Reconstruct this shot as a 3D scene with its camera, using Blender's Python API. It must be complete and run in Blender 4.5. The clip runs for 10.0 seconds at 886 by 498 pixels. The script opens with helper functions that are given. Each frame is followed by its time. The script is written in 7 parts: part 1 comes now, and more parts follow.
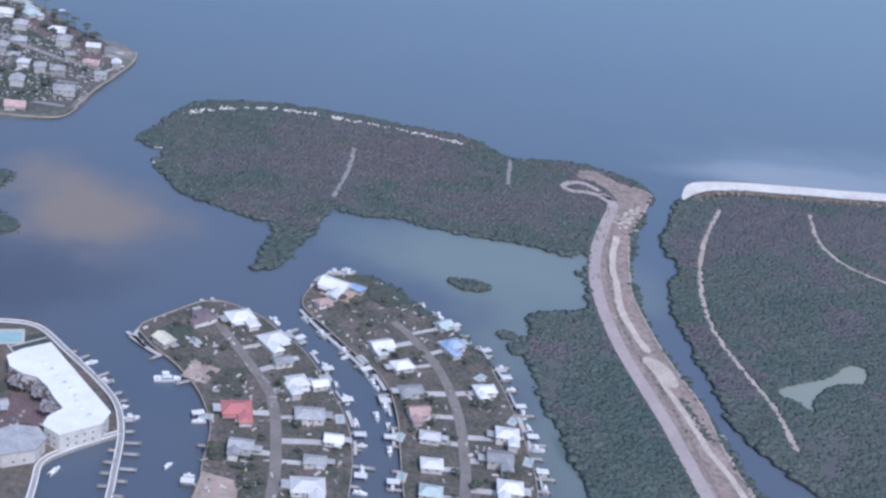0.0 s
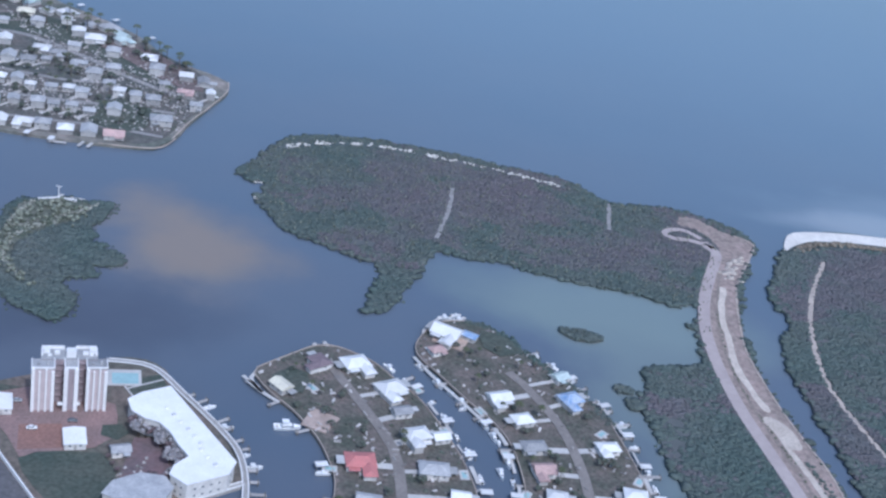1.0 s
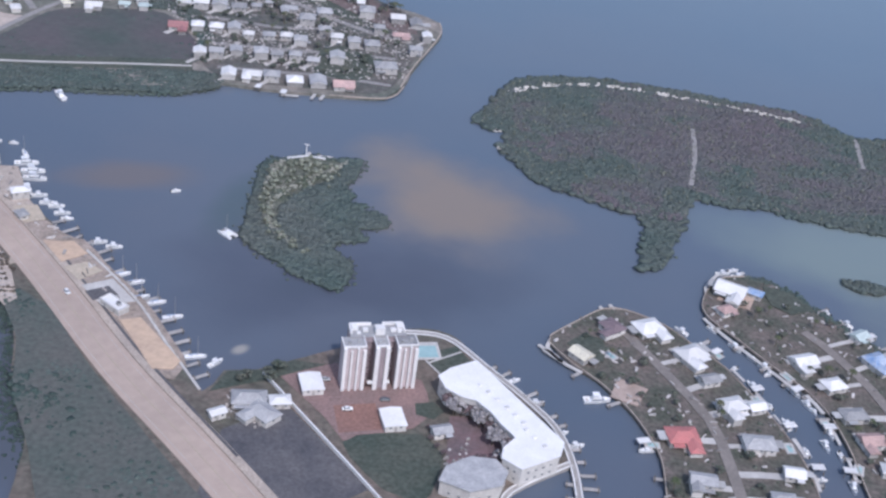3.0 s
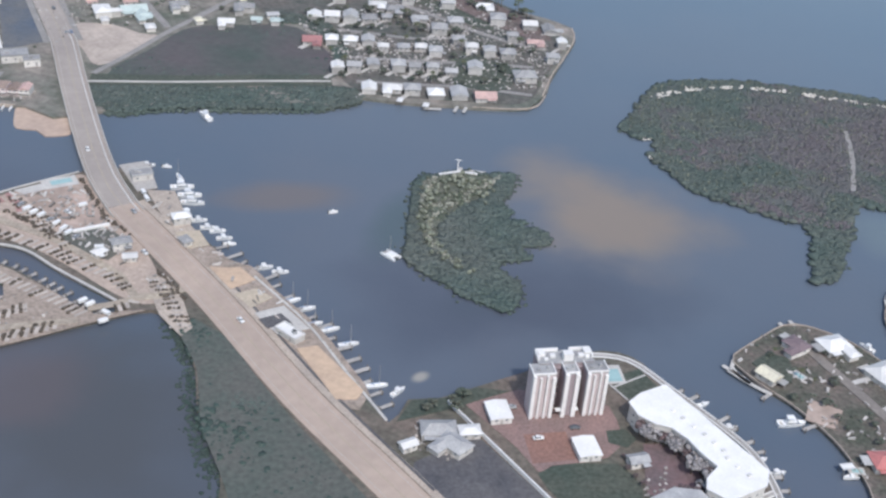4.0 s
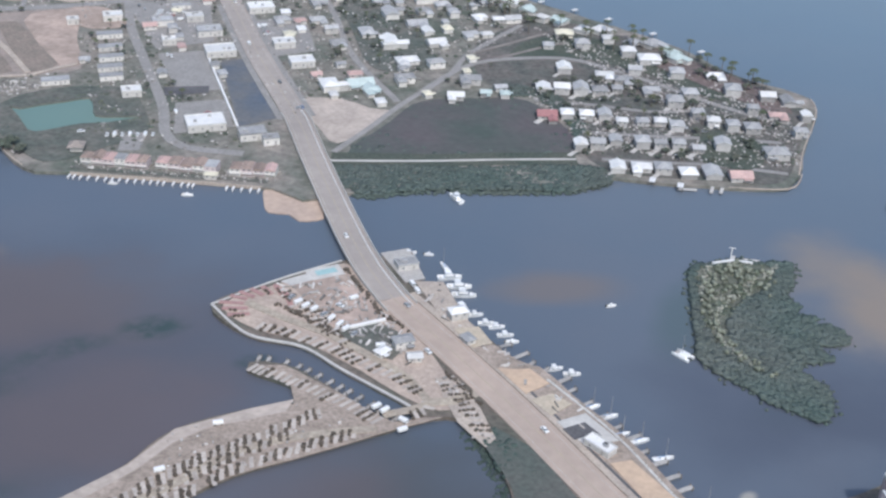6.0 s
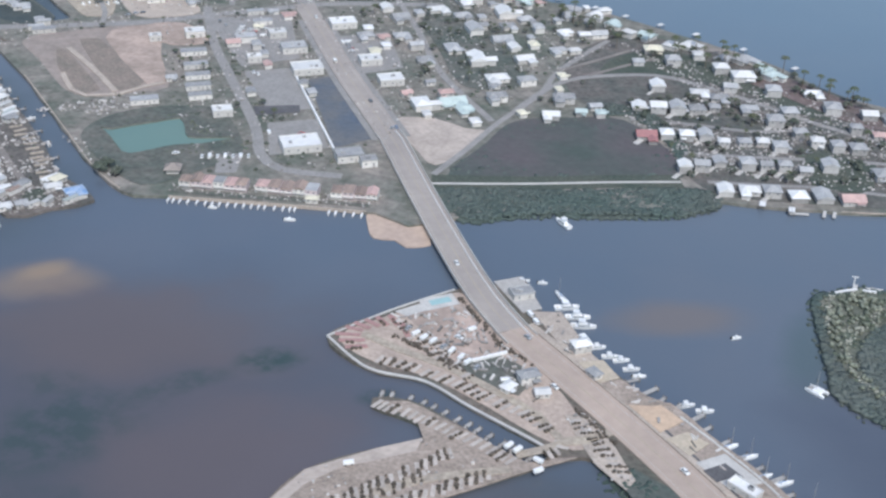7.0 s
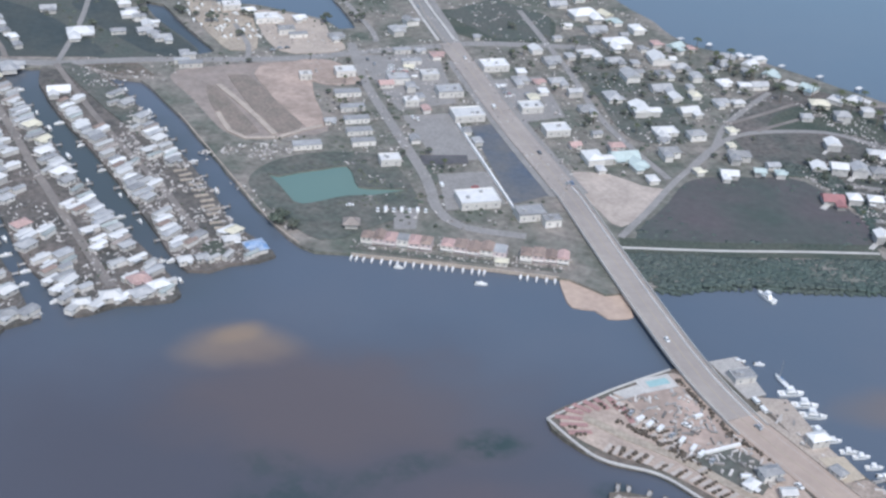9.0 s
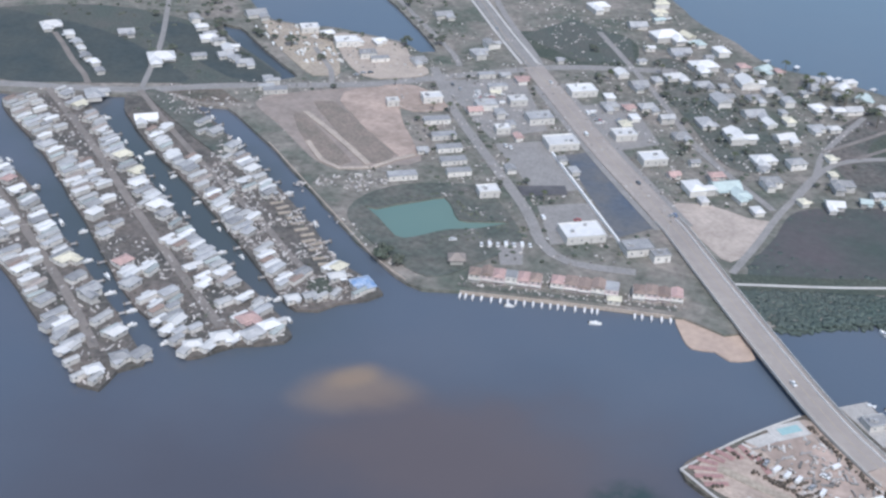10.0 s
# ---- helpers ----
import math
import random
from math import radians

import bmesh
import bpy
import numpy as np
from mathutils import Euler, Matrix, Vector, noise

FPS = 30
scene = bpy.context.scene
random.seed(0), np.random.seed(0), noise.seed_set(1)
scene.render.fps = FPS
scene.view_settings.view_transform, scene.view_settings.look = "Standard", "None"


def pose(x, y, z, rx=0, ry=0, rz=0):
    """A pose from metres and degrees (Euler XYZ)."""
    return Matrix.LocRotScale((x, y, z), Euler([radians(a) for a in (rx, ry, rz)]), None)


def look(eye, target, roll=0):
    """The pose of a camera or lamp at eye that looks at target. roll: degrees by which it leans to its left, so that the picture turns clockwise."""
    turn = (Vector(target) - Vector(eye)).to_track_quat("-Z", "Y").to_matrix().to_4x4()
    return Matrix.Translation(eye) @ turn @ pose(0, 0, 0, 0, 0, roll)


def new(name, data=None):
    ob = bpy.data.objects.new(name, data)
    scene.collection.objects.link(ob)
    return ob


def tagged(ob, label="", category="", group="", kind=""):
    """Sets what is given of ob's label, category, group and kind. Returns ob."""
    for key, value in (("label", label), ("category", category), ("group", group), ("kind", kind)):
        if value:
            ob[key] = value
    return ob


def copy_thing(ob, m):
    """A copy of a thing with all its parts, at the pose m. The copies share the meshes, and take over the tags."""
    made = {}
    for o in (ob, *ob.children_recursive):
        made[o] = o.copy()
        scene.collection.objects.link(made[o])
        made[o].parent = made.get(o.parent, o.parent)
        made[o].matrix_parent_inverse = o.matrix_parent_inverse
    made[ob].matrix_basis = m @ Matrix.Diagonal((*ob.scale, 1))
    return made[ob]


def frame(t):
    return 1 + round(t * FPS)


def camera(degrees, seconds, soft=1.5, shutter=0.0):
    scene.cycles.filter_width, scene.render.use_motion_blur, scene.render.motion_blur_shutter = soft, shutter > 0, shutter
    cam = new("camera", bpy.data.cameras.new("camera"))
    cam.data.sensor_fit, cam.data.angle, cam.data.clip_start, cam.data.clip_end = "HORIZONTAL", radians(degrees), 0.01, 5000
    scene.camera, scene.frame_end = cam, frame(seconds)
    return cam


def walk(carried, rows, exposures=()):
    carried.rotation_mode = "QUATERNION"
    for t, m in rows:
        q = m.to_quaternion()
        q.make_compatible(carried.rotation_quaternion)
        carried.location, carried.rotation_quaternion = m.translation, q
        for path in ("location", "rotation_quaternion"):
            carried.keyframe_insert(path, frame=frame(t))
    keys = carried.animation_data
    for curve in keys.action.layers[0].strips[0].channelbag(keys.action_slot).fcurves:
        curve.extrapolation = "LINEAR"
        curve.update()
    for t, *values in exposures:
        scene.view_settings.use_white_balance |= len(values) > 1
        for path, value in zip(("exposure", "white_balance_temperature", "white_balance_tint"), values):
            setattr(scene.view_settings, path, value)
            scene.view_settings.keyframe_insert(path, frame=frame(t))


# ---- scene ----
cam = camera(39.268, 10.0, soft=2.6)
PATH = [
    (0.0, (-0.00, 0.00, 250.00), (-0.00, 266.69, 112.60), 10.363),
    (0.5, (-18.55, 5.44, 248.33), (-23.03, 273.68, 114.07), 10.800),
    (1.0, (-36.94, 10.72, 246.61), (-43.94, 279.42, 113.37), 11.489),
    (1.5, (-55.15, 15.60, 244.97), (-63.81, 282.94, 109.12), 12.036),
    (2.0, (-73.42, 19.99, 243.47), (-85.18, 283.87, 101.24), 11.643),
    (2.5, (-91.88, 23.85, 242.14), (-108.44, 283.62, 92.99), 10.100),
    (2.7, (-99.31, 25.35, 241.68), (-118.61, 283.38, 89.86), 9.281),
    (3.8, (-140.69, 33.29, 239.92), (-177.30, 285.84, 82.19), 5.481),
    (4.0, (-148.21, 34.81, 239.76), (-188.03, 286.85, 81.98), 4.999),
    (4.5, (-167.02, 38.73, 239.57), (-214.75, 290.12, 82.96), 4.199),
    (5.0, (-185.70, 42.57, 239.65), (-241.07, 293.85, 85.39), 3.459),
    (5.5, (-204.18, 46.12, 239.92), (-264.48, 297.73, 88.08), 2.930),
    (5.7, (-211.55, 47.44, 240.06), (-272.43, 299.23, 88.74), 2.959),
    (6.8, (-251.85, 53.81, 241.21), (-319.78, 304.21, 90.58), 2.184),
    (7.0, (-259.22, 54.86, 241.48), (-327.21, 305.05, 90.53), 2.298),
    (7.5, (-277.76, 57.33, 242.26), (-348.39, 306.71, 91.19), 2.303),
    (8.0, (-296.38, 59.63, 243.34), (-368.27, 308.84, 92.59), 2.739),
    (8.5, (-315.05, 61.89, 244.74), (-386.92, 311.52, 94.67), 3.342),
    (9.0, (-333.83, 64.17, 246.44), (-406.57, 313.94, 97.02), 3.715),
    (9.5, (-352.67, 66.43, 248.38), (-426.76, 315.94, 99.19), 3.675),
    (10.0, (-371.56, 68.64, 250.44), (-449.27, 317.15, 101.43), 3.198),
]
walk(cam, [(t, look(eye, target, roll)) for t, eye, target, roll in PATH],
     [(0.0, -0.03, 5450, 17), (1.3, -0.08, 5170, 12), (2.0, -0.2, 5430, 18), (2.7, -0.08, 5700, 18), (4.2, 0.1, 6250, 10), (5.5, 0.12, 6150, 10), (7.2, 0.12, 5990, 8), (10.0, 0.1, 5950, 10)])

# ---- light ----
SUN_AZ, SUN_EL = radians(150), radians(52)
world = bpy.data.worlds.new("sky")
scene.world = world
world.use_nodes = True
wn = world.node_tree.nodes
sky = wn.new("ShaderNodeTexSky")
sky.sky_type, sky.sun_disc = "NISHITA", False
sky.sun_elevation, sky.sun_rotation = SUN_EL, SUN_AZ
sky.air_density, sky.dust_density, sky.ozone_density = 1.4, 2.5, 1.5
world.node_tree.links.new(sky.outputs[0], wn["Background"].inputs[0])
wn["Background"].inputs[1].default_value = 0.15
sun_data = bpy.data.lights.new("sun", "SUN")
sun_data.energy, sun_data.angle, sun_data.color = 2.15, radians(3), (1.0, 0.95, 0.89)
sun = new("sun", sun_data)
sun_dir = Vector((math.sin(SUN_AZ) * math.cos(SUN_EL), math.cos(SUN_AZ) * math.cos(SUN_EL), math.sin(SUN_EL)))
sun.matrix_world = look(sun_dir * 900, (0, 0, 0))

# ---- materials ----


def material(name, base, base2=None, rough=0.8, scale=0.5, detail=6.0, fine=None, fine_amount=0.25, metal=0.0,
             bump=0.0, bump_scale=None, island=0.0, spec=0.3, per_object=0.0):
    """A procedural surface: two colours mixed by broad noise, a finer grain over it, relief, and piece-to-piece variation."""
    m = bpy.data.materials.new(name)
    m.use_nodes = True
    n, l = m.node_tree.nodes, m.node_tree.links
    b = n["Principled BSDF"]
    b.inputs["Roughness"].default_value, b.inputs["Metallic"].default_value = rough, metal
    b.inputs["Specular IOR Level"].default_value = spec
    geo = n.new("ShaderNodeNewGeometry")
    base2 = base2 or tuple(c * 0.75 for c in base)
    big = n.new("ShaderNodeTexNoise")
    big.inputs["Scale"].default_value, big.inputs["Detail"].default_value = scale, detail
    big.inputs["Roughness"].default_value = 0.62
    l.new(geo.outputs["Position"], big.inputs["Vector"])
    ramp = n.new("ShaderNodeMapRange")
    ramp.inputs[1].default_value, ramp.inputs[2].default_value = 0.35, 0.65
    l.new(big.outputs[0], ramp.inputs[0])
    mix = n.new("ShaderNodeMix")
    mix.data_type = "RGBA"
    mix.inputs[6].default_value, mix.inputs[7].default_value = (*base, 1), (*base2, 1)
    l.new(ramp.outputs[0], mix.inputs[0])
    small = n.new("ShaderNodeTexNoise")
    small.inputs["Scale"].default_value, small.inputs["Detail"].default_value = fine or scale * 7, 4
    l.new(geo.outputs["Position"], small.inputs["Vector"])
    gain = n.new("ShaderNodeMapRange")
    gain.inputs[1].default_value, gain.inputs[2].default_value = 0.25, 0.75
    gain.inputs[3].default_value, gain.inputs[4].default_value = 1 - fine_amount, 1 + fine_amount
    l.new(small.outputs[0], gain.inputs[0])
    value = gain.outputs[0]
    for amount, source in ((island, geo.outputs["Random Per Island"]), (per_object, None)):
        if amount:
            if source is None:
                source = n.new("ShaderNodeObjectInfo").outputs["Random"]
            vary = n.new("ShaderNodeMapRange")
            vary.inputs[3].default_value, vary.inputs[4].default_value = 1 - amount, 1 + amount
            l.new(source, vary.inputs[0])
            times = n.new("ShaderNodeMath")
            times.operation = "MULTIPLY"
            l.new(value, times.inputs[0]), l.new(vary.outputs[0], times.inputs[1])
            value = times.outputs[0]
    scaled = n.new("ShaderNodeVectorMath")
    scaled.operation = "SCALE"
    l.new(mix.outputs[2], scaled.inputs[0]), l.new(value, scaled.inputs["Scale"])
    l.new(scaled.outputs[0], b.inputs["Base Color"])
    if bump:
        relief = n.new("ShaderNodeTexNoise")
        relief.inputs["Scale"].default_value, relief.inputs["Detail"].default_value = bump_scale or scale * 4, 5
        l.new(geo.outputs["Position"], relief.inputs["Vector"])
        bp = n.new("ShaderNodeBump")
        bp.inputs["Distance"].default_value = bump
        l.new(relief.outputs[0], bp.inputs["Height"]), l.new(bp.outputs[0], b.inputs["Normal"])
    return m


TAN, TURQ, MURK, WEED = (0.27, 0.215, 0.165), (0.205, 0.245, 0.215), (0.13, 0.105, 0.11), (0.036, 0.064, 0.062)


def water_material(name, deep, shoals=()):
    """Turbid bay water: body colour, wind streaks and ripples; shoals, and a painted far haze, are (x, y, radius x,
    radius y, turn, colour, strength).
    """
    m = bpy.data.materials.new(name)
    m.use_nodes = True
    n, l = m.node_tree.nodes, m.node_tree.links
    b = n["Principled BSDF"]
    b.inputs["Roughness"].default_value, b.inputs["IOR"].default_value = 0.16, 1.33
    geo = n.new("ShaderNodeNewGeometry")
    wide = n.new("ShaderNodeTexNoise")
    wide.inputs["Scale"].default_value, wide.inputs["Detail"].default_value = 0.006, 5
    l.new(geo.outputs["Position"], wide.inputs["Vector"])
    mix = n.new("ShaderNodeMix")
    mix.data_type = "RGBA"
    mix.inputs[6].default_value = (deep[0] * 0.98, deep[1] * 1.0, deep[2] * 1.0, 1)
    mix.inputs[7].default_value = (deep[0] * 1.24, deep[1] * 1.09, deep[2] * 1.0, 1)
    spread = n.new("ShaderNodeMapRange")
    spread.inputs[1].default_value, spread.inputs[2].default_value = 0.36, 0.64
    l.new(wide.outputs[0], spread.inputs[0]), l.new(spread.outputs[0], mix.inputs[0])
    colour = mix.outputs[2]
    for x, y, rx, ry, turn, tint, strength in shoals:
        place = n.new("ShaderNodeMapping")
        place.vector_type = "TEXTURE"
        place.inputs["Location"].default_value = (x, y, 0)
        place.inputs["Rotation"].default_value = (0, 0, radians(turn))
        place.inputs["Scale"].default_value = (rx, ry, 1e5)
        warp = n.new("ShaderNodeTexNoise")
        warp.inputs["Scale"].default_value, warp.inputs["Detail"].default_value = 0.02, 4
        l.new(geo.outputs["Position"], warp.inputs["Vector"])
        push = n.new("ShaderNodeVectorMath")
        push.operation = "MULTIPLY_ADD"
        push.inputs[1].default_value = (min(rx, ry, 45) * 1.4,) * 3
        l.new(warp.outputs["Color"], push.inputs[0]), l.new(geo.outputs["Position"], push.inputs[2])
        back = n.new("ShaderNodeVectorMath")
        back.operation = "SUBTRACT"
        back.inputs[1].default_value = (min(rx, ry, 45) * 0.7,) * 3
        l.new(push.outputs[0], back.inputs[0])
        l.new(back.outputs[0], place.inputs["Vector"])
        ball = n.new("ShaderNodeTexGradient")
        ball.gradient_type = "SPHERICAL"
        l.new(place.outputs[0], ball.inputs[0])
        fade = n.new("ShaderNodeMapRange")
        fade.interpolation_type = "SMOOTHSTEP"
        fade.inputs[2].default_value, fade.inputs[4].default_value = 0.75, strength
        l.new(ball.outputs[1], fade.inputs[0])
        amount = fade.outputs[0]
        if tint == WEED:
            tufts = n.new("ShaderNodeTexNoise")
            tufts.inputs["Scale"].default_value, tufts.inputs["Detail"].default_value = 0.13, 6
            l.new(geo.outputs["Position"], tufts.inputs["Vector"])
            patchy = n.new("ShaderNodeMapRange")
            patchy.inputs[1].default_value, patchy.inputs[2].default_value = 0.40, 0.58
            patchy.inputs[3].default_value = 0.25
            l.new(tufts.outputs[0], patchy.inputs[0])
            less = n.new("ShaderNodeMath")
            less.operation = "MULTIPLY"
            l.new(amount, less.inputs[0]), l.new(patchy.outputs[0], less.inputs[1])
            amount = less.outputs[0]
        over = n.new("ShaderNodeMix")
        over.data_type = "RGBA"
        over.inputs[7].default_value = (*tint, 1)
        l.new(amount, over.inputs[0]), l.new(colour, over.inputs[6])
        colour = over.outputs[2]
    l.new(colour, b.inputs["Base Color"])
    ripple = n.new("ShaderNodeTexNoise")
    ripple.inputs["Scale"].default_value, ripple.inputs["Detail"].default_value = 0.35, 6
    l.new(geo.outputs["Position"], ripple.inputs["Vector"])
    bp = n.new("ShaderNodeBump")
    bp.inputs["Distance"].default_value, bp.inputs["Strength"].default_value = 0.12, 0.6
    l.new(ripple.outputs[0], bp.inputs["Height"]), l.new(bp.outputs[0], b.inputs["Normal"])
    return m


SHOALS_AND_HAZE = [
    (25, 482, 98, 44, -4, TURQ, 0.95),
    (45, 445, 50, 75, 0, TURQ, 0.7),
    (58, 360, 34, 95, 0, TURQ, 0.6),
    (-228, 430, 16, 42, 0, (0.072, 0.098, 0.10), 0.75),
    (-190, 388, 22, 16, 30, (0.085, 0.105, 0.11), 0.6),
    (205, 652, 120, 24, 15, (0.55, 0.54, 0.51), 0.9),
    (230, 672, 160, 50, 15, (0.33, 0.36, 0.38), 0.6),
    # haze and glare over the far bay, put into the water colour
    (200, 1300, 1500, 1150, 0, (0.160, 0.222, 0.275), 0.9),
    (-470, 320, 190, 110, 15, (0.082, 0.079, 0.094), 0.8),
    (-665, 648, 62, 16, -41, (0.055, 0.066, 0.074), 0.9),
    (-154, 464, 62, 46, -35, TAN, 0.8),
    (-277, 435, 36, 15, 20, (0.185, 0.150, 0.130), 0.6),
    (-625, 478, 160, 80, -41, (0.068, 0.084, 0.088), 0.9),
    (-200, 341, 4.5, 3.2, 60, (0.36, 0.34, 0.30), 0.8),
]
SHOALS_AND_HAZE += [
    (-497, 384, 30, 19, 15, (0.245, 0.185, 0.14), 0.75),
    (-501, 391, 14, 9, 45, (0.29, 0.212, 0.145), 0.6),
    (-455, 362, 85, 46, 20, (0.135, 0.108, 0.106), 0.6),
    (-180, 392, 80, 45, 20, (0.075, 0.086, 0.115), 0.75),
    (-290, 289, 75, 72, 0, (0.078, 0.082, 0.088), 0.85),
    (-318, 300, 40, 30, 20, MURK, 0.5),
    (-430, 285, 80, 50, 25, (0.080, 0.082, 0.096), 0.8),
    (-390, 315, 56, 44, 20, MURK, 0.6),
    (-441, 265, 56, 31, 10, WEED, 0.7),
    (-402, 366, 15, 10, 30, WEED, 0.85),
    (-422, 344, 22, 8, 45, WEED, 0.5),
]
SHOALS_AND_HAZE += [
    (-446, 312, 40, 22, 40, WEED, 0.62),
    (-462, 330, 16, 9, 20, WEED, 0.4),
    (-362, 357, 10, 6, 30, WEED, 0.6),
    (55, 350, 16, 5, 115, (0.105, 0.14, 0.13), 0.8),
]
M_WATER = water_material("bay_water", (0.095, 0.118, 0.158), SHOALS_AND_HAZE)
M_POND = water_material("pond_water", (0.135, 0.215, 0.195))
M_POND_PALE = water_material("pale_pond_water", (0.25, 0.285, 0.245))
M_LAND = material("scrub_lawn", (0.100, 0.102, 0.085), (0.175, 0.142, 0.122), 0.95, 0.05, fine=0.5, fine_amount=0.35, bump=0.3)
M_TOWN = material("town_ground", (0.105, 0.12, 0.10), (0.27, 0.24, 0.215), 0.95, 0.03, fine=0.3, fine_amount=0.35, bump=0.3)
M_VILLAGE = material("village_grass_and_dirt", (0.082, 0.094, 0.086), (0.152, 0.135, 0.125), 0.95, 0.05, fine=0.45, fine_amount=0.35, bump=0.3)
M_RED_DIRT = material("reddish_dirt", (0.185, 0.138, 0.132), (0.135, 0.116, 0.11), 0.95, 0.06, fine=0.4, fine_amount=0.3, bump=0.2)
M_GRASS = material("rough_grass", (0.062, 0.080, 0.066), (0.092, 0.100, 0.082), 0.95, 0.06, fine=0.7, fine_amount=0.35, bump=0.3)
M_SCRUBLAND = material("grey_green_scrub_ground", (0.085, 0.102, 0.09), (0.15, 0.145, 0.13), 0.95, 0.06, fine=0.4, fine_amount=0.3, bump=0.2)
M_SWAMP = material("mangrove_floor", (0.088, 0.105, 0.094), (0.115, 0.115, 0.106), 0.95, 0.05, fine=0.6)
M_DIRT = material("pink_dirt", (0.46, 0.36, 0.31), (0.29, 0.235, 0.20), 0.95, 0.06, fine=0.4, fine_amount=0.18)
M_TAN = material("orange_tan_slab", (0.58, 0.43, 0.31), (0.48, 0.36, 0.27), 0.9, 0.1, fine=0.5, fine_amount=0.12)
M_SAND = material("sand", (0.52, 0.40, 0.32), (0.42, 0.325, 0.27), 0.95, 0.05, fine=0.35, fine_amount=0.12)
M_GREY_SAND = material("grey_tan_sand", (0.33, 0.275, 0.245), (0.255, 0.22, 0.198), 0.95, 0.05, fine=0.4, fine_amount=0.2)
M_CREAM = material("yellowish_sand", (0.50, 0.42, 0.30), (0.42, 0.345, 0.26), 0.95, 0.1, fine=0.5, fine_amount=0.15)
M_RIM = material("pale_tan_sand", (0.48, 0.41, 0.36), (0.38, 0.325, 0.285), 0.95, 0.08, fine=0.5, fine_amount=0.15)
M_BEACH = material("white_sand", (0.72, 0.68, 0.62), (0.60, 0.56, 0.51), 0.95, 0.04, fine=0.5, fine_amount=0.15)
M_GRAVEL = material("pale_gravel", (0.47, 0.40, 0.34), (0.36, 0.31, 0.27), 0.95, 0.1, fine=1.2)
M_FLAT = material("flooded_flat", (0.056, 0.072, 0.076), (0.085, 0.094, 0.088), 0.9, 0.03, fine=0.4, fine_amount=0.15)
M_CAMP = material("trodden_camp_ground", (0.37, 0.305, 0.26), (0.265, 0.22, 0.185), 0.95, 0.12, fine=0.9, fine_amount=0.3)
M_CAMP_PALE = material("pinkish_gravel", (0.475, 0.385, 0.325), (0.37, 0.30, 0.255), 0.95, 0.1, fine=0.7, fine_amount=0.22)
M_PEN = material("muddy_lawn", (0.080, 0.088, 0.070), (0.165, 0.138, 0.124), 0.95, 0.10, fine=0.7, fine_amount=0.4, bump=0.3)
M_KHAKI = material("khaki_sand", (0.42, 0.36, 0.29), (0.32, 0.275, 0.23), 0.95, 0.07, fine=0.6, fine_amount=0.3)
M_YARD = material("finger_ground", (0.085, 0.085, 0.08), (0.175, 0.152, 0.138), 0.95, 0.05, fine=0.5, fine_amount=0.35, bump=0.2)
M_PALE_ROAD = material("pale_grey_asphalt", (0.38, 0.337, 0.306), (0.315, 0.28, 0.258), 0.9, 0.03, fine=0.35, fine_amount=0.07)
M_ASPHALT = material("worn_asphalt", (0.445, 0.355, 0.298), (0.39, 0.315, 0.268), 0.9, 0.03, fine=0.35, fine_amount=0.07)
M_PINK_ROAD = material("pinkish_sand_road", (0.43, 0.365, 0.345), (0.375, 0.315, 0.30), 0.9, 0.05, fine=0.4, fine_amount=0.1)
M_STREET = material("street_asphalt", (0.30, 0.285, 0.275), (0.25, 0.24, 0.23), 0.9, 0.1, fine=1.0, fine_amount=0.2)
M_LOT = material("dark_lot", (0.085, 0.085, 0.095), (0.13, 0.125, 0.13), 0.9, 0.08, fine=1.0)
M_RUST = material("rust_red_pavers", (0.285, 0.16, 0.13), (0.225, 0.135, 0.115), 0.9, 0.12, fine=1.2)
M_COURT = material("plum_brown_pavers", (0.205, 0.135, 0.14), (0.145, 0.118, 0.122), 0.9, 0.06, fine=0.8, fine_amount=0.2)
M_PAVER = material("red_pavers", (0.275, 0.185, 0.17), (0.215, 0.155, 0.145), 0.9, 0.1, fine=1.2)
M_CONC = material("pale_concrete", (0.55, 0.53, 0.50), (0.45, 0.43, 0.41), 0.85, 0.15, fine=1.5, fine_amount=0.15)
M_WHITE = material("white_paint", (0.80, 0.79, 0.78), (0.72, 0.71, 0.70), 0.6, 0.2, fine=2.0, fine_amount=0.08, per_object=0.06)
M_LEAF = material("mangrove_leaves", (0.088, 0.108, 0.102), (0.127, 0.118, 0.120), 0.9, 0.012, fine=0.16, fine_amount=0.16,
                  bump=0.1, bump_scale=1.6, island=0.06)
M_LEAF_GREEN = material("green_mangrove_leaves", (0.074, 0.103, 0.092), (0.102, 0.116, 0.104), 0.9, 0.02, fine=0.25, fine_amount=0.2,
                        bump=0.1, bump_scale=1.6, island=0.12)
M_LEAF_BARE = material("half_bare_mangrove", (0.124, 0.110, 0.118), (0.106, 0.108, 0.109), 0.9, 0.03, fine=0.2, fine_amount=0.2,
                       bump=0.1, bump_scale=1.6, island=0.1)
M_LEAF_DARK = material("shaded_thicket_leaves", (0.046, 0.074, 0.066), (0.064, 0.084, 0.072), 0.9, 0.03, fine=0.3, fine_amount=0.2, island=0.15)
M_SPOIL = material("pinkish_spoil", (0.34, 0.262, 0.232), (0.24, 0.20, 0.175), 0.95, 0.09, fine=0.5, fine_amount=0.35, bump=0.3)
M_PALE_SAND = material("pale_heaped_sand", (0.56, 0.49, 0.42), (0.45, 0.385, 0.33), 0.95, 0.15, fine=0.9, fine_amount=0.2, island=0.07)
M_CREAM = material("cream_concrete", (0.50, 0.425, 0.33), (0.43, 0.37, 0.30), 0.9, 0.2, fine=1.0, fine_amount=0.15)
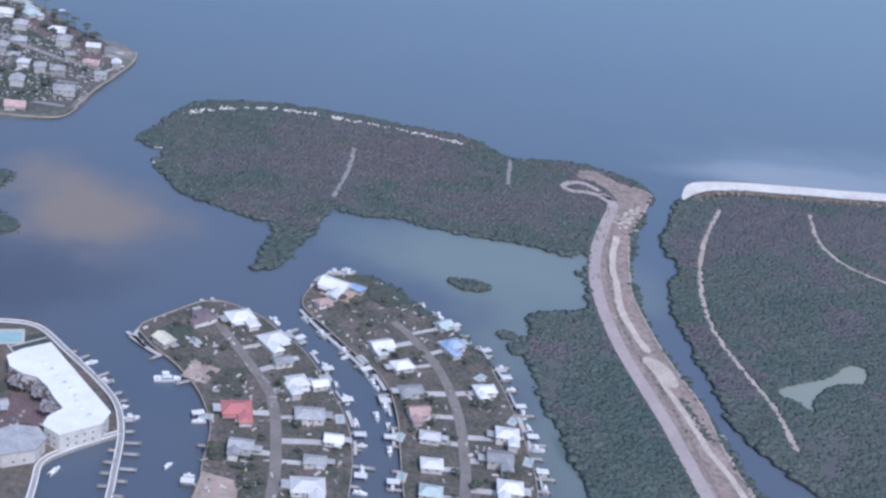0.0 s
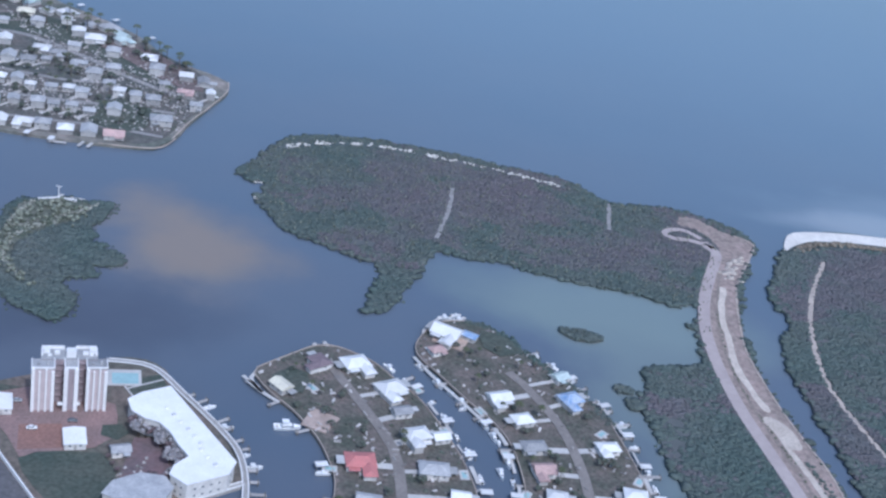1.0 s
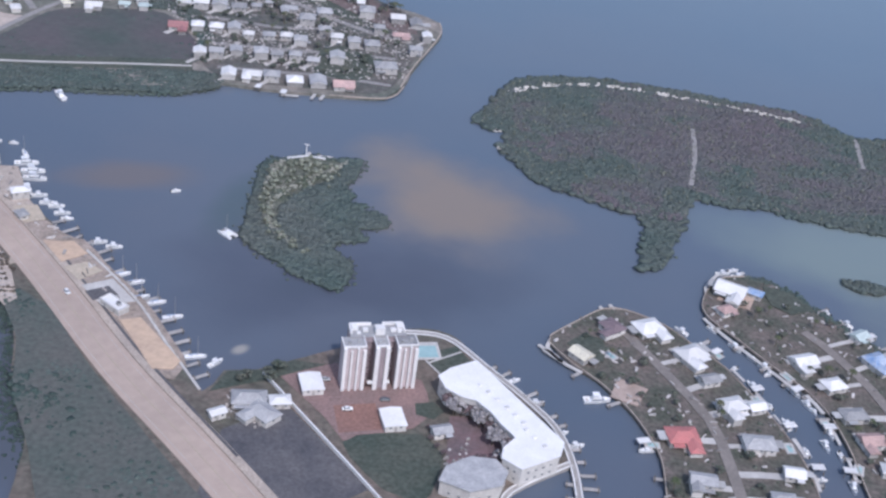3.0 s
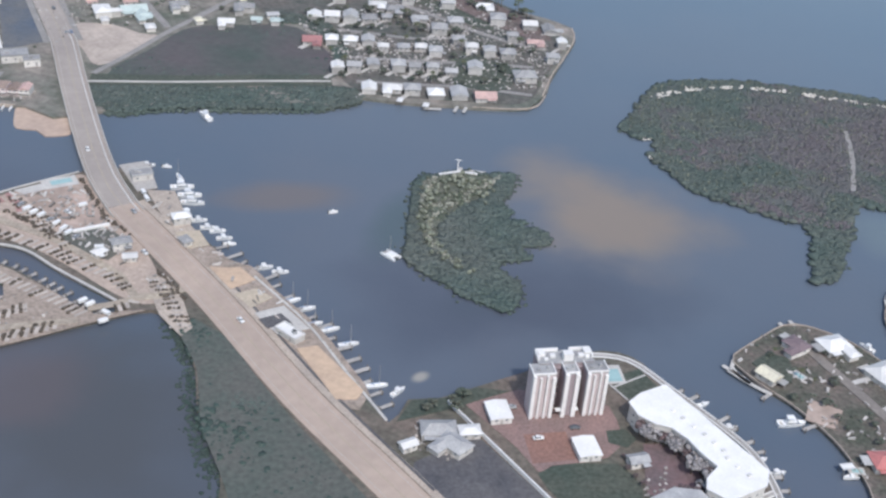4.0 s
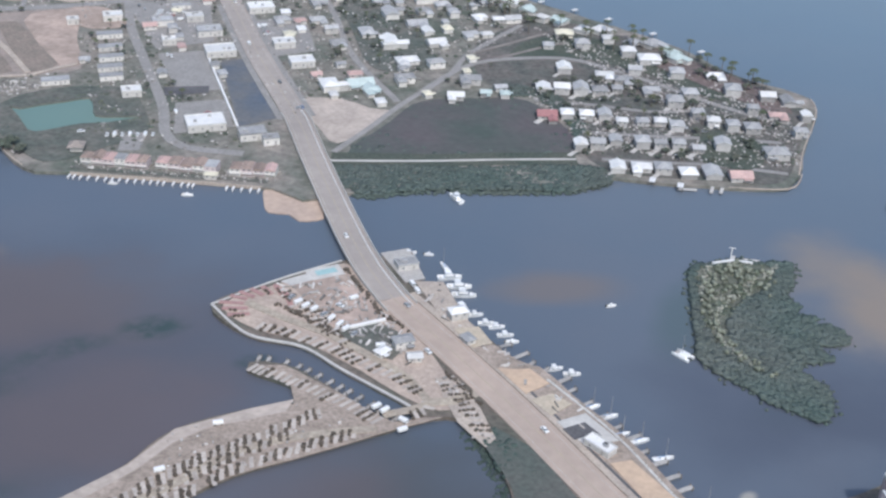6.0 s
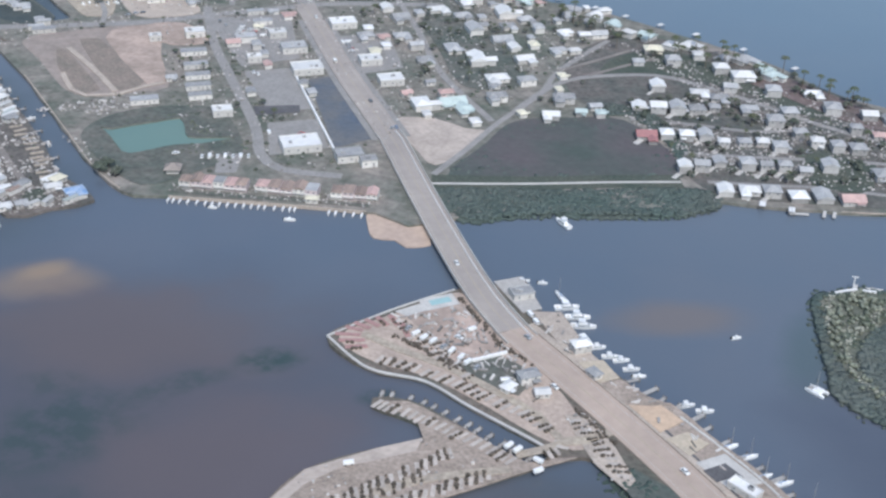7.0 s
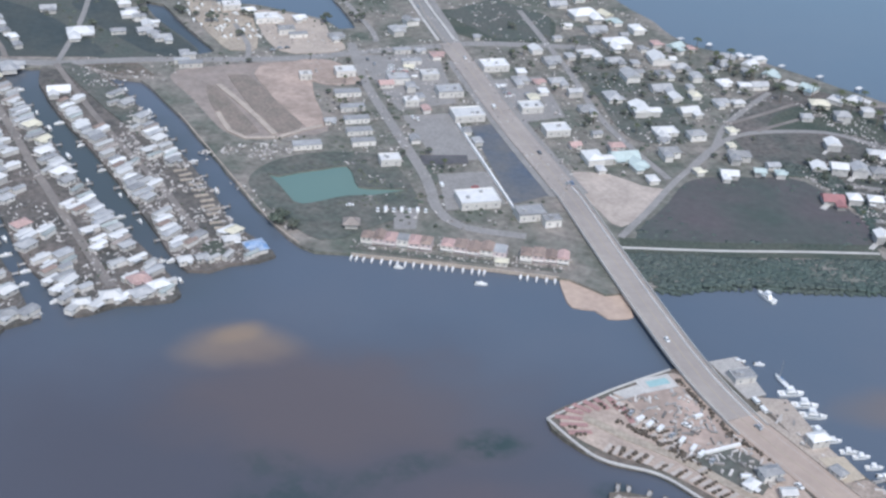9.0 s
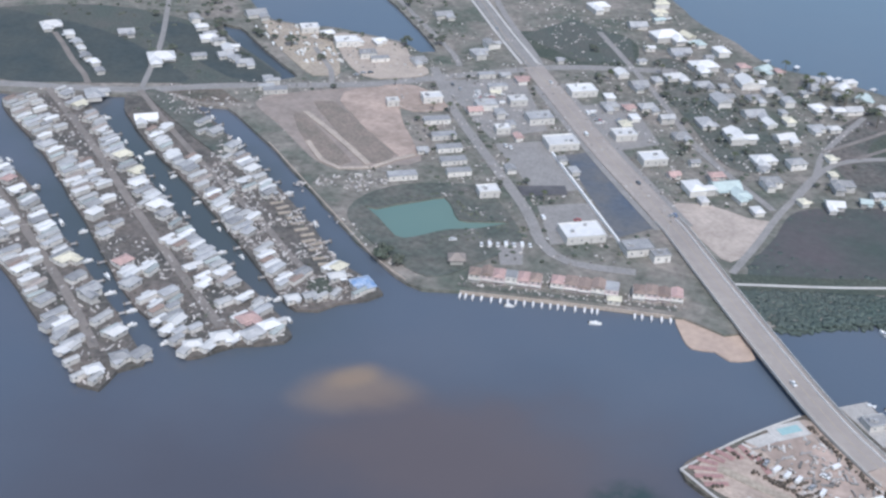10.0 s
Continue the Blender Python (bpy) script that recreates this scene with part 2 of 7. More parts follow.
M_HEATH = material("olive_heath", (0.092, 0.112, 0.086), (0.15, 0.148, 0.122), 0.95, 0.09, fine=0.5, fine_amount=0.4, bump=0.2)
M_OLIVE = material("olive_low_bushes", (0.088, 0.112, 0.080), (0.145, 0.15, 0.11), 0.9, 0.1, fine=0.6, fine_amount=0.3, island=0.3)
M_BROWN_SCRUB = material("brown_scrub", (0.17, 0.145, 0.115), (0.24, 0.20, 0.15), 0.95, 0.08, fine=0.5, fine_amount=0.3, island=0.3)
M_DEAD_PALE = material("bleached_sand_and_stems", (0.36, 0.355, 0.30), (0.24, 0.245, 0.20), 0.95, 0.2, fine=0.9, fine_amount=0.3, island=0.25)
M_EDGE = material("faded_white_line", (0.50, 0.46, 0.43), (0.42, 0.38, 0.35), 0.8, 0.3)
M_LINE = material("yellow_line", (0.44, 0.37, 0.27), (0.38, 0.33, 0.27), 0.8, 0.5)
M_BLUE = material("works_yard", (0.10, 0.12, 0.155), (0.16, 0.155, 0.15), 0.6, 0.04, fine=0.5, fine_amount=0.15)
M_TRACK = material("tyre_tracks", (0.27, 0.22, 0.19), (0.20, 0.175, 0.15), 0.95, 0.1)
M_DEAD = material("dead_stems", (0.225, 0.235, 0.185), (0.14, 0.16, 0.125), 0.9, 0.1, island=0.3)
M_MARSH = material("marsh", (0.112, 0.098, 0.104), (0.074, 0.092, 0.084), 0.9, 0.02, fine=0.3, fine_amount=0.12)
M_LANE = material("sandy_lane", (0.255, 0.228, 0.208), (0.20, 0.18, 0.165), 0.9, 0.1, fine=1.0, fine_amount=0.15)
M_ROSEPAD = material("rose_pad", (0.40, 0.24, 0.225), (0.33, 0.21, 0.20), 0.9, 0.3)

# ---- making ----


def curve_through(points, closed=True, step=6.0, rough=0.0, seed=0):
    """A Catmull-Rom line through control points, resampled and roughened."""
    n, out = len(points), []
    pts = [Vector((p[0], p[1])) for p in points]
    for i in range(n if closed else n - 1):
        if closed:
            a, b, c, d = pts[i - 1], pts[i], pts[(i + 1) % n], pts[(i + 2) % n]
        else:
            a, b, c, d = pts[max(i - 1, 0)], pts[i], pts[i + 1], pts[min(i + 2, n - 1)]
        k = max(1, int((c - b).length / step))
        for j in range(k):
            t = j / k
            q = 0.5 * (2 * b + (c - a) * t + (2 * a - 5 * b + 4 * c - d) * t * t + (3 * b - a - 3 * c + d) * t ** 3)
            if rough:
                w = noise.noise_vector((q.x * 0.06, q.y * 0.06, seed)) + 0.5 * noise.noise_vector((q.x * 0.2, q.y * 0.2, seed))
                q = q + Vector((w.x, w.y)) * rough
            out.append(q)
    if not closed:
        out.append(pts[-1])
    return out


def mesh_object(name, bm, mat, parent=None, label=""):
    me = bpy.data.meshes.new(name)
    bm.to_mesh(me)
    bm.free()
    if mat:
        for one in mat if isinstance(mat, (list, tuple)) else [mat]:
            me.materials.append(one)
    ob = new(name, me)
    ob.parent = parent
    if label:
        ob["label"] = label
    return ob


def part(name, bm, mat, parent, label=""):
    return mesh_object(name, bm, mat, parent, label)


from mathutils.geometry import delaunay_2d_cdt


def slab(name, outline, z, depth, mat, holes=(), label="", kind="structure", category="", slope=0.0):
    """A piece of land: a flat top over an outline with holes, and its banks going down by depth."""
    rings = [outline, *holes]
    verts, edges = [], []
    for ring in rings:
        s = len(verts)
        verts += [Vector(p) for p in ring]
        edges += [(s + i, s + (i + 1) % len(ring)) for i in range(len(ring))]
    v2, e2, faces, *_ = delaunay_2d_cdt(verts, edges, [], 4, 1e-4)
    bm = bmesh.new()
    top = [bm.verts.new((v.x, v.y, z)) for v in v2]
    for f in faces:
        mid = sum((v2[i] for i in f), Vector((0, 0))) / len(f)
        if not any(inside(mid, hole) for hole in holes):
            bm.faces.new([top[i] for i in f])
    bmesh.ops.recalc_face_normals(bm, faces=bm.faces)
    if bm.faces and sum(f.normal.z * f.calc_area() for f in bm.faces) < 0:
        bmesh.ops.reverse_faces(bm, faces=bm.faces)
    rim = [e for e in bm.edges if len(e.link_faces) == 1]
    made = bmesh.ops.extrude_edge_only(bm, edges=rim)["geom"]
    for v in made:
        if isinstance(v, bmesh.types.BMVert):
            v.co.z -= depth
    bmesh.ops.delete(bm, geom=[v for v in bm.verts if not v.link_faces], context="VERTS")
    bmesh.ops.recalc_face_normals(bm, faces=bm.faces)
    ob = mesh_object(name, bm, mat)
    return tagged(ob, label, category, kind=kind)


def strip(name, points, width, z, mat, label="", thick=0.12, step=8.0, heights=None, offset=0.0, kind="structure", parent=None):
    """A ribbon with thickness along a smooth line; heights: z at each control point, for ramps."""
    line = curve_through(points, False, step)
    if heights:
        flat = [Vector(p) for p in points]
        length = [0.0]
        for a, b in zip(flat, flat[1:]):
            length.append(length[-1] + (b - a).length)
    bm = bmesh.new()
    rows, run = [], 0.0
    for i, p in enumerate(line):
        d = (line[min(i + 1, len(line) - 1)] - line[max(i - 1, 0)]).normalized()
        side = Vector((-d.y, d.x))
        if i:
            run += (p - line[i - 1]).length
        h = z + (float(np.interp(run, length, heights)) if heights else 0.0)
        a, b = p + side * (offset + width / 2), p + side * (offset - width / 2)
        rows.append([bm.verts.new((a.x, a.y, h)), bm.verts.new((b.x, b.y, h)), bm.verts.new((b.x, b.y, h - thick)), bm.verts.new((a.x, a.y, h - thick))])
    for r, s in zip(rows, rows[1:]):
        for i in range(4):
            bm.faces.new((r[i], r[(i + 1) % 4], s[(i + 1) % 4], s[i]))
    bm.faces.new(rows[0]), bm.faces.new(rows[-1][::-1])
    bmesh.ops.recalc_face_normals(bm, faces=bm.faces)
    ob = mesh_object(name, bm, mat, parent)
    return tagged(ob, label, kind=kind) if parent is None else ob


def inside(p, ring):
    hit, j = False, len(ring) - 1
    for i in range(len(ring)):
        a, b = ring[i], ring[j]
        if (a[1] > p[1]) != (b[1] > p[1]) and p[0] < (b[0] - a[0]) * (p[1] - a[1]) / (b[1] - a[1]) + a[0]:
            hit = not hit
        j = i
    return hit


ICO = bmesh.new()
bmesh.ops.create_icosphere(ICO, subdivisions=1, radius=1.0)
ICO_V = np.array([v.co[:] for v in ICO.verts])
ICO_F = np.array([[v.index for v in f.verts] for f in ICO.faces])
ICO.free()


def clumps(name, places, mat, label, category="trees", parent=None):
    """Many uneven leafy clumps (x, y, z, radius, height) in one mesh."""
    rng = np.random.default_rng(len(places) + len(name))
    n, k = len(places), len(ICO_V)
    P = np.array(places, dtype=float).reshape(n, 5)
    jitter = 1 + rng.uniform(-0.3, 0.3, (n, k, 1))
    turn = rng.uniform(0, 6.28, n)
    V = ICO_V[None] * jitter
    x = V[:, :, 0] * np.cos(turn)[:, None] - V[:, :, 1] * np.sin(turn)[:, None]
    y = V[:, :, 0] * np.sin(turn)[:, None] + V[:, :, 1] * np.cos(turn)[:, None]
    co = np.stack([P[:, None, 0] + x * P[:, None, 3], P[:, None, 1] + y * P[:, None, 3], P[:, None, 2] + V[:, :, 2] * P[:, None, 4]], -1).reshape(-1, 3)
    fa = (ICO_F[None] + (np.arange(n) * k)[:, None, None]).reshape(-1, 3)
    me = bpy.data.meshes.new(name)
    me.vertices.add(len(co)), me.loops.add(len(fa) * 3), me.polygons.add(len(fa))
    me.vertices.foreach_set("co", co.ravel())
    me.loops.foreach_set("vertex_index", fa.ravel())
    me.polygons.foreach_set("loop_start", np.arange(len(fa)) * 3)
    me.update(calc_edges=True)
    me.shade_smooth()
    me.materials.append(mat)
    ob = new(name, me)
    ob.parent = parent
    return tagged(ob, label, category, kind="stuff") if parent is None else ob


def within(xs, ys, ring):
    """Which of many points lie inside a ring."""
    hit = np.zeros(len(xs), bool)
    for a, b in zip(ring, [ring[-1], *ring[:-1]]):
        if a[1] != b[1]:
            hit ^= ((a[1] > ys) != (b[1] > ys)) & (xs < (b[0] - a[0]) * (ys - a[1]) / (b[1] - a[1]) + a[0])
    return hit


def wood(name, ring, spacing, mat, label, z=1.0, size=(1.8, 3.2), tall=(1.5, 3.5), keep_out=(), gaps=0.12, seed=1, fringe=None, green_to=None):
    """A closed canopy of clumps over a ring, with gaps, clearings (rings in keep_out) and an uneven top."""
    rng = np.random.default_rng(seed)
    rim = np.array([(p[0], p[1]) for p in curve_through(ring, True, 2.0)])
    low, high = rim.min(0), rim.max(0)
    xs, ys = [v.ravel() for v in np.meshgrid(np.arange(low[0], high[0], spacing), np.arange(low[1], high[1], spacing))]
    xs, ys = xs + rng.uniform(-0.6, 0.6, len(xs)) * spacing, ys + rng.uniform(-0.6, 0.6, len(ys)) * spacing
    keep = within(xs, ys, ring)
    for hole in keep_out:
        keep &= ~within(xs, ys, hole)
    edge, out, bare = [], [], []
    for x, y in zip(xs[keep], ys[keep]):
        g = noise.noise((x * 0.03, y * 0.03, seed)) + 0.4 * noise.noise((x * 0.13, y * 0.13, seed))
        if g > -0.75 + gaps * 2 * rng.uniform(0, 1.6):
            r = rng.uniform(*size)
            h = 0.4 + 0.3 * max(g, -0.6) + 0.22 * rng.uniform(*tall)
            near = (green_to and y < green_to) or fringe and np.hypot(rim[:, 0] - x, rim[:, 1] - y).min() < fringe * (1 + 1.2 * noise.noise((x * 0.05, y * 0.05, 7)))
            patch = noise.noise((x * 0.022, y * 0.03, seed + 40)) + 0.7 * noise.noise((x * 0.07, y * 0.09, seed + 41)) + rng.normal(0, 0.1)
            near = near if abs(patch) < 0.3 else patch > 0
            (edge if near else bare if fringe and patch < -0.04 else out).append((x, y, z + h * 0.8, r, rng.uniform(0.18, 0.34) * r))
    if fringe:
        for a, b in zip(rim, np.roll(rim, -1, 0)):
            x, y = a + (b - a) * rng.random() + rng.normal(0, 0.7, 2)
            if rng.random() < 0.75 and not any(inside((x, y), hole) for hole in keep_out):
                r = rng.uniform(1.0, 2.6)
                edge.append((x, y, z + rng.uniform(0.2, 0.5), r, 0.3 * r))
    if bare:
        clumps(name, bare, M_LEAF_BARE, "plum-grey half-bare mangroves", "mangrove wood")
    if edge:
        clumps(name, edge, M_LEAF_GREEN, "green mangrove fringe along the water", "mangrove wood")
    return clumps(name, out, mat, label, "mangrove wood")


def mounds(name, points, width, count, mat, label, z, size=(0.8, 1.9), tall=(0.1, 0.2), seed=1, category="sand"):
    """Low uneven heaps strewn along a line."""
    rng = np.random.default_rng(seed)
    line = curve_through(points, False, 0.5)
    at = rng.integers(0, len(line), count)
    return clumps(name, [(line[k].x + rng.normal(0, width / 2.5), line[k].y + rng.normal(0, width / 2.5), z, rng.uniform(*size), rng.uniform(*tall)) for k in at], mat, label, category)


def band(points, width):
    """A ring round a line, for clearings."""
    line = curve_through(points, False, 10)
    left, right = [], []
    for i, p in enumerate(line):
        d = (line[min(i + 1, len(line) - 1)] - line[max(i - 1, 0)]).normalized()
        s = Vector((-d.y, d.x)) * width / 2
        left.append(p + s), right.append(p - s)
    return left + right[::-1]

# ---- water and land ----
bm = bmesh.new()
bmesh.ops.create_grid(bm, x_segments=8, y_segments=8, size=4800)
bm.verts.ensure_lookup_table()
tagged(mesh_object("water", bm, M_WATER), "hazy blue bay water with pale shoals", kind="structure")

TOWN_SOUTH = [(-188, 652.5), (-184.6, 637), (-186.7, 611), (-189.7, 588), (-191, 560), (-195, 546), (-220, 538), (-246, 533), (-268, 530), (-276, 519),
              (-299, 513), (-321, 503), (-348, 493), (-371, 477), (-385, 466), (-401, 471), (-424, 468), (-445, 465), (-484, 457), (-499, 452), (-506, 454),
              (-524, 466), (-554, 494), (-588, 526), (-608, 545), (-627, 561), (-645, 574), (-656, 572), (-667, 574)]
TOWN_NORTH = [(-698, 565), (-786, 533), (-1069, 444), (-1447, 571), (-1445, 1196), (-815, 1443), (-627, 1129), (-515, 916), (-466, 839), (-447, 809), (-424, 786), (-397, 755),
              (-356, 745), (-320, 729), (-287, 714), (-259, 699), (-240, 681.5), (-226, 668.5), (-210.5, 662), (-195, 657)]
BASIN = [(-735, 765), (-701, 716), (-681, 699), (-670, 699), (-658, 699.5), (-640, 703), (-625, 700.5), (-611, 699.5), (-598, 698), (-585, 687), (-577, 692), (-599, 723), (-632, 763), (-680, 822), (-740, 830)]
YARD_CANAL = [(-702.8, 679.8), (-691.6, 679.1), (-662.9, 653.2), (-630.5, 624.7), (-638.4, 616.1), (-668.5, 643.8), (-691.4, 664.7)]
POND = [(-544.2, 505.2), (-539.1, 505.3), (-532.6, 512.1), (-523.9, 520.1), (-515.9, 527.1), (-509.2, 518.7), (-503.3, 510.2), (-494.6, 512.5), (-482.2, 517), (-494.8, 505.4), (-505.3, 499.7), (-518.9, 485.9), (-526.8, 490.2), (-536.6, 499.2)]
town_ring = curve_through(TOWN_SOUTH + TOWN_NORTH, True, 8, 1.5, 3)
pond_ring = curve_through(POND, True, 4, 0.5, 4)
yard_canal_ring = curve_through(YARD_CANAL, True, 8, 0.4, 4)
basin_ring = curve_through(BASIN, True, 8, 1.0, 4)
slab("ground_town", town_ring, 1.4, 3.0, M_TOWN, [pond_ring, basin_ring, yard_canal_ring], "sandy town ground with worn grass and lots")

FINGER_EAST = [(-700, 580), (-676, 578), (-657, 567), (-633, 548), (-610, 529), (-587, 508), (-560, 483), (-538, 460), (-511, 443), (-524, 431), (-537, 420), (-571, 449), (-618, 490), (-654, 518), (-690, 553)]
FINGER_MID = [(-735, 563), (-701, 544), (-661, 510), (-625, 478), (-574, 438), (-537, 411), (-532, 399), (-546, 391), (-558, 377), (-569, 385), (-599, 405), (-640, 443), (-677, 477), (-706, 502), (-748, 536)]
FINGER_WEST = [(-780, 536), (-714.5, 484), (-689.5, 470), (-638.5, 428), (-612.5, 407), (-586.5, 385), (-570, 369), (-576, 362), (-576, 350), (-584, 350), (-600, 364), (-620, 379), (-649, 401), (-723, 454), (-811, 517)]
for ring in (FINGER_EAST, FINGER_MID, FINGER_WEST):
    slab("ground_canal_finger", curve_through(ring, True, 6, 0.6, 5), 1.36, 3.0, M_YARD, label="narrow built-up canal finger with seawalls")

SPIT_QUAY = [(-388, 383), (-372, 406), (-353, 428), (-340, 435), (-332, 441), (-323, 422), (-315, 424), (-300, 402), (-288, 392), (-280, 384), (-267, 377), (-242, 356), (-222, 334), (-204, 315), (-201, 327), (-192, 331), (-183, 339), (-171, 349), (-151, 368), (-136, 370), (-124, 358), (-108, 343), (-97, 329), (-92, 318), (-102, 306.5), (-108.5, 297.5), (-108, 287), (-106, 279), (-104, 262), (-104, 188), (-208, 189)]
SPIT_CAMP = [(-244, 280), (-257, 299), (-268, 323), (-281, 344), (-293, 348), (-305, 339), (-321, 324), (-344, 303), (-356, 286), (-378, 252), (-405, 248), (-386, 279), (-376, 296), (-370, 316), (-353, 332), (-341, 341), (-340, 345), (-346, 348), (-361, 351), (-362, 355), (-351, 358), (-332, 351), (-307, 339), (-301, 347), (-309, 351), (-332, 361), (-349, 369), (-369, 370)]
slab("ground_spit", curve_through(SPIT_QUAY + SPIT_CAMP, True, 5, 0.5, 6), 1.4, 3.0, M_LAND, label="sandy spit with seawalls, lawns and lots")
slab("sandbar", curve_through([(-404.8, 471.7), (-397.4, 477), (-389.5, 480.9), (-378, 466), (-375.2, 459.6), (-373.5, 455.8), (-381.7, 451.2), (-387.7, 455.3), (-395.8, 453.7), (-401.5, 462.5)], True, 3, 0.8, 7), 0.5, 1.0, M_SAND, label="bare pinkish sandbar by the bridge")

ISLET = [(-229.5, 465.5), (-223, 471.2), (-211.6, 478.7), (-202.4, 479.5), (-192.7, 483.4), (-191.2, 468), (-193.5, 458.1), (-188.7, 451.9), (-190, 446.5), (-180.4, 446.2), (-186.5, 440.8), (-175.7, 442), (-171.1, 433.2), (-181.5, 427.3), (-176.7, 420.5), (-186.1, 414.7), (-187.2, 410), (-179.7, 403.3), (-176.6, 393.4), (-177.7, 386.2), (-181.3, 384), (-189.4, 387.2), (-197.6, 390), (-202.1, 393.8), (-210.9, 398.4), (-217.9, 403.8), (-221.9, 409), (-223.2, 419.6), (-224.5, 431.9), (-227, 444.3)]
HEATH = [(-228, 464), (-222, 469.5), (-211, 476.5), (-199, 477.5), (-199, 466), (-205, 455), (-210, 444), (-212, 430), (-209, 418), (-214, 415), (-219, 424), (-222, 436), (-225, 448)]
LONG = [(-153, 540), (-148, 565), (-141, 593), (-115, 611), (-68, 619), (-30, 617), (4, 615), (27, 599), (56, 607), (83, 603), (101, 585), (95, 566), (88, 531), (84, 495), (90, 443), (104, 401), (114, 368), (122, 337), (125, 274),
        (66, 275), (63, 325), (58.5, 341), (53.5, 357), (48, 374), (45, 384), (43, 397), (36, 415), (41, 425), (39, 438), (50, 447), (64, 451), (64, 481), (66, 507), (55, 500), (39, 504), (11, 503), (-24, 506), (-39, 503), (-53, 504), (-59, 471), (-66, 442), (-73, 437), (-72, 472), (-76, 481), (-97, 486), (-120, 495), (-136, 517), (-139, 536)]
EAST = [(116, 588), (104, 543), (102, 525), (108, 508), (101, 475), (106, 444), (113, 412), (118, 388), (121, 379), (128, 370), (138, 359.5), (144.4, 351.3), (150.2, 341.4), (162, 300), (175, 270), (377, 248), (566, 434), (504, 722), (237, 638), (182, 630), (149, 624), (124, 607)]
POND_EAST = [(138, 417), (143.7, 422.6), (152.5, 427.5), (163.1, 434.8), (168, 441), (173, 447), (180, 446), (177, 434), (164, 428), (155.3, 418.3), (151.8, 409.2), (152, 402), (148.5, 407), (145, 411), (139.7, 411)]
islet_ring = curve_through(ISLET, True, 3, 1.0, 8)
heath_ring = curve_through(HEATH, True, 3, 1.5, 8)
long_ring = curve_through(LONG, True, 6, 1.5, 9)
east_ring = curve_through(EAST, True, 7, 2.5, 10)
pond_east_ring = curve_through(POND_EAST, True, 3, 0.4, 11)
slab("ground_islet", islet_ring, 0.78, 2.0, M_LEAF_GREEN, label="low mangrove islet ground")
slab("ground_long_island", long_ring, 0.80, 2.0, M_LEAF, label="low mangrove island ground with a dirt causeway")
slab("ground_east", east_ring, 0.92, 2.0, M_LEAF, [pond_east_ring], "low mangrove ground behind a beach")
slab("water_pond_east", [p + (p - Vector((158, 426))).normalized() * 2 for p in pond_east_ring], 0.5, 0.2, M_POND_PALE, label="shallow pale pond")

PEN_ONE = [(-103, 377), (-103, 381), (-94, 394), (-86, 404), (-78, 406), (-64, 401), (-54, 392), (-43, 382), (-32, 365), (-24, 350), (-18, 332), (-15, 305), (-13, 238), (-60, 238), (-60, 292), (-62, 309), (-64, 327), (-69, 339), (-75, 349), (-85, 360), (-95, 368)]
PEN_TWO = [(-50, 424), (-44, 440), (-33, 446), (-20, 443), (-9, 432), (3, 421), (16, 408), (25.5, 394), (34, 371), (40, 349), (44.5, 322), (47, 250), (3, 250), (2, 310), (-2, 334), (-5, 352), (-10, 368), (-17, 379), (-27, 389), (-40, 403), (-49, 413)]
for ring in (PEN_ONE, PEN_TWO):
    slab("ground_peninsula", curve_through(ring, True, 5, 0.4, 12), 1.4, 3.0, M_PEN, label="curved residential peninsula with seawalls")


slab("water_pond", curve_through(POND, True, 4, 0.5, 4), 0.9, 0.3, M_POND, label="still green pond")

# ---- roads and lots ----
AVENUE = [(-634, 873), (-583, 792), (-543, 723), (-507, 672), (-461, 602), (-417, 540), (-386.5, 489.5), (-350, 432.5), (-329, 407), (-303, 384.5), (-272, 356.5), (-232, 318), (-189, 282), (-126, 226)]
RISE = [0, 0, 0, 0, 0, 0, 0.6, 0.6, 0.1, 0, 0, 0, 0, 0]
strip("road_avenue", AVENUE[8:], 12.0, 1.78, M_ASPHALT, "broad pale worn asphalt avenue along the quay", 0.5, heights=RISE[8:])
strip("road_avenue", [(-521, 693), *AVENUE[3:9]], 12.0, 1.782, M_PALE_ROAD, "broad grey worn asphalt avenue through the town and over a low bridge", 0.5, heights=[0, *RISE[3:9]])
strip("road_avenue", [(-634, 873), (-583, 790), (-550, 737), (-521, 693)], 6.5, 1.776, M_STREET, "grey asphalt avenue north of the crossing", 0.5)
for off in (4.6, -4.6):
    strip("road_shoulder", [(-634, 873), (-583, 790), (-550, 737), (-524, 697)], 1.8, 1.77, M_CONC, "pale concrete kerb strip", 0.3, offset=off)
strip("road_shoulder", AVENUE[8:], 3.2, 1.615, M_GRAVEL, "pale sandy road shoulder", 0.1, offset=7.7)
strip("road_shoulder", AVENUE[3:6], 3.0, 1.625, M_STREET, "pale sandy road shoulder", 0.1, offset=7.6)
strip("road_shoulder", AVENUE[3:6], 3.0, 1.630, M_STREET, "pale sandy road shoulder", 0.1, offset=-7.6)
for off in (0.12, -0.12):
    strip("trim_centre_line", AVENUE, 0.14, 1.80, M_LINE, "faded yellow centre line", 0.02, heights=RISE, offset=off)
for off in (4.3, -4.3):
    strip("trim_edge_line", AVENUE[3:], 0.16, 1.80, M_EDGE, "faded white edge line", 0.02, heights=RISE[3:], offset=off)
CAUSEWAY = [(74, 571), (78.5, 566), (78.1, 557), (73.8, 537.5), (69.2, 511.7), (67.6, 489), (68.2, 473.4), (70.5, 454.6), (73.9, 437.3), (77.8, 421.3), (82.5, 406.5), (87.1, 392.5), (91.4, 379.2), (95.3, 364.8), (99.7, 348.3), (104.9, 326), (112, 274)]
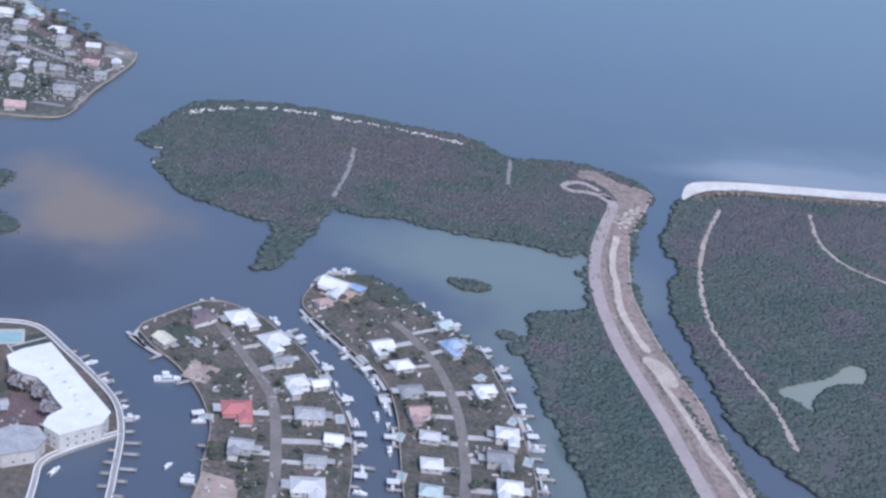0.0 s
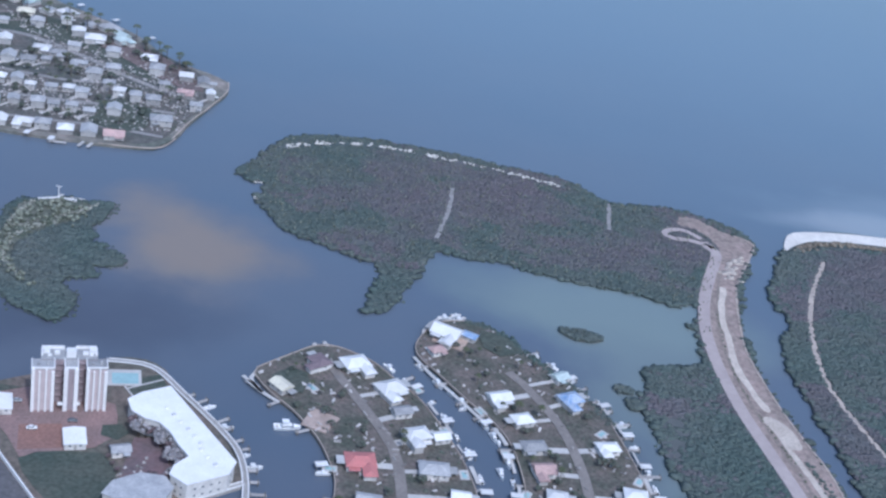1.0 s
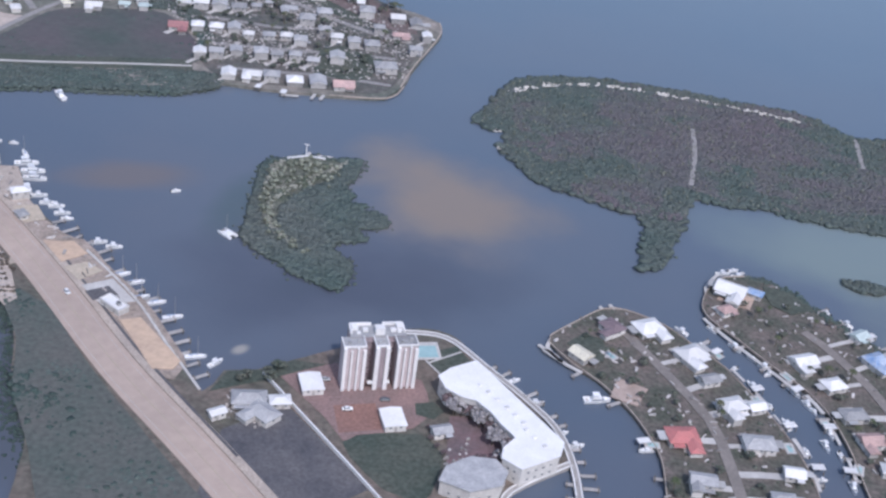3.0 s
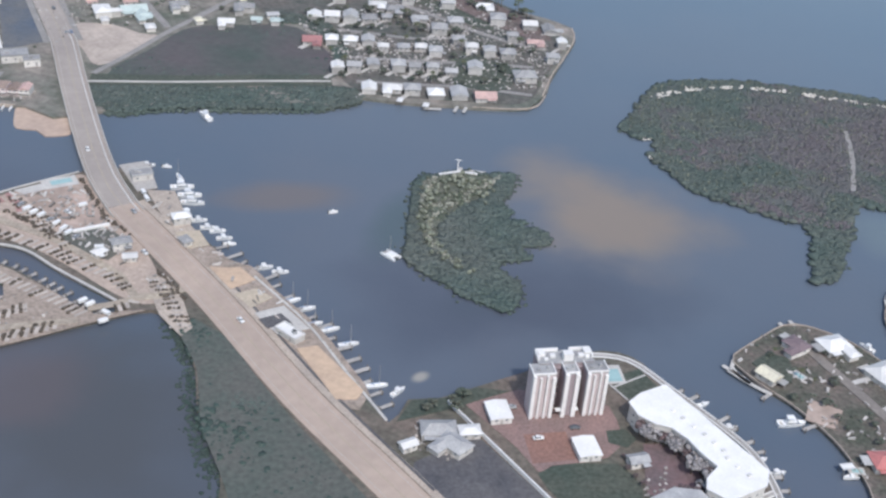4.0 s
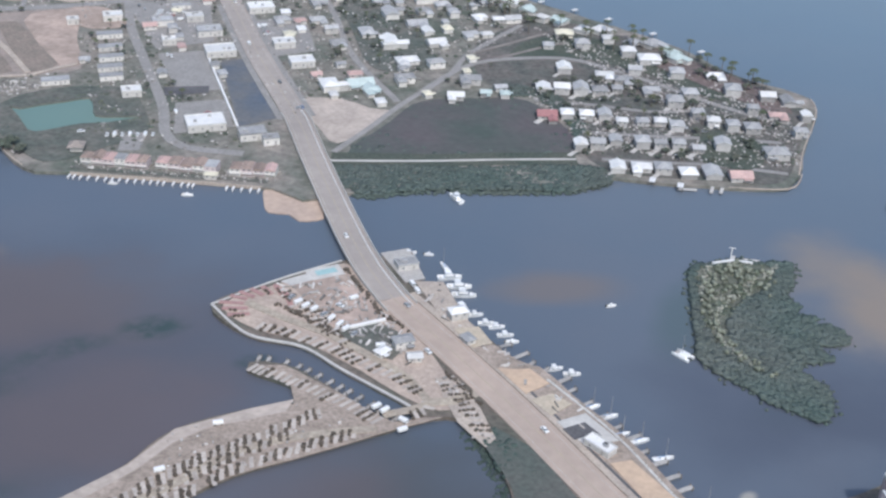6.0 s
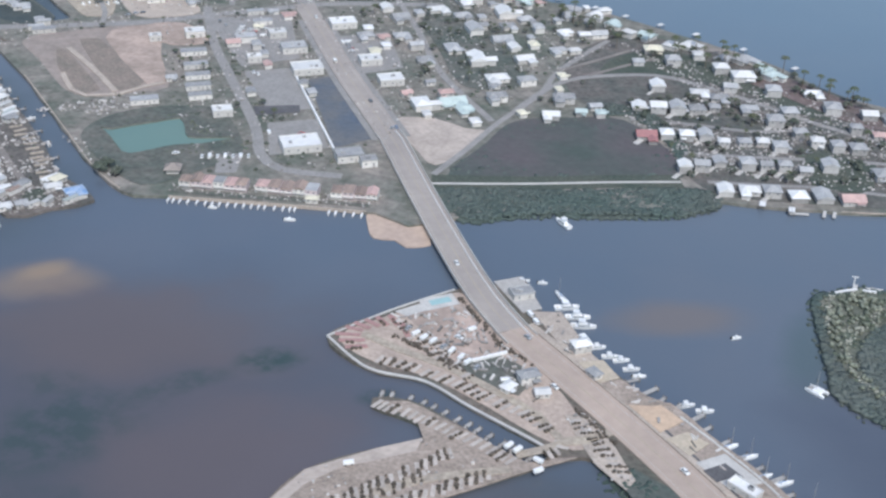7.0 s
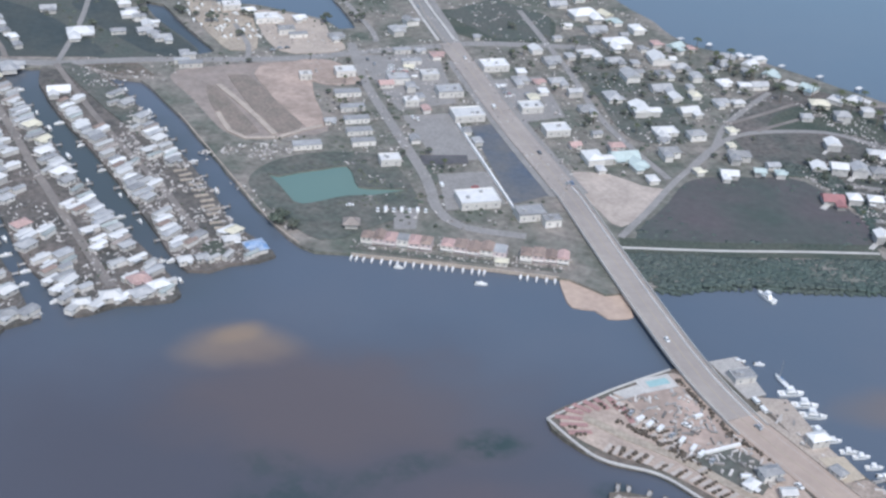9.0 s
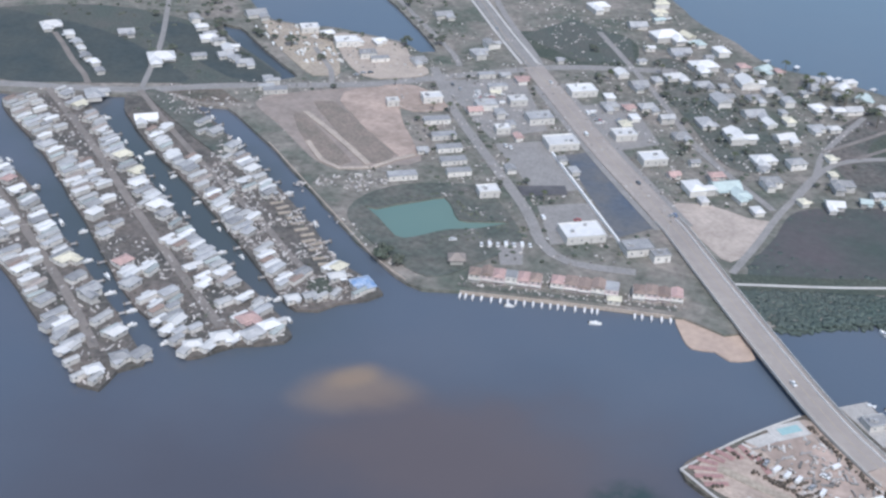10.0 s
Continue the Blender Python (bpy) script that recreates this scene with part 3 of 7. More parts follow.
TURNING = [(78, 569), (74, 571.5), (66.3, 573), (58.2, 571.5), (53.7, 575), (57.2, 581), (64.2, 583.5), (72.2, 577.6), (78, 569)]
DIRT_WEST = [(70, 588), (80.5, 572), (80.5, 560), (76, 538.8), (71.6, 513.1), (69.8, 490.2), (70.3, 474.7), (72.6, 455.8), (75.9, 438.4), (79.7, 422.3), (84.5, 407.5), (88.9, 393.4), (93.2, 380.1), (97.1, 365.7), (101.4, 349.1), (106.5, 326), (113, 274)]
DIRT_EAST = [(127, 274), (122, 335), (119.8, 344.3), (115.5, 356.2), (112, 368.3), (110.1, 378), (106.7, 395.1), (101.5, 408.9), (95.2, 427.4), (89.7, 447.6), (85, 469.8), (84.2, 490.1), (85.1, 518.3), (88, 537.4), (95.1, 562.6), (100.4, 585.3), (93.3, 589.2), (81.6, 593.4), (73, 601), (63, 600), (62, 588)]
dirt_ring = curve_through(DIRT_WEST + DIRT_EAST, True, 4, 0.7, 31)
slab("dirt_strip", dirt_ring, 0.86, 1.4, M_SPOIL, label="bare pinkish dredge spoil beside the causeway")
strip("road_causeway", CAUSEWAY, 5.4, 1.02, M_PINK_ROAD, "narrow pale pinkish causeway road", 0.3, step=4)
strip("road_causeway", TURNING, 3.4, 1.028, M_PINK_ROAD, "pale turning loop at the end of the causeway", 0.3, step=2)
strip("trim_bank", [(90, 590), (99.5, 584), (94.4, 562.6), (87.3, 537.4), (84.4, 518.3), (83.5, 490.1), (84.3, 469.8), (89, 447.6), (94.5, 427.4), (100.8, 408.9), (106, 395.1), (109.4, 378), (111.3, 368.3), (114.8, 356.2), (119.1, 344.3)], 0.7, 1.08, M_GRAVEL, "pale rubble bank edge", 0.4, step=4)
STREAK_ONE = [(79, 528), (77.5, 515), (76, 500.3), (76.9, 481.9), (77.6, 461.9), (80.5, 448.7), (84.3, 436.5), (88, 428)]
STREAK_TWO = [(87, 419), (91, 411), (94.2, 400.5), (98.5, 388.7), (103.4, 374.1), (105.6, 366.2), (109.7, 357.6), (112.7, 350.5), (116, 340), (119, 318)]
strip("dirt_track", [(79, 545), (75.5, 515), (73.6, 490), (74.2, 470), (77.5, 448), (83, 424), (90, 402), (97, 380), (103, 356), (110, 325)], 1.1, 0.90, M_TRACK, "brown vehicle track along the spoil strip", 0.1, step=4)
for points, wide in ((STREAK_ONE, 3.0), (STREAK_TWO, 2.6), ([(86, 421), (91, 419), (95, 412), (96, 405)], 5.5)):
    slab("sand_streak", curve_through(band(points, wide), True, 1.5, 0.9, 35), 0.92 + 0.006 * wide, 0.3, M_PALE_SAND, label="pale bare sand along the spoil strip")
mounds("sand_heaps", [(92, 563), (84, 550), (82, 541)], 5.0, 60, M_PALE_SAND, "pale heaped sand at the end of the causeway", 0.86, seed=44)
mounds("sand_heaps", [(111, 378), (112, 368), (115, 357), (119, 345)], 1.6, 120, M_PALE_SAND, "pale rubble along the bank", 0.9, size=(0.3, 0.8), seed=45)
mounds("bank_bushes", [(88, 528), (85, 500), (86, 470), (92, 444), (100, 415), (107, 392)], 1.2, 34, M_LEAF_GREEN, "low bushes along the spoil bank", 1.0, (0.4, 0.9), (0.3, 0.6), 46, "bushes")
mounds("bank_bushes", [(98, 398), (103, 385), (107, 374)], 2.6, 60, M_LEAF_GREEN, "low bushes on the spoil strip", 0.95, (0.4, 0.9), (0.2, 0.5), 47, "bushes")
mounds("bank_bushes", [(74, 500), (75, 470), (78, 445), (84, 424), (93, 396), (100, 372)], 0.8, 70, M_OLIVE, "dry tufts along the road edge", 0.9, (0.3, 0.7), (0.12, 0.3), 48, "bushes")
STREETS = [
    ("street_cross", [(-900, 500), (-761, 552), (-728, 562), (-694, 575), (-658, 598), (-594, 631), (-557, 661), (-524, 687), (-502, 702), (-446, 722)], 7.0),
    ("street_west", [(-570, 669), (-544, 622), (-517, 583), (-480, 531), (-466, 505), (-451, 494), (-425, 497)], 5.0),
    ("street_east", [(-500, 765), (-480, 732), (-447, 676), (-418, 622), (-379, 574)], 3.6),
    ("street_junction", [(-389, 512), (-382, 542), (-376, 573), (-365, 613), (-362, 648), (-346, 700)], 3.2),
    ("street_village", [(-371, 592), (-363, 621), (-350, 642), (-315, 659), (-289, 653), (-257, 639), (-237, 628), (-211, 618), (-197, 616)], 3.6),
]
STREETS += [
    ("street_embankment", [(-392, 502), (-350, 517), (-316, 531), (-287, 542)], 1.5),
    ("street_row", [(-318, 600), (-290, 604), (-262, 606), (-240, 616)], 2.8),
    ("street_row", [(-292, 571), (-285, 572), (-255, 579), (-225, 587), (-200, 592)], 2.8),
    ("street_shore", [(-276, 546), (-250, 552), (-225, 558), (-196, 560)], 2.6),
    ("street_field", [(-362, 648), (-347, 668), (-332, 690)], 2.4),
    ("street_field", [(-347, 646), (-330, 668), (-318, 682)], 2.4),
    ("street_curved", [(-78, 392), (-73, 385), (-61, 369), (-49, 351), (-43, 330), (-38, 298), (-37, 240)], 3.8),
    ("street_curved", [(-14, 414), (-8, 408), (7, 385), (16, 358), (20, 331), (21, 315), (23, 250)], 3.8),
]
STREETS += [
    ("street_ramp", [(-507, 676), (-528, 716), (-560, 770), (-600, 850)], 4.0),
    ("street_north", [(-558, 676), (-566, 691), (-596, 728), (-628, 767), (-680, 832)], 3.4),
    ("street_north", [(-694, 575), (-720, 640), (-760, 720)], 3.0),
    ("street_north", [(-610, 621), (-618, 640), (-640, 668)], 3.0),
    ("street_finger", [(-694, 574), (-647, 531), (-611, 501), (-578, 475), (-555, 454), (-536, 440)], 3.0),
    ("street_finger", [(-735, 556), (-683, 512), (-633, 466), (-588, 426), (-556, 398)], 3.6),
    ("street_finger", [(-790, 530), (-702, 463), (-630, 406), (-590, 370)], 3.6),
    ("street_camp", [(-377, 388), (-362, 383), (-345, 379), (-328, 372), (-310, 363), (-300, 353), (-312, 342)], 3.2),
]
STREETS += [
    ("street_camp", [(-312, 335), (-330, 326), (-348, 312), (-360, 291), (-374, 272), (-395, 248)], 3.2),
    ("street_camp", [(-300, 353), (-293, 356), (-284, 366)], 4.0),
]
for i, (name, points, width) in enumerate(STREETS):
    strip(name, points, width, 1.64 + 0.005 * i, M_KHAKI if name == "street_camp" else M_CONC if name == "street_embankment" else M_LANE if name in ("street_curved", "street_field", "street_finger") else M_STREET, "narrow grey street", 0.2)
strip("verge_embankment", [(-388, 506), (-350, 518), (-316, 532), (-287, 543)], 12.0, 1.53, M_GRASS, "green verge beside the embankment lane", 0.2)
LOTS = [
    ("lot_village", M_VILLAGE, "worn grass and dirt between the village houses", [(-330, 604), (-312, 606), (-296, 578), (-286, 550), (-266, 536), (-222, 543), (-198, 552), (-192, 590), (-190, 630), (-205, 655), (-262, 690), (-318, 714), (-345, 706), (-362, 660), (-350, 620)], 1.4),
    ("lot_sand", M_GREY_SAND, "bare grey-tan sand field with tracks", [(-626, 603), (-605, 619), (-582, 635), (-559, 592), (-537, 557), (-549, 547), (-563, 535), (-581, 537), (-611, 564), (-636, 586)], 1.5),
    ("lot_parking", M_STREET, "grey asphalt parking lot", [(-512, 589), (-491, 602), (-461, 560), (-479, 546)], 1.51),
    ("lot_parking", M_STREET, "grey asphalt parking lot", [(-476, 536), (-456, 548), (-440, 521), (-462, 505)], 1.5),
    ("lot_works", M_BLUE, "dark blue-grey flooded works yard", [(-478, 591), (-468, 599), (-424, 538), (-438, 522)], 1.5),
]
LOTS += [
    ("lot_tan", M_RIM, "bare grey-tan lot beside the avenue", [(-423, 559), (-405.6, 567.8), (-389, 562.6), (-379.5, 564), (-384.5, 538), (-390.5, 521), (-401, 530)], 1.5),
    ("lot_marsh", M_MARSH, "dark brown marsh", [(-369, 578), (-345, 592), (-321, 598), (-297, 573), (-287, 547), (-330, 532), (-381, 511), (-376, 550)], 1.5),
    ("lot_dark", M_LOT, "dark cracked asphalt lot", [(-193, 300), (-178, 317), (-146, 288), (-162, 270), (-190, 262)], 1.5),
    ("lot_pavers", M_PAVER, "red paved forecourt", [(-184, 330), (-169, 342), (-141, 342), (-138, 336), (-135, 326), (-139, 318), (-147, 313), (-158, 306), (-166, 315)], 1.5),
    ("lot_rust", M_RUST, "rust-red paved square in the forecourt", [(-164.6, 321), (-152.5, 326), (-148, 314.5), (-160, 309)], 1.5),
    ("lot_lawn", M_GRASS, "small square lawn beside the forecourt", [(-140.7, 329.5), (-135.5, 332), (-131.5, 328.5), (-133.8, 324), (-139.3, 324.4)], 1.5),
]
LOTS += [
    ("lot_lawn", M_GRASS, "dark green pool garden", [(-141, 352), (-135.5, 347), (-127, 356), (-133, 364), (-138, 360)], 1.5),
    ("lot_pavers", M_COURT, "dull plum-brown paved court", [(-129.3, 327), (-124, 328.5), (-117, 325), (-112, 318), (-110.5, 308), (-118, 303), (-127, 306), (-128.5, 318)], 1.5),
    ("lot_lawn", M_GRASS, "dark green lawn", [(-158, 305), (-147, 313), (-136, 316), (-128, 307), (-128, 298), (-131, 286), (-142, 289)], 1.49),
    ("lot_quay", M_CAMP, "tan sandy quay", [(-285, 379), (-271, 383), (-258, 372), (-247, 363), (-236, 353), (-213, 326), (-222, 317), (-256, 347), (-280, 370)], 1.47),
    ("lot_camp", M_CAMP_PALE, "pale pinkish gravel camping ground", [(-384, 384), (-372, 402), (-354, 424), (-338, 418), (-318, 392), (-300, 370), (-292, 352), (-305, 352), (-332, 365), (-350, 372), (-368, 374)], 1.46),
]
LOTS += [
    ("lot_camp", M_CAMP, "trodden gravel camping ground", [(-360, 354), (-351, 357), (-332, 350), (-308, 340), (-300, 345), (-294, 347), (-305, 338), (-321, 323), (-344, 302), (-356, 285), (-378, 251), (-404, 248), (-385, 280), (-375, 297), (-369, 316), (-352, 331), (-341, 341), (-345, 348)], 1.45),
    ("lot_rim", M_RIM, "pale sandy beach rim of the camping ground", [(-341, 341), (-341, 334.5), (-349, 328), (-360, 320), (-367, 310), (-371.5, 296), (-382, 276), (-400, 248), (-404, 248), (-385, 280), (-375, 297), (-369.5, 316), (-352.5, 332)], 1.45),
    ("lot_court", M_DIRT, "pinkish sandy court", [(-369.2, 407.5), (-358.6, 414.2), (-350.7, 414), (-336, 402), (-331, 394.5), (-341.3, 382.8), (-354.4, 393.5)], 1.5),
    ("lot_scrub", M_SCRUBLAND, "grey-green worn ground inside the camp", [(-346, 383), (-340, 382), (-329, 391), (-315, 382), (-318, 371), (-334.7, 375.5)], 1.5),
    ("lot_paved", M_CONC, "pale concrete apron round the pool", [(-371, 405), (-361.5, 415.5), (-356.5, 421.5), (-353.5, 418), (-358.5, 411.5), (-366, 403.5)], 1.5),
]
LOTS += [
    ("lot_marina", M_GRAVEL, "pale sandy marina apron", [(-325, 421), (-315, 424), (-300, 402), (-290, 393), (-296, 388), (-310, 402)], 1.5),
    ("lot_green", M_GRASS, "green verge", [(-202, 316), (-200, 327), (-190, 331), (-182, 339), (-172, 340), (-188, 326)], 1.47),
    ("lot_brown", M_LAND, "bare brown lot below the cross street", [(-684, 580), (-658, 593), (-642, 582), (-660, 575)], 1.45),
    ("lot_scrub", M_SWAMP, "dark scrubby ground north of the cross street", [(-700, 588), (-642, 612), (-650, 632), (-725, 676), (-800, 668), (-860, 600)], 1.45),
    ("lot_flat", M_FLAT, "dark flooded flat north of the cross street", [(-695, 585), (-680, 598), (-731, 630), (-779, 644), (-840, 640), (-850, 590), (-770, 558), (-730, 569)], 1.45),
    ("lot_flat", M_FLAT, "dark flooded flat between rows of houses", [(-662, 609), (-640, 622), (-715, 668), (-737, 656)], 1.45),
    ("lot_paved", M_STREET, "pale paved yard beside the avenue", [(-562, 652), (-522, 675), (-492, 615), (-515, 594)], 1.45),
]
LOTS += [
    ("lot_paved", M_STREET, "pale paved yard beside the avenue", [(-487, 650), (-462, 668), (-438, 622), (-457, 605)], 1.45),
    ("lot_field", M_SCRUBLAND, "grey-green scrubby ground among the houses", [(-462, 721), (-444, 738), (-392, 663), (-375, 622), (-402, 610), (-428, 652)], 1.45),
    ("lot_field", M_GRASS, "dark green field beside the avenue", [(-552, 735), (-489, 767), (-471, 725), (-505, 705)], 1.45),
    ("lot_field", M_SCRUBLAND, "rough grey-green field round the pond", [(-533, 480), (-550, 500), (-540, 528), (-508, 543), (-490, 530), (-474, 504), (-482, 484), (-500, 461)], 1.44),
    ("lot_field", M_GRASS, "brown-green field", [(-340, 652), (-300, 662), (-262, 650), (-230, 632), (-220, 655), (-262, 676), (-310, 694), (-335, 680)], 1.45),
    ("lot_field", M_GRASS, "dark green paddock", [(-222, 566), (-208, 572), (-206, 590), (-222, 590)], 1.45),
    ("lot_paddock", M_SWAMP, "dark brown-green field", [(-500, 712), (-470, 722), (-480, 760), (-520, 780), (-540, 740)], 1.45),
]
LOTS += [
    ("lot_bank", M_SWAMP, "dark swampy bank beside the avenue", [(-283, 346), (-266, 342), (-238, 314), (-200, 280), (-150, 236), (-200, 220), (-243, 279), (-256, 298), (-267, 322)], 1.46),
    ("lot_track", M_TRACK, "grey-brown worn edge of the sand field", [(-612.7, 581.7), (-609, 583.5), (-566, 542.8), (-570.5, 536), (-582, 543), (-600, 562)], 1.5),
    ("lot_track", M_TRACK, "dark tyre-worn strip across the sand field", [(-609.7, 598.7), (-600.8, 602.9), (-551, 559.6), (-550, 549), (-558.6, 545)], 1.5),
    ("lot_sand", M_DIRT, "pinkish bare sand of the field", [(-598, 606), (-592, 627), (-582, 633), (-560, 594), (-541, 562), (-548, 557)], 1.5),
    ("lot_foundation", M_STREET, "grey bare foundation slab in the field", [(-482.7, 497.8), (-473, 502), (-468, 484.4), (-476.4, 480.8)], 1.55),
    ("lot_parking", M_LOT, "dark strip of asphalt beside the parking lot", [(-489.4, 550.5), (-469.6, 559.5), (-466.4, 551.9), (-484.4, 542)], 1.5),
    ("lot_tan", M_DIRT, "bare tan lot below the cross street", [(-588, 628), (-570, 640), (-546, 622), (-553, 611), (-569, 610)], 1.5),
    ("lot_yard", M_KHAKI, "bare sandy boat yard", [(-684, 692), (-672, 696), (-646, 692), (-632, 676), (-616, 648), (-613, 634), (-624, 630), (-653, 655)], 1.46),
    ("lot_yard", M_GRAVEL, "pale gravel yard beside the basin", [(-638, 694), (-617, 696.5), (-597, 693), (-588, 680), (-570, 660), (-583, 645), (-600, 641), (-622, 664)], 1.46),
    ("lot_foundation", M_DIRT, "bare foundation slab of a lost house", [(-81, 353), (-72, 351), (-69, 361), (-79, 364)], 1.55),
    ("lot_foundation", M_DIRT, "pale bare foundation slab", [(-61, 288), (-47, 288), (-49, 303), (-61, 305)], 1.55),
]
LOTS += [
    ("lot_stripes", M_GRAVEL, "pale rubble-strewn parking strip beside the avenue", [(-302, 366), (-295, 368), (-284, 355), (-276, 342), (-278, 337), (-289, 346), (-296, 356)], 1.5),
    ("lot_bare", M_TAN, "long bare tan strip left on the quay", [(-241, 341.5), (-235, 345), (-215, 327), (-216, 322.5), (-222, 320.5)], 1.5),
    ("lot_bare", M_TAN, "bare tan slab left on the quay", [(-284, 378), (-275, 382), (-266, 375), (-272, 367)], 1.5),
    ("lot_bare", M_CREAM, "pale cream slab left on the quay", [(-270, 364.5), (-264, 370), (-257, 366.5), (-262, 358.5)], 1.5),
    ("lot_bare", M_CONC, "grey concrete floor left on the quay", [(-260, 356), (-252, 363), (-240, 353), (-249, 347)], 1.5),
    ("lot_bare", M_CREAM, "bare yellowish yard on the quay", [(-303.5, 395.5), (-295.7, 399.5), (-288.8, 391.2), (-294.6, 386.3)], 1.5),
    ("lot_quay", M_CAMP, "tan sandy quay", [(-294, 386.6), (-288.5, 391), (-279, 384.2), (-271, 382), (-285, 377.5)], 1.47),
    ("lot_lawn", M_GRASS, "rough green lawn on the point", [(-97, 378), (-92, 386), (-85, 384), (-84, 371), (-90, 371)], 1.5),
    ("lot_lawn", M_GRASS, "rough green lawn on the point", [(-27, 441), (-17, 439), (-9, 430), (-18, 424), (-25, 428)], 1.5),
]
LOTS += [
    ("lot_lawn", M_GRASS, "dark green grass between the village houses", [(-236, 590), (-222, 592), (-208, 588), (-207, 566), (-212, 558), (-232, 560)], 1.56),
    ("lot_bank", M_RED_DIRT, "reddish bare dirt on the outer shore of the village", [(-262, 684), (-230, 668), (-207, 648), (-196, 630), (-206, 628), (-222, 636), (-246, 652), (-268, 668)], 1.56),
    ("lot_lawn", M_GRASS, "small green lawn at the tip of the canal finger", [(-541, 439), (-536, 445), (-529, 437), (-533, 430)], 1.5),
    ("lot_field", M_SCRUBLAND, "grey-green open ground at the head of the canal finger", [(-692, 575), (-677, 575.5), (-659, 564.5), (-640, 551), (-622, 535), (-619, 522), (-648, 540)], 1.5),
    ("lot_sandpatch", M_SAND, "bare sandy house lot", [(-45, 425), (-33, 422), (-30, 434), (-43, 437)], 1.5),
]
ROUND = ("lot_sand", "lot_tan", "lot_track", "lot_yard", "lot_court", "lot_scrub", "lot_village", "lot_marsh", "lot_field", "lot_quay", "lot_camp", "lot_lawn", "lot_bank", "lot_flat")
strip("field_track", [(-608.3, 585.3), (-581, 563.8), (-557.7, 543.1)], 3.0, 1.86, M_GRAVEL, "pale bare ramp across the sand field", 0.3)
strip("field_track", [(-593, 554.7), (-578.4, 538.1), (-568, 534), (-554.7, 541.2), (-548.3, 553.2), (-541.7, 561.5)], 2.6, 1.865, M_GRAVEL, "pale track round the sand field", 0.3)
for i, (name, mat, label, points, level) in enumerate(LOTS):
    holes = [pond_ring] if points[0] == (-533, 480) else []
    ring = curve_through(points, True, 6, 0.5, 21) if name in ROUND else [Vector(p) for p in points]
    slab(name, ring, 1.44 + 0.006 * i, 0.3, mat, holes, label)
slab("beach", curve_through([(115.5, 584), (117.5, 600), (124, 611), (144, 621), (180.6, 631), (237, 646), (380, 690), (380, 680), (233, 634), (197, 624.5), (171, 618), (143, 609.5), (127, 600), (119, 590)], True, 6, 0.6, 22), 0.95, 1.2, M_BEACH, label="bright white sand beach")
mounds("beach_scrub", [(122, 590), (131, 598), (146, 607), (173, 613), (200, 620), (235, 629)], 3.5, 420, M_BROWN_SCRUB, "brown and ochre scrub behind the beach", 1.2, (0.5, 1.2), (0.3, 0.7), 51, "bushes")

# ---- woods ----
wood("mangrove_wood", islet_ring, 1.05, M_LEAF_GREEN, "dense green mangrove canopy with pale dead stems", 0.4, (1.0, 1.7), (0.4, 0.9), seed=2, keep_out=(heath_ring,))
slab("ground_heath", heath_ring, 0.84, 0.3, M_HEATH, label="olive heath with bare sand on the islet")
wood("heath_bushes", heath_ring, 1.7, M_OLIVE, "low olive bushes on the islet heath", 0.65, (0.5, 1.2), (0.2, 0.7), gaps=0.5, seed=22)
LONG_PATHS = ([(-140, 583), (-123, 596), (-102, 606), (-78, 610), (-54, 610), (-30, 610), (4, 606)], [(-53, 575), (-52, 548), (-54, 515)], [(26, 597), (26, 565)])
EAST_PATHS = ([(135, 582), (122, 538), (116, 496), (117, 456), (128, 421), (135, 403), (139, 376)], [(184, 596), (184, 557), (208, 531), (300, 500)])
shore_line = curve_through(LONG_PATHS[0], False, 1.0)
rng_shore = np.random.default_rng(33)
shore_sand = []
for k in rng_shore.integers(2, len(shore_line) - 2, 46):
    for _ in range(rng_shore.integers(2, 7)):
        shore_sand.append((shore_line[k].x + rng_shore.normal(0, 1.3), shore_line[k].y + rng_shore.normal(0, 0.9), 1.0, rng_shore.uniform(0.4, 1.1), rng_shore.uniform(0.15, 0.4)))
shore_sand += [(x + rng_shore.normal(0, 1.2), y + rng_shore.normal(0, 1.6), 0.7, rng_shore.uniform(0.4, 1.0), 0.25) for x, y in ((-141, 535.5), (-138, 516), (-140, 580), (-137, 583)) for _ in range(7)]
clumps("sand_patches", shore_sand, M_BEACH, "pale bare sand patches among the shore mangroves", "sand")
for points in LONG_PATHS[1:]:
    strip("sand_path", points, 2.2, 1.0, M_STREET, "grey track through the mangroves", 0.2, step=5)
for points in EAST_PATHS:
    strip("sand_path", points, 2.6, 1.0, M_GRAVEL, "pale sand track through the mangroves", 0.2, step=5)
strip("sand_strand", [(-223, 471), (-217, 475), (-211, 478.5), (-204, 479.5)], 2.0, 0.9, M_BEACH, "white sand strand on the islet shore", 0.3, step=2)
ISLET_PATHS = ([(-197.7, 477.3), (-202.1, 468.5), (-206.8, 462.2), (-207.1, 452.9)], [(-222.6, 468.6), (-223.7, 456.3), (-222.7, 445.2), (-218.6, 446.6), (-211.5, 450), (-217.1, 438.3), (-216.3, 428), (-213.5, 418.6), (-207.3, 412.8), (-201.4, 407.8)])
for k, points in enumerate(ISLET_PATHS):
    mounds("sand_heaps", points, 1.5, 90 + 130 * k, M_DEAD_PALE, "pale bare sand and dead stems among the islet bushes", 1.1, (0.25, 0.8), (0.15, 0.4), 71 + k)
rng_dead = np.random.default_rng(5)
straggle = [(p.x + rng_dead.normal(0, 1.5), p.y + rng_dead.normal(0, 1.5), 0.2, rng_dead.uniform(0.4, 1.0), 0.5) for p in islet_ring + long_ring[::2] for _ in range(3)]
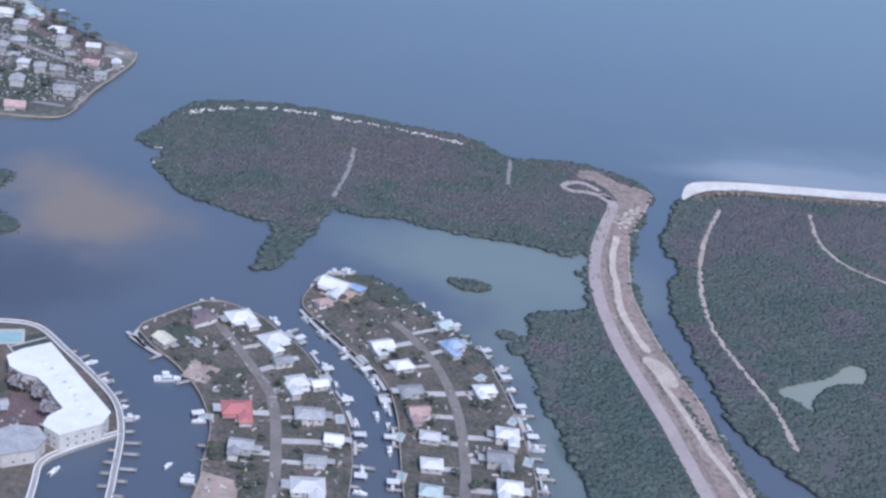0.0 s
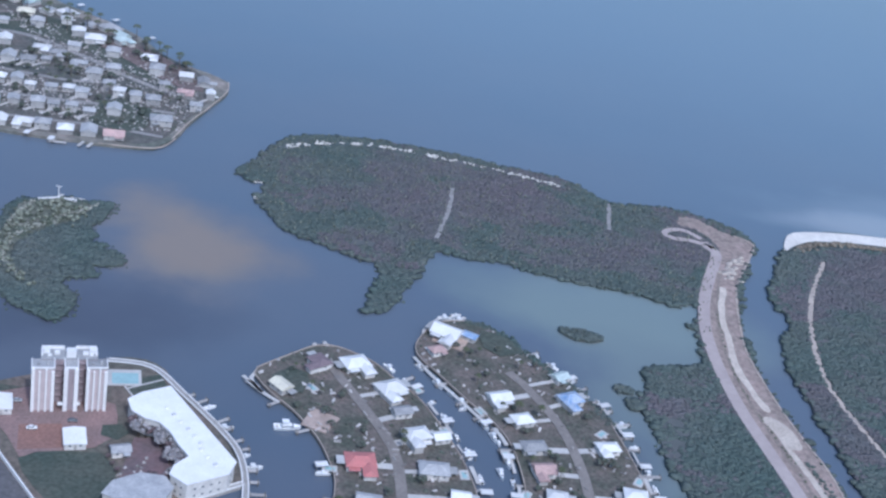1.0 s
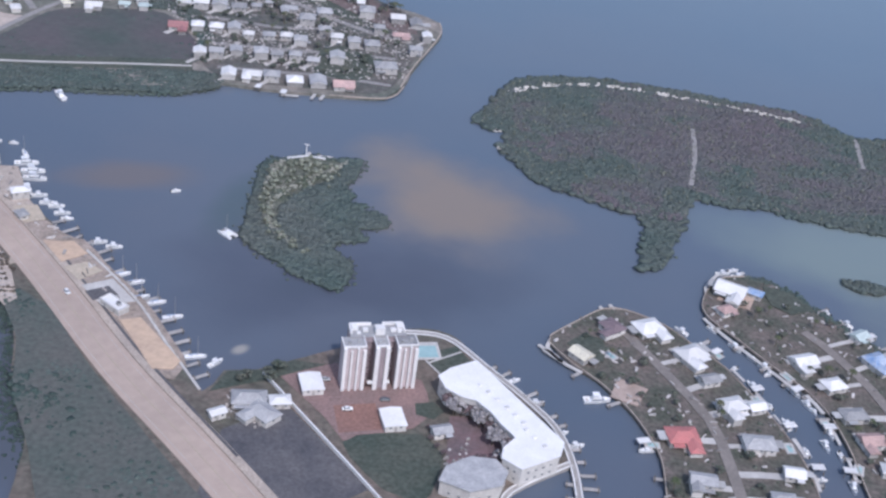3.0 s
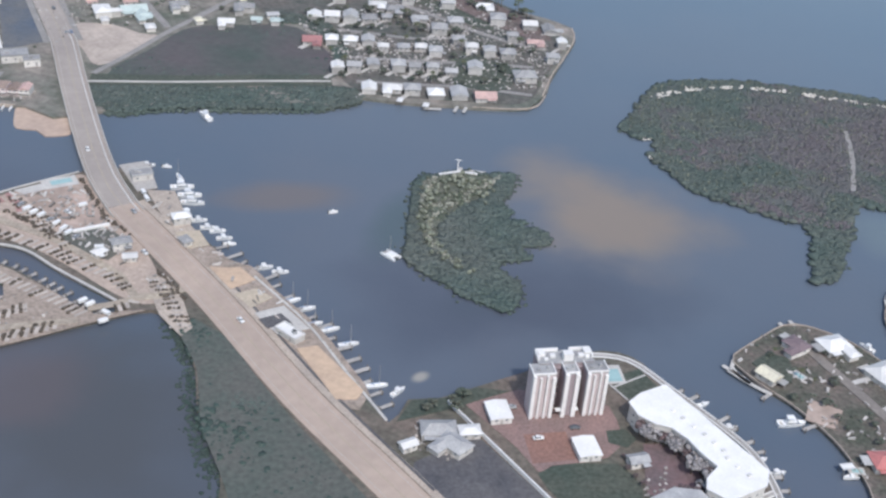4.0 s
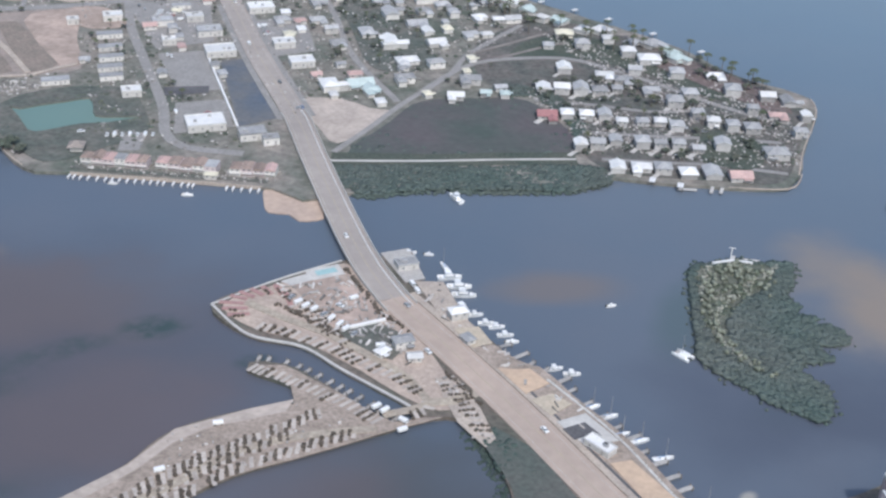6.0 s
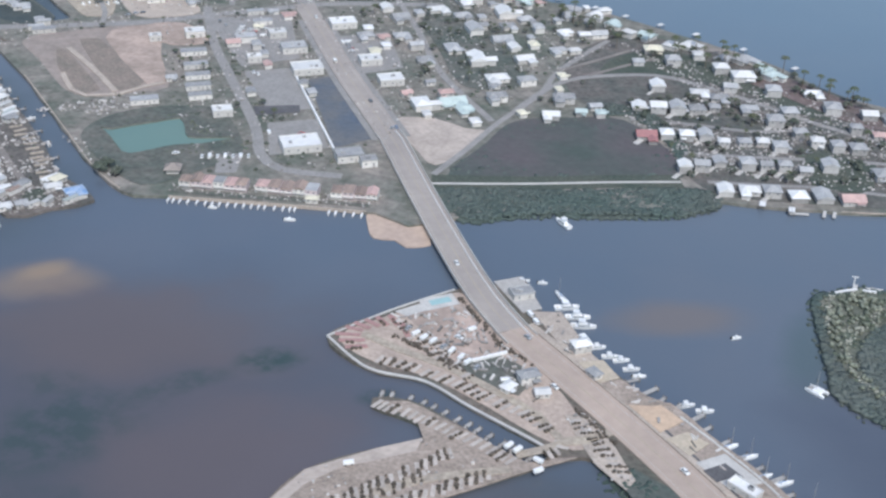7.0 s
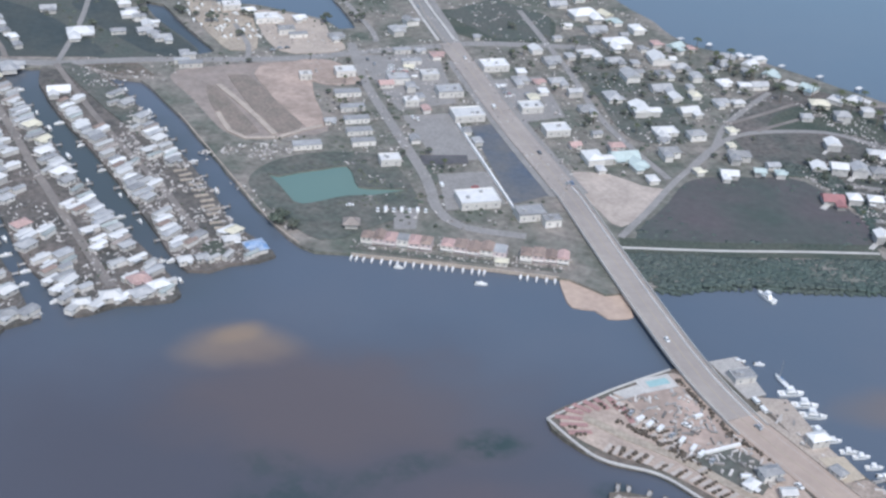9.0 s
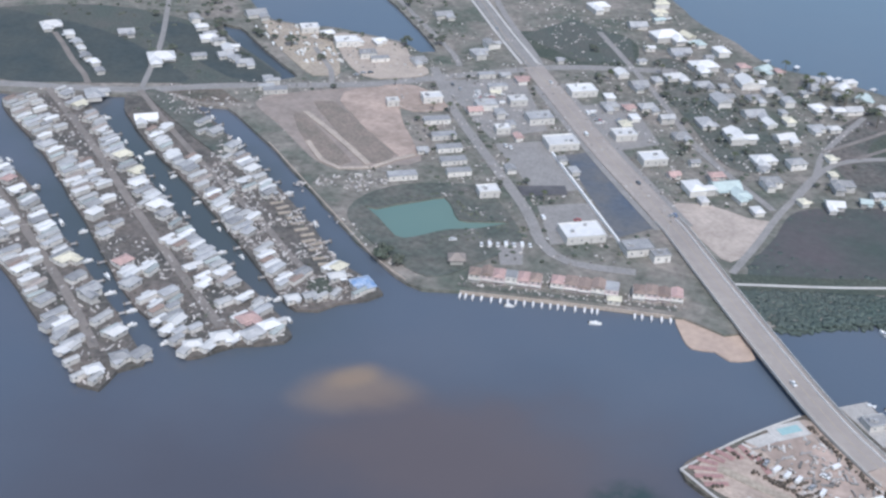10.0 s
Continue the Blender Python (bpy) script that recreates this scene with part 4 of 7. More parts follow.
clumps("mangrove_shoots", [p for p in straggle if abs(p[0] - 92) > 30 or p[1] < 300], M_LEAF_GREEN, "young mangrove shoots standing in the shallows", "mangrove wood")
dead_line = curve_through([(-214, 474), (-222, 456), (-220, 436), (-211, 416), (-198, 405)], False, 1.0)
dead = [(p.x + rng_dead.normal(0, 1.7), p.y + rng_dead.normal(0, 1.7)) for p in dead_line]
dead += list(zip(rng_dead.normal(-211, 6, 60), rng_dead.normal(464, 6, 60)))
bare_xs, bare_ys = rng_dead.uniform(-150, 95, 2600), rng_dead.uniform(480, 615, 2600)
keep_bare = within(bare_xs, bare_ys, long_ring) & ~within(bare_xs, bare_ys, dirt_ring)
clumps("dead_stems", [(x, y, 1.5, rng_dead.uniform(0.12, 0.35), rng_dead.uniform(0.4, 0.9)) for x, y in zip(bare_xs[keep_bare], bare_ys[keep_bare])], M_DEAD, "pale bare stems standing out of the mangrove canopy", "bushes")
clumps("dead_stems", [(x, y, 1.7, rng_dead.uniform(0.5, 1.1), 0.9) for x, y in dead if inside((x, y), islet_ring)], M_DEAD, "pale storm-bared bushes on the islet", "bushes")
WOOD_OUT = [band(CAUSEWAY, 7), dirt_ring, band(TURNING[1:-1], 6.5)]
wood("mangrove_wood", long_ring, 1.05, M_LEAF, "dense grey-green mangrove canopy, partly bare", 0.4, (0.85, 1.55), (0.3, 0.8), WOOD_OUT + [band(LONG_PATHS[0], 5.0), band(LONG_PATHS[1], 3.0), band(LONG_PATHS[2], 2.5)], seed=3, fringe=13, green_to=452)
east_wood = curve_through([(115, 582), (104, 543), (102, 525), (108, 508), (101, 475), (106, 444), (113, 412), (118, 388), (121, 379), (128, 370), (138, 359.5), (144.4, 351.3), (150.2, 341.4), (162, 300), (262, 300), (300, 634), (236, 622), (181, 611), (149, 603), (130, 592)], True, 7, 2.0, 10)
wood("mangrove_wood", east_wood, 1.1, M_LEAF, "dense grey-green mangrove canopy behind the beach", 0.55, (0.9, 1.6), (0.3, 0.8), [pond_east_ring] + [band(p, 3.0) for p in EAST_PATHS], seed=4, fringe=9, green_to=512)
wood("mangrove_wood", curve_through([(-385, 500), (-340, 515), (-289, 536), (-273, 537), (-269, 525), (-286, 511), (-308, 504), (-343, 492), (-363, 480), (-376, 484)], True, 6, 1.0, 5), 1.3, M_LEAF_GREEN, "green mangrove strip along the shore", 0.9, (1.0, 1.8), (0.3, 0.8), [band([(-392, 502), (-350, 517), (-316, 531), (-287, 542)], 4.0)], seed=5)
wood("mangrove_wood", curve_through([(-330, 600), (-317, 603), (-296, 575), (-289, 556), (-281, 547), (-285, 560), (-292, 585), (-312, 612), (-335, 612)], True, 6, 1.0, 5), 1.5, M_LEAF_GREEN, "green thicket at the marsh edge", 1.3, (0.9, 1.8), (0.5, 1.2), seed=6)
thicket_ring = curve_through([(-283, 346), (-268, 340), (-240, 312), (-205, 282), (-190, 262), (-205, 240), (-240, 280), (-257, 299), (-268, 323)], True, 6, 1.5, 5)
wood("mangrove_wood", thicket_ring, 1.2, M_LEAF_DARK, "dark green thicket beside the avenue", 0.85, (0.8, 1.7), (0.3, 1.0), gaps=0.3, seed=7)
mounds("mangrove_shoots", [(-284, 345), (-270, 325), (-259, 301), (-246, 281), (-212, 240)], 5.0, 800, M_LEAF_DARK, "straggling mangroves in the shallows", 0.15, (0.3, 0.85), (0.25, 0.5), 61, "mangrove wood")
mounds("mangrove_shoots", [(-270, 526), (-286, 511), (-308, 503), (-343, 491), (-363, 479), (-375, 482)], 2.0, 420, M_LEAF_GREEN, "young mangroves standing in the shallows", 0.4, (0.5, 1.2), (0.5, 0.9), 62, "mangrove wood")
marsh_ring = curve_through([(-369, 578), (-345, 592), (-321, 598), (-297, 573), (-287, 547), (-330, 532), (-381, 511), (-376, 550)], True, 6, 0.5, 21)
marsh_heart = curve_through([(-357, 574), (-338, 580), (-318, 577), (-302, 562), (-304, 548), (-330, 540), (-362, 530), (-362, 552)], True, 6, 2.5, 4)
wood("reeds", marsh_ring, 1.9, M_LEAF_GREEN, "low green reeds round the marsh", 0.72, (0.9, 1.8), (0.2, 0.5), [marsh_heart], gaps=0.5, seed=14)
for cx, cy, rx, ry in ((14, 456, 9, 4.5), (31, 421, 4, 2.5), (62, 484, 3, 2.0), (35, 412, 3, 4)):
    ring = [(cx + rx * math.cos(a) * (1 + 0.15 * math.sin(3 * a)), cy + ry * math.sin(a)) for a in np.linspace(0, 6.28, 13)[:-1]]
    slab("ground_islet", curve_through(ring, True, 2, 0.4, 4), 0.4, 1.0, M_SWAMP, label="tiny mangrove islet ground")
    wood("mangrove_wood", ring, 1.2, M_LEAF_GREEN, "small round mangrove clump in shallow water", 0.4, (0.8, 1.6), (0.8, 2.0), seed=8)
wood("mangrove_wood", curve_through([(-535, 484), (-545, 500), (-538, 515), (-516, 531), (-505, 522), (-486, 516), (-470, 515), (-484, 508), (-508, 520), (-514, 530), (-535, 516), (-544, 503), (-533, 491), (-520, 482), (-500, 498), (-478, 500), (-490, 488), (-515, 474)], True, 5, 1.0, 3), 1.6, M_OLIVE, "low grey-green bushes round the pond", 1.2, (0.4, 1.0), (0.1, 0.5), [pond_ring], gaps=0.62, seed=9)

# ---- materials of buildings and boats ----
M_ROOF_WHITE = material("white_metal_roof", (0.70, 0.69, 0.675), (0.60, 0.595, 0.59), 0.5, 0.25, fine=1.5, fine_amount=0.07, per_object=0.16)
M_ROOF_GREY = material("weathered_grey_roof", (0.40, 0.40, 0.40), (0.30, 0.30, 0.31), 0.7, 0.3, fine=2.0, fine_amount=0.2, per_object=0.25)
M_ROOF_PALE = material("pale_grey_metal_roof", (0.47, 0.465, 0.455), (0.37, 0.365, 0.36), 0.6, 0.3, fine=1.5, fine_amount=0.15, per_object=0.2)
M_ROOF_TILE = material("red_tile_roof", (0.54, 0.20, 0.19), (0.45, 0.185, 0.175), 0.75, 0.4, fine=2.5, fine_amount=0.2)
M_ROOF_WINE = material("dusky_red_roof", (0.40, 0.19, 0.19), (0.32, 0.17, 0.17), 0.8, 0.3, fine=2.0, fine_amount=0.2)
M_ROOF_ROSE = material("rose_roof", (0.52, 0.36, 0.33), (0.42, 0.30, 0.28), 0.8, 0.3, fine=2.0, fine_amount=0.25, per_object=0.1)
M_ROOF_BROWN = material("faded_brown_roof", (0.32, 0.245, 0.21), (0.25, 0.195, 0.17), 0.8, 0.3, fine=2.0, fine_amount=0.25, per_object=0.15)
M_ROOF_CREAM = material("cream_roof", (0.68, 0.64, 0.50), (0.58, 0.54, 0.44), 0.7, 0.3, fine=2.0, fine_amount=0.2, per_object=0.1)
M_ROOF_AQUA = material("pale_aqua_roof", (0.50, 0.575, 0.56), (0.43, 0.50, 0.485), 0.6, 0.3, fine=2.0, fine_amount=0.15)
M_ROOF_AQUA_GREY = material("grey_green_metal_roof", (0.40, 0.43, 0.42), (0.31, 0.335, 0.325), 0.6, 0.3, fine=1.5, fine_amount=0.15, per_object=0.2)
M_ROOF_TAUPE = material("taupe_roof", (0.36, 0.315, 0.285), (0.28, 0.245, 0.225), 0.8, 0.3, fine=2.0, fine_amount=0.2, per_object=0.2)
M_ROOF_PLUM = material("dark_plum_roof", (0.17, 0.13, 0.145), (0.23, 0.18, 0.19), 0.8, 0.3, fine=2.0, fine_amount=0.2)
M_TARP = material("blue_tarpaulin", (0.17, 0.29, 0.50), (0.45, 0.50, 0.58), 0.5, 0.3, fine=2.0, fine_amount=0.2)
# village walls: off-white stucco with its grey shade put into the colour
M_WALL_SHADE = material("weathered_grey_stucco", (0.46, 0.45, 0.44), (0.36, 0.35, 0.345), 0.85, 0.3, fine=2.0, fine_amount=0.2, per_object=0.3)
M_WALL = material("pale_stucco_wall", (0.64, 0.62, 0.59), (0.54, 0.52, 0.50), 0.85, 0.4, fine=2.0, fine_amount=0.15, per_object=0.2)
M_PINK = material("pale_pink_stucco", (0.56, 0.48, 0.485), (0.49, 0.42, 0.425), 0.85, 0.3, fine=2.0, fine_amount=0.12)
# darker copy of the pink stucco: the shade of the tower's recesses as colour
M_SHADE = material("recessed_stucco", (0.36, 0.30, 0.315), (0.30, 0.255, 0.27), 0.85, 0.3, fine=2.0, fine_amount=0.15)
M_GLASS = material("dark_window_glass", (0.12, 0.14, 0.16), (0.16, 0.18, 0.20), 0.12, 1.0, spec=0.6)
M_HULL = material("white_gelcoat", (0.82, 0.82, 0.81), (0.76, 0.76, 0.76), 0.25, 0.5, fine=2.0, fine_amount=0.05, spec=0.5, per_object=0.08)
M_DECK = material("boat_deck", (0.60, 0.57, 0.50), (0.50, 0.47, 0.42), 0.6, 0.5)
M_PLANK = material("grey_dock_planks", (0.42, 0.40, 0.38), (0.34, 0.32, 0.30), 0.9, 0.6, fine=3.0, fine_amount=0.3, per_object=0.15)
M_POST = material("dock_timber", (0.20, 0.17, 0.14), (0.15, 0.13, 0.11), 0.9, 1.0)
M_STEEL = material("mast_aluminium", (0.60, 0.60, 0.60), (0.5, 0.5, 0.5), 0.4, 1.0, metal=0.7)
M_TYRE = material("tyre_rubber", (0.03, 0.03, 0.03), (0.04, 0.04, 0.04), 0.9, 2.0)
M_CAR = [material("car_paint", c, tuple(v * 0.9 for v in c), 0.3, 1.0, fine_amount=0.05, spec=0.5) for c in ((0.8, 0.8, 0.8), (0.35, 0.36, 0.38), (0.08, 0.09, 0.11), (0.4, 0.08, 0.07), (0.12, 0.18, 0.32))]
M_BARK = material("bark", (0.16, 0.13, 0.10), (0.11, 0.09, 0.07), 0.95, 2.0, fine=6.0)
M_TREE = material("town_tree_leaves", (0.078, 0.098, 0.078), (0.118, 0.122, 0.10), 0.85, 0.15, fine=2.0, fine_amount=0.4, bump=0.2, bump_scale=3.0, island=0.3)
M_TREE_PALE = material("stripped_grey_twigs", (0.30, 0.285, 0.285), (0.21, 0.20, 0.205), 0.9, 0.3, fine=2.0, fine_amount=0.4, island=0.4)
M_TREE_PLUM = material("burnt_brown_leaves", (0.15, 0.105, 0.11), (0.105, 0.09, 0.088), 0.9, 0.3, fine=2.0, fine_amount=0.4, island=0.3)
M_PALM = material("palm_fronds", (0.06, 0.085, 0.04), (0.10, 0.10, 0.06), 0.7, 0.3, fine=3.0)
M_POOL = material("pool_water", (0.36, 0.52, 0.52), (0.32, 0.47, 0.47), 0.1, 0.2, fine=0.8, fine_amount=0.1, spec=0.5)

# ---- building blocks ----


def box(bm, x, y, z, sx, sy, sz, turn=0.0, bevel=0.0):
    """A box with its base at z."""
    r = bmesh.ops.create_cube(bm, size=1, matrix=Matrix.LocRotScale((x, y, z + sz / 2), Euler((0, 0, turn)), (sx, sy, sz)))
    if bevel:
        edges = list({e for v in r["verts"] for e in v.link_edges})
        bmesh.ops.bevel(bm, geom=edges, offset=bevel, segments=1, affect="EDGES")
    return r["verts"]


def boxes(*args):
    bm = bmesh.new()
    for a in args:
        box(bm, *a)
    return bm


def empty(name, x, y, z, turn, label, category, group=""):
    ob = new(name)
    ob.matrix_world = pose(x, y, z, 0, 0, turn)
    return tagged(ob, label, category, group)


def shared(name, mesh, parent, m):
    """An object on a mesh that is already there."""
    ob = new(name, mesh)
    ob.parent = parent
    ob.matrix_basis = m
    return ob


def shared_mesh(name, bm, mat):
    me = bpy.data.meshes.new(name)
    bm.to_mesh(me)
    bm.free()
    me.materials.append(mat)
    return me


PANE = shared_mesh("window", boxes((0, 0, -0.3, 0.75, 0.10, 0.6)), M_GLASS)
DOOR = shared_mesh("door", boxes((0, 0, 0, 0.8, 0.12, 1.75)), M_PLANK)


def roof_mesh(w, d, z, rise, hip, over=0.45, thick=0.18):
    """A hip roof (hip: how far the ridge ends stand in) or a gable roof (hip 0), with eaves of some thickness."""
    bm = bmesh.new()
    a, b = w / 2 + over, d / 2 + over
    low = [bm.verts.new(p) for p in ((-a, -b, z - thick), (a, -b, z - thick), (a, b, z - thick), (-a, b, z - thick))]
    eave = [bm.verts.new(p) for p in ((-a, -b, z), (a, -b, z), (a, b, z), (-a, b, z))]
    top = [bm.verts.new((-a + hip, 0, z + rise)), bm.verts.new((a - hip, 0, z + rise))]
    bm.faces.new(low[::-1])
    for i in range(4):
        bm.faces.new((low[i], low[(i + 1) % 4], eave[(i + 1) % 4], eave[i]))
    bm.faces.new((eave[0], eave[1], top[1], top[0]))
    bm.faces.new((eave[2], eave[3], top[0], top[1]))
    bm.faces.new((eave[1], eave[2], top[1]))
    bm.faces.new((eave[3], eave[0], top[0]))
    return bm


ROOFS = {"w": (M_ROOF_WHITE, "white"), "g": (M_ROOF_GREY, "weathered grey"), "r": (M_ROOF_TILE, "red tile"), "R": (M_ROOF_WINE, "dusky red"), "p": (M_ROOF_ROSE, "faded rose"),
         "y": (M_ROOF_CREAM, "cream"), "t": (M_ROOF_AQUA, "pale aqua"), "d": (M_ROOF_PLUM, "dark plum"), "b": (M_TARP, "blue tarpaulin covered"), "x": (M_ROOF_WHITE, "white")}
rng = random.Random(11)


def house(x, y, w, kind, turn, ground=1.4, group="", tall=0.0):
    """A bungalow: walls, a hip or gable roof, often a wing with its own roof, windows and a door."""
    if kind in "Ffs":
        return flat_building(x, y, w, kind, turn, ground, group)
    mat, word = ROOFS[kind]
    w = max(w * rng.uniform(0.9, 1.02), 4.5)
    d, h = w * rng.uniform(0.62, 0.8), rng.choice((2.3, 2.4, 3.3)) if w > 6 else 2.2
    if tall:
        d, h = w * rng.uniform(0.85, 1.0), tall
    hip = rng.choice((0.0, d * 0.45, d * 0.5))
    shape = "gabled" if hip == 0 else "hipped"
    ob = empty("house", x, y, ground, turn + rng.uniform(-5, 5), f"{'raised ' if h > 3 else 'low '}house with a {word} {shape} roof", "house", group)
    part("wall", boxes((0, 0, -0.2, w, d, h + 0.2)), M_WALL_SHADE if "village" in group else M_WALL, ob)
    part("roof", roof_mesh(w, d, h, d * rng.uniform(0.2, 0.28), hip), mat, ob)
    wing = w > 7 and rng.random() < 0.7 and not tall
    side = rng.choice((-1, 1))
    if wing:
        ww, wd = w * 0.42, d * 0.75
        bm = boxes((0, 0, -0.2, wd, ww, h - 0.1))
        bmesh.ops.transform(bm, matrix=pose(side * w * 0.26, -d * 0.5 - wd * 0.28, 0, 0, 0, 90), verts=bm.verts)
        part("wing_wall", bm, M_WALL_SHADE if "village" in group else M_WALL, ob)
        bm = roof_mesh(wd * 1.5, ww, h - 0.12, ww * 0.24, hip and ww * 0.45)
        bmesh.ops.transform(bm, matrix=pose(side * w * 0.26, -d * 0.5 - wd * 0.1, 0, 0, 0, 90), verts=bm.verts)
        part("wing_roof", bm, mat, ob)
    n = 3 if w > 8 else 2
    if y > 520:
        n = 2
    if y > 640:
        n = 1
    for s in (-1,) if y > 440 else (-1, 1):
        for i in range(n):
            px = (i - (n - 1) / 2) * w / n
            if s == -1 and wing and abs(px - side * w * 0.26) < w * 0.22 + 0.7:
                continue
            shared("window", PANE, ob, pose(px, s * (d / 2), h - 0.95))
        if y < 520:
            shared("window", PANE, ob, pose(s * w / 2, 0, h - 0.95, 0, 0, 90))
    if y < 600:
        shared("door", DOOR, ob, pose(-side * w * 0.12, -d / 2, 0))
    if "peninsula" in group:
        part("patio", boxes((side * w * 0.1, d / 2 + 1.6, -0.02, w * rng.uniform(0.5, 0.8), rng.uniform(2.2, 3.6), 0.17)), M_CONC, ob)
        if rng.random() < 0.6:
            part("carport", boxes((-side * (w / 2 + 1.6), 0.4, 1.85, 3.0, d * 0.6, 0.14), (-side * (w / 2 + 2.9), 0.4, 0, 0.16, 0.16, 1.85)), M_ROOF_PALE, ob)
    if rng.random() < 0.4:
        part("porch_roof", boxes((-side * w * 0.25, -d / 2 - 1.0, 1.9, w * 0.4, 1.9, 0.14)), mat, ob)
    return ob


def flat_building(x, y, w, kind, turn, ground=1.4, group="", d=None, h=None):
    """A flat-roofed shop or shed: walls, roof slab, parapet, roof units, windows."""
    mat, word = {"F": (M_ROOF_WHITE, "bright white"), "f": (M_ROOF_GREY, "pale grey"), "s": (M_ROOF_GREY, "weathered grey")}[kind]
    d = d or w * (0.72 if kind != "s" else 0.42)
    h = h or (3.2 if kind != "s" else 2.3)
    ob = empty("shed" if kind == "s" else "shop", x, y, ground, turn, f"low flat-roofed {'shed' if kind == 's' else 'commercial building'} with a {word} roof", "building", group)
    part("wall", boxes((0, 0, -0.2, w, d, h + 0.2)), M_WALL, ob)
    part("roof", boxes((0, 0, h + 0.004, w + 0.3, d + 0.3, 0.2)), mat, ob)
    if kind != "s":
        part("parapet", boxes((0, d / 2 + 0.03, h + 0.21, w + 0.3, 0.22, 0.4), (0, -d / 2 - 0.03, h + 0.21, w + 0.3, 0.22, 0.4),
                              (w / 2 + 0.03, 0, h + 0.21, 0.22, d - 0.18, 0.4), (-w / 2 - 0.03, 0, h + 0.21, 0.22, d - 0.18, 0.4)), mat, ob)
        for i in range(2):
            part("roof_unit", boxes((rng.uniform(-0.3, 0.3) * w, rng.uniform(-0.25, 0.25) * d, h + 0.2, 1.4, 1.1, 0.9)), M_ROOF_GREY, ob)
    n = max(2, int(w / 4))
    for i in range(n):
        shared("window", PANE, ob, pose((i - (n - 1) / 2) * w / n, -d / 2, h * 0.55))
    shared("door", DOOR, ob, pose(w / (2 * n) if n % 2 == 0 else w / n * 0.5, -d / 2, 0))
    return ob


# ---- houses of the two curved peninsulas ----


def along(points, x, y):
    """The heading of a street at its place nearest to (x, y), in degrees."""
    best = min(range(len(points) - 1), key=lambda i: (Vector(points[i]) + Vector(points[i + 1]) - 2 * Vector((x, y))).length)
    d = Vector(points[best + 1]) - Vector(points[best])
    return math.degrees(math.atan2(d.y, d.x))


def driveway(x, y, street, i):
    """A pale drive from a house to its street."""
    line = curve_through(street, False, 2.0)
    near = min(line, key=lambda q: (q - Vector((x, y))).length)
    if 4 < (near - Vector((x, y))).length < 20:
        strip("driveway", [(x, y), (x * 0.5 + near.x * 0.5, y * 0.5 + near.y * 0.5 + 0.3), (near.x, near.y)], rng.uniform(1.8, 3.0), 1.60 + 0.0006 * i, M_CONC, "pale concrete driveway", 0.1)


PEN_ONE_STREET, PEN_TWO_STREET = STREETS[11][1], STREETS[12][1]
for i, (x, y, w, kind) in enumerate([(-70, 395, 11, 'w'), (-55, 384, 11, 'w'), (-58, 338, 11, 'r'), (-42, 358, 9, 'w'), (-34, 361, 7, 'w'), (-34, 342, 11, 'g'), (-28, 305, 12, 'w'), (-24, 331, 7, 'w'), (-49, 371, 7, 'g'), (-92, 371, 8, 'y'), (-82.5, 391, 9, 'd'), (-52, 318, 9, 'g'), (-28, 318, 8, 'g'), (-60, 270, 10, 'w'), (-26, 285, 10, 'g')]):
    driveway(x, y, PEN_ONE_STREET, i)
    house(x, y, w * 0.88, kind, along(PEN_ONE_STREET, x, y) + 90 if x > -80 else -38, group="houses on the first peninsula")
for i, (x, y, w, kind) in enumerate([(-40, 431, 12, 'w'), (-31, 432, 7, 'b'), (-42, 416.5, 7, 'p'), (5.8, 416, 7, 't'), (-16, 393, 10, 'w'), (-7, 382, 8, 'w'), (-2, 367, 10, 'g'), (2, 355, 9, 'p'), (7, 342, 8, 'w'), (9, 327, 8, 'w'), (10, 313, 8, 't'), (10, 402, 9, 'b'), (24, 376, 9, 'w'), (33, 350, 9, 'w'), (31, 336, 10, 'g'), (35, 321, 10, 'w'), (8, 298, 9, 'g'), (36, 300, 9, 'w')]):
    driveway(x, y, PEN_TWO_STREET, 20 + i)
    house(x, y, w * 0.88, kind, along(PEN_TWO_STREET, x, y) + 90 if y < 420 else -20, group="houses on the second peninsula")

# ---- village ----
VILLAGE = [(-352, 609, 10, 'w'), (-341, 596, 5, 't'), (-332, 598, 5, 't'), (-354, 588, 9, 'w'), (-316, 613, 8, 'w'), (-307, 614, 8, 'w'), (-298, 616, 8, 'g'), (-289, 620, 8, 'g'), (-281, 625, 5, 'w'), (-308, 582, 9, 'R'),
           (-299, 585, 7, 'w'), (-290, 587, 7, 'w'), (-282, 590, 7, 'w'), (-273, 585, 6, 'w'), (-256, 593, 6, 'w'), (-287, 553, 6, 'w'), (-280, 557, 7, 'w'), (-273, 565, 7, 'w'), (-261, 566, 8, 'g'), (-253, 566, 6, 'w')]
VILLAGE_SHORE = [(-245, 569, 6, 'g'), (-236, 569, 6, 'g'), (-226, 576, 7, 'w'), (-240, 607, 6, 'w'), (-232, 600, 7, 'w'), (-223, 599, 7, 'w'), (-214, 600, 7, 'w'), (-268, 538, 7, 'w'), (-258, 542, 9, 'w'), (-249, 543, 8, 'g'),
                 (-238, 543, 8, 'w'), (-228, 547, 10, 'w'), (-216, 548, 11, 'p'), (-202, 576, 12, 'w'), (-290, 641, 10, 'w'), (-311, 641, 8, 'w'), (-280, 638, 9, 'g'), (-271, 670, 13, 'w'), (-265, 630, 10, 'g')]
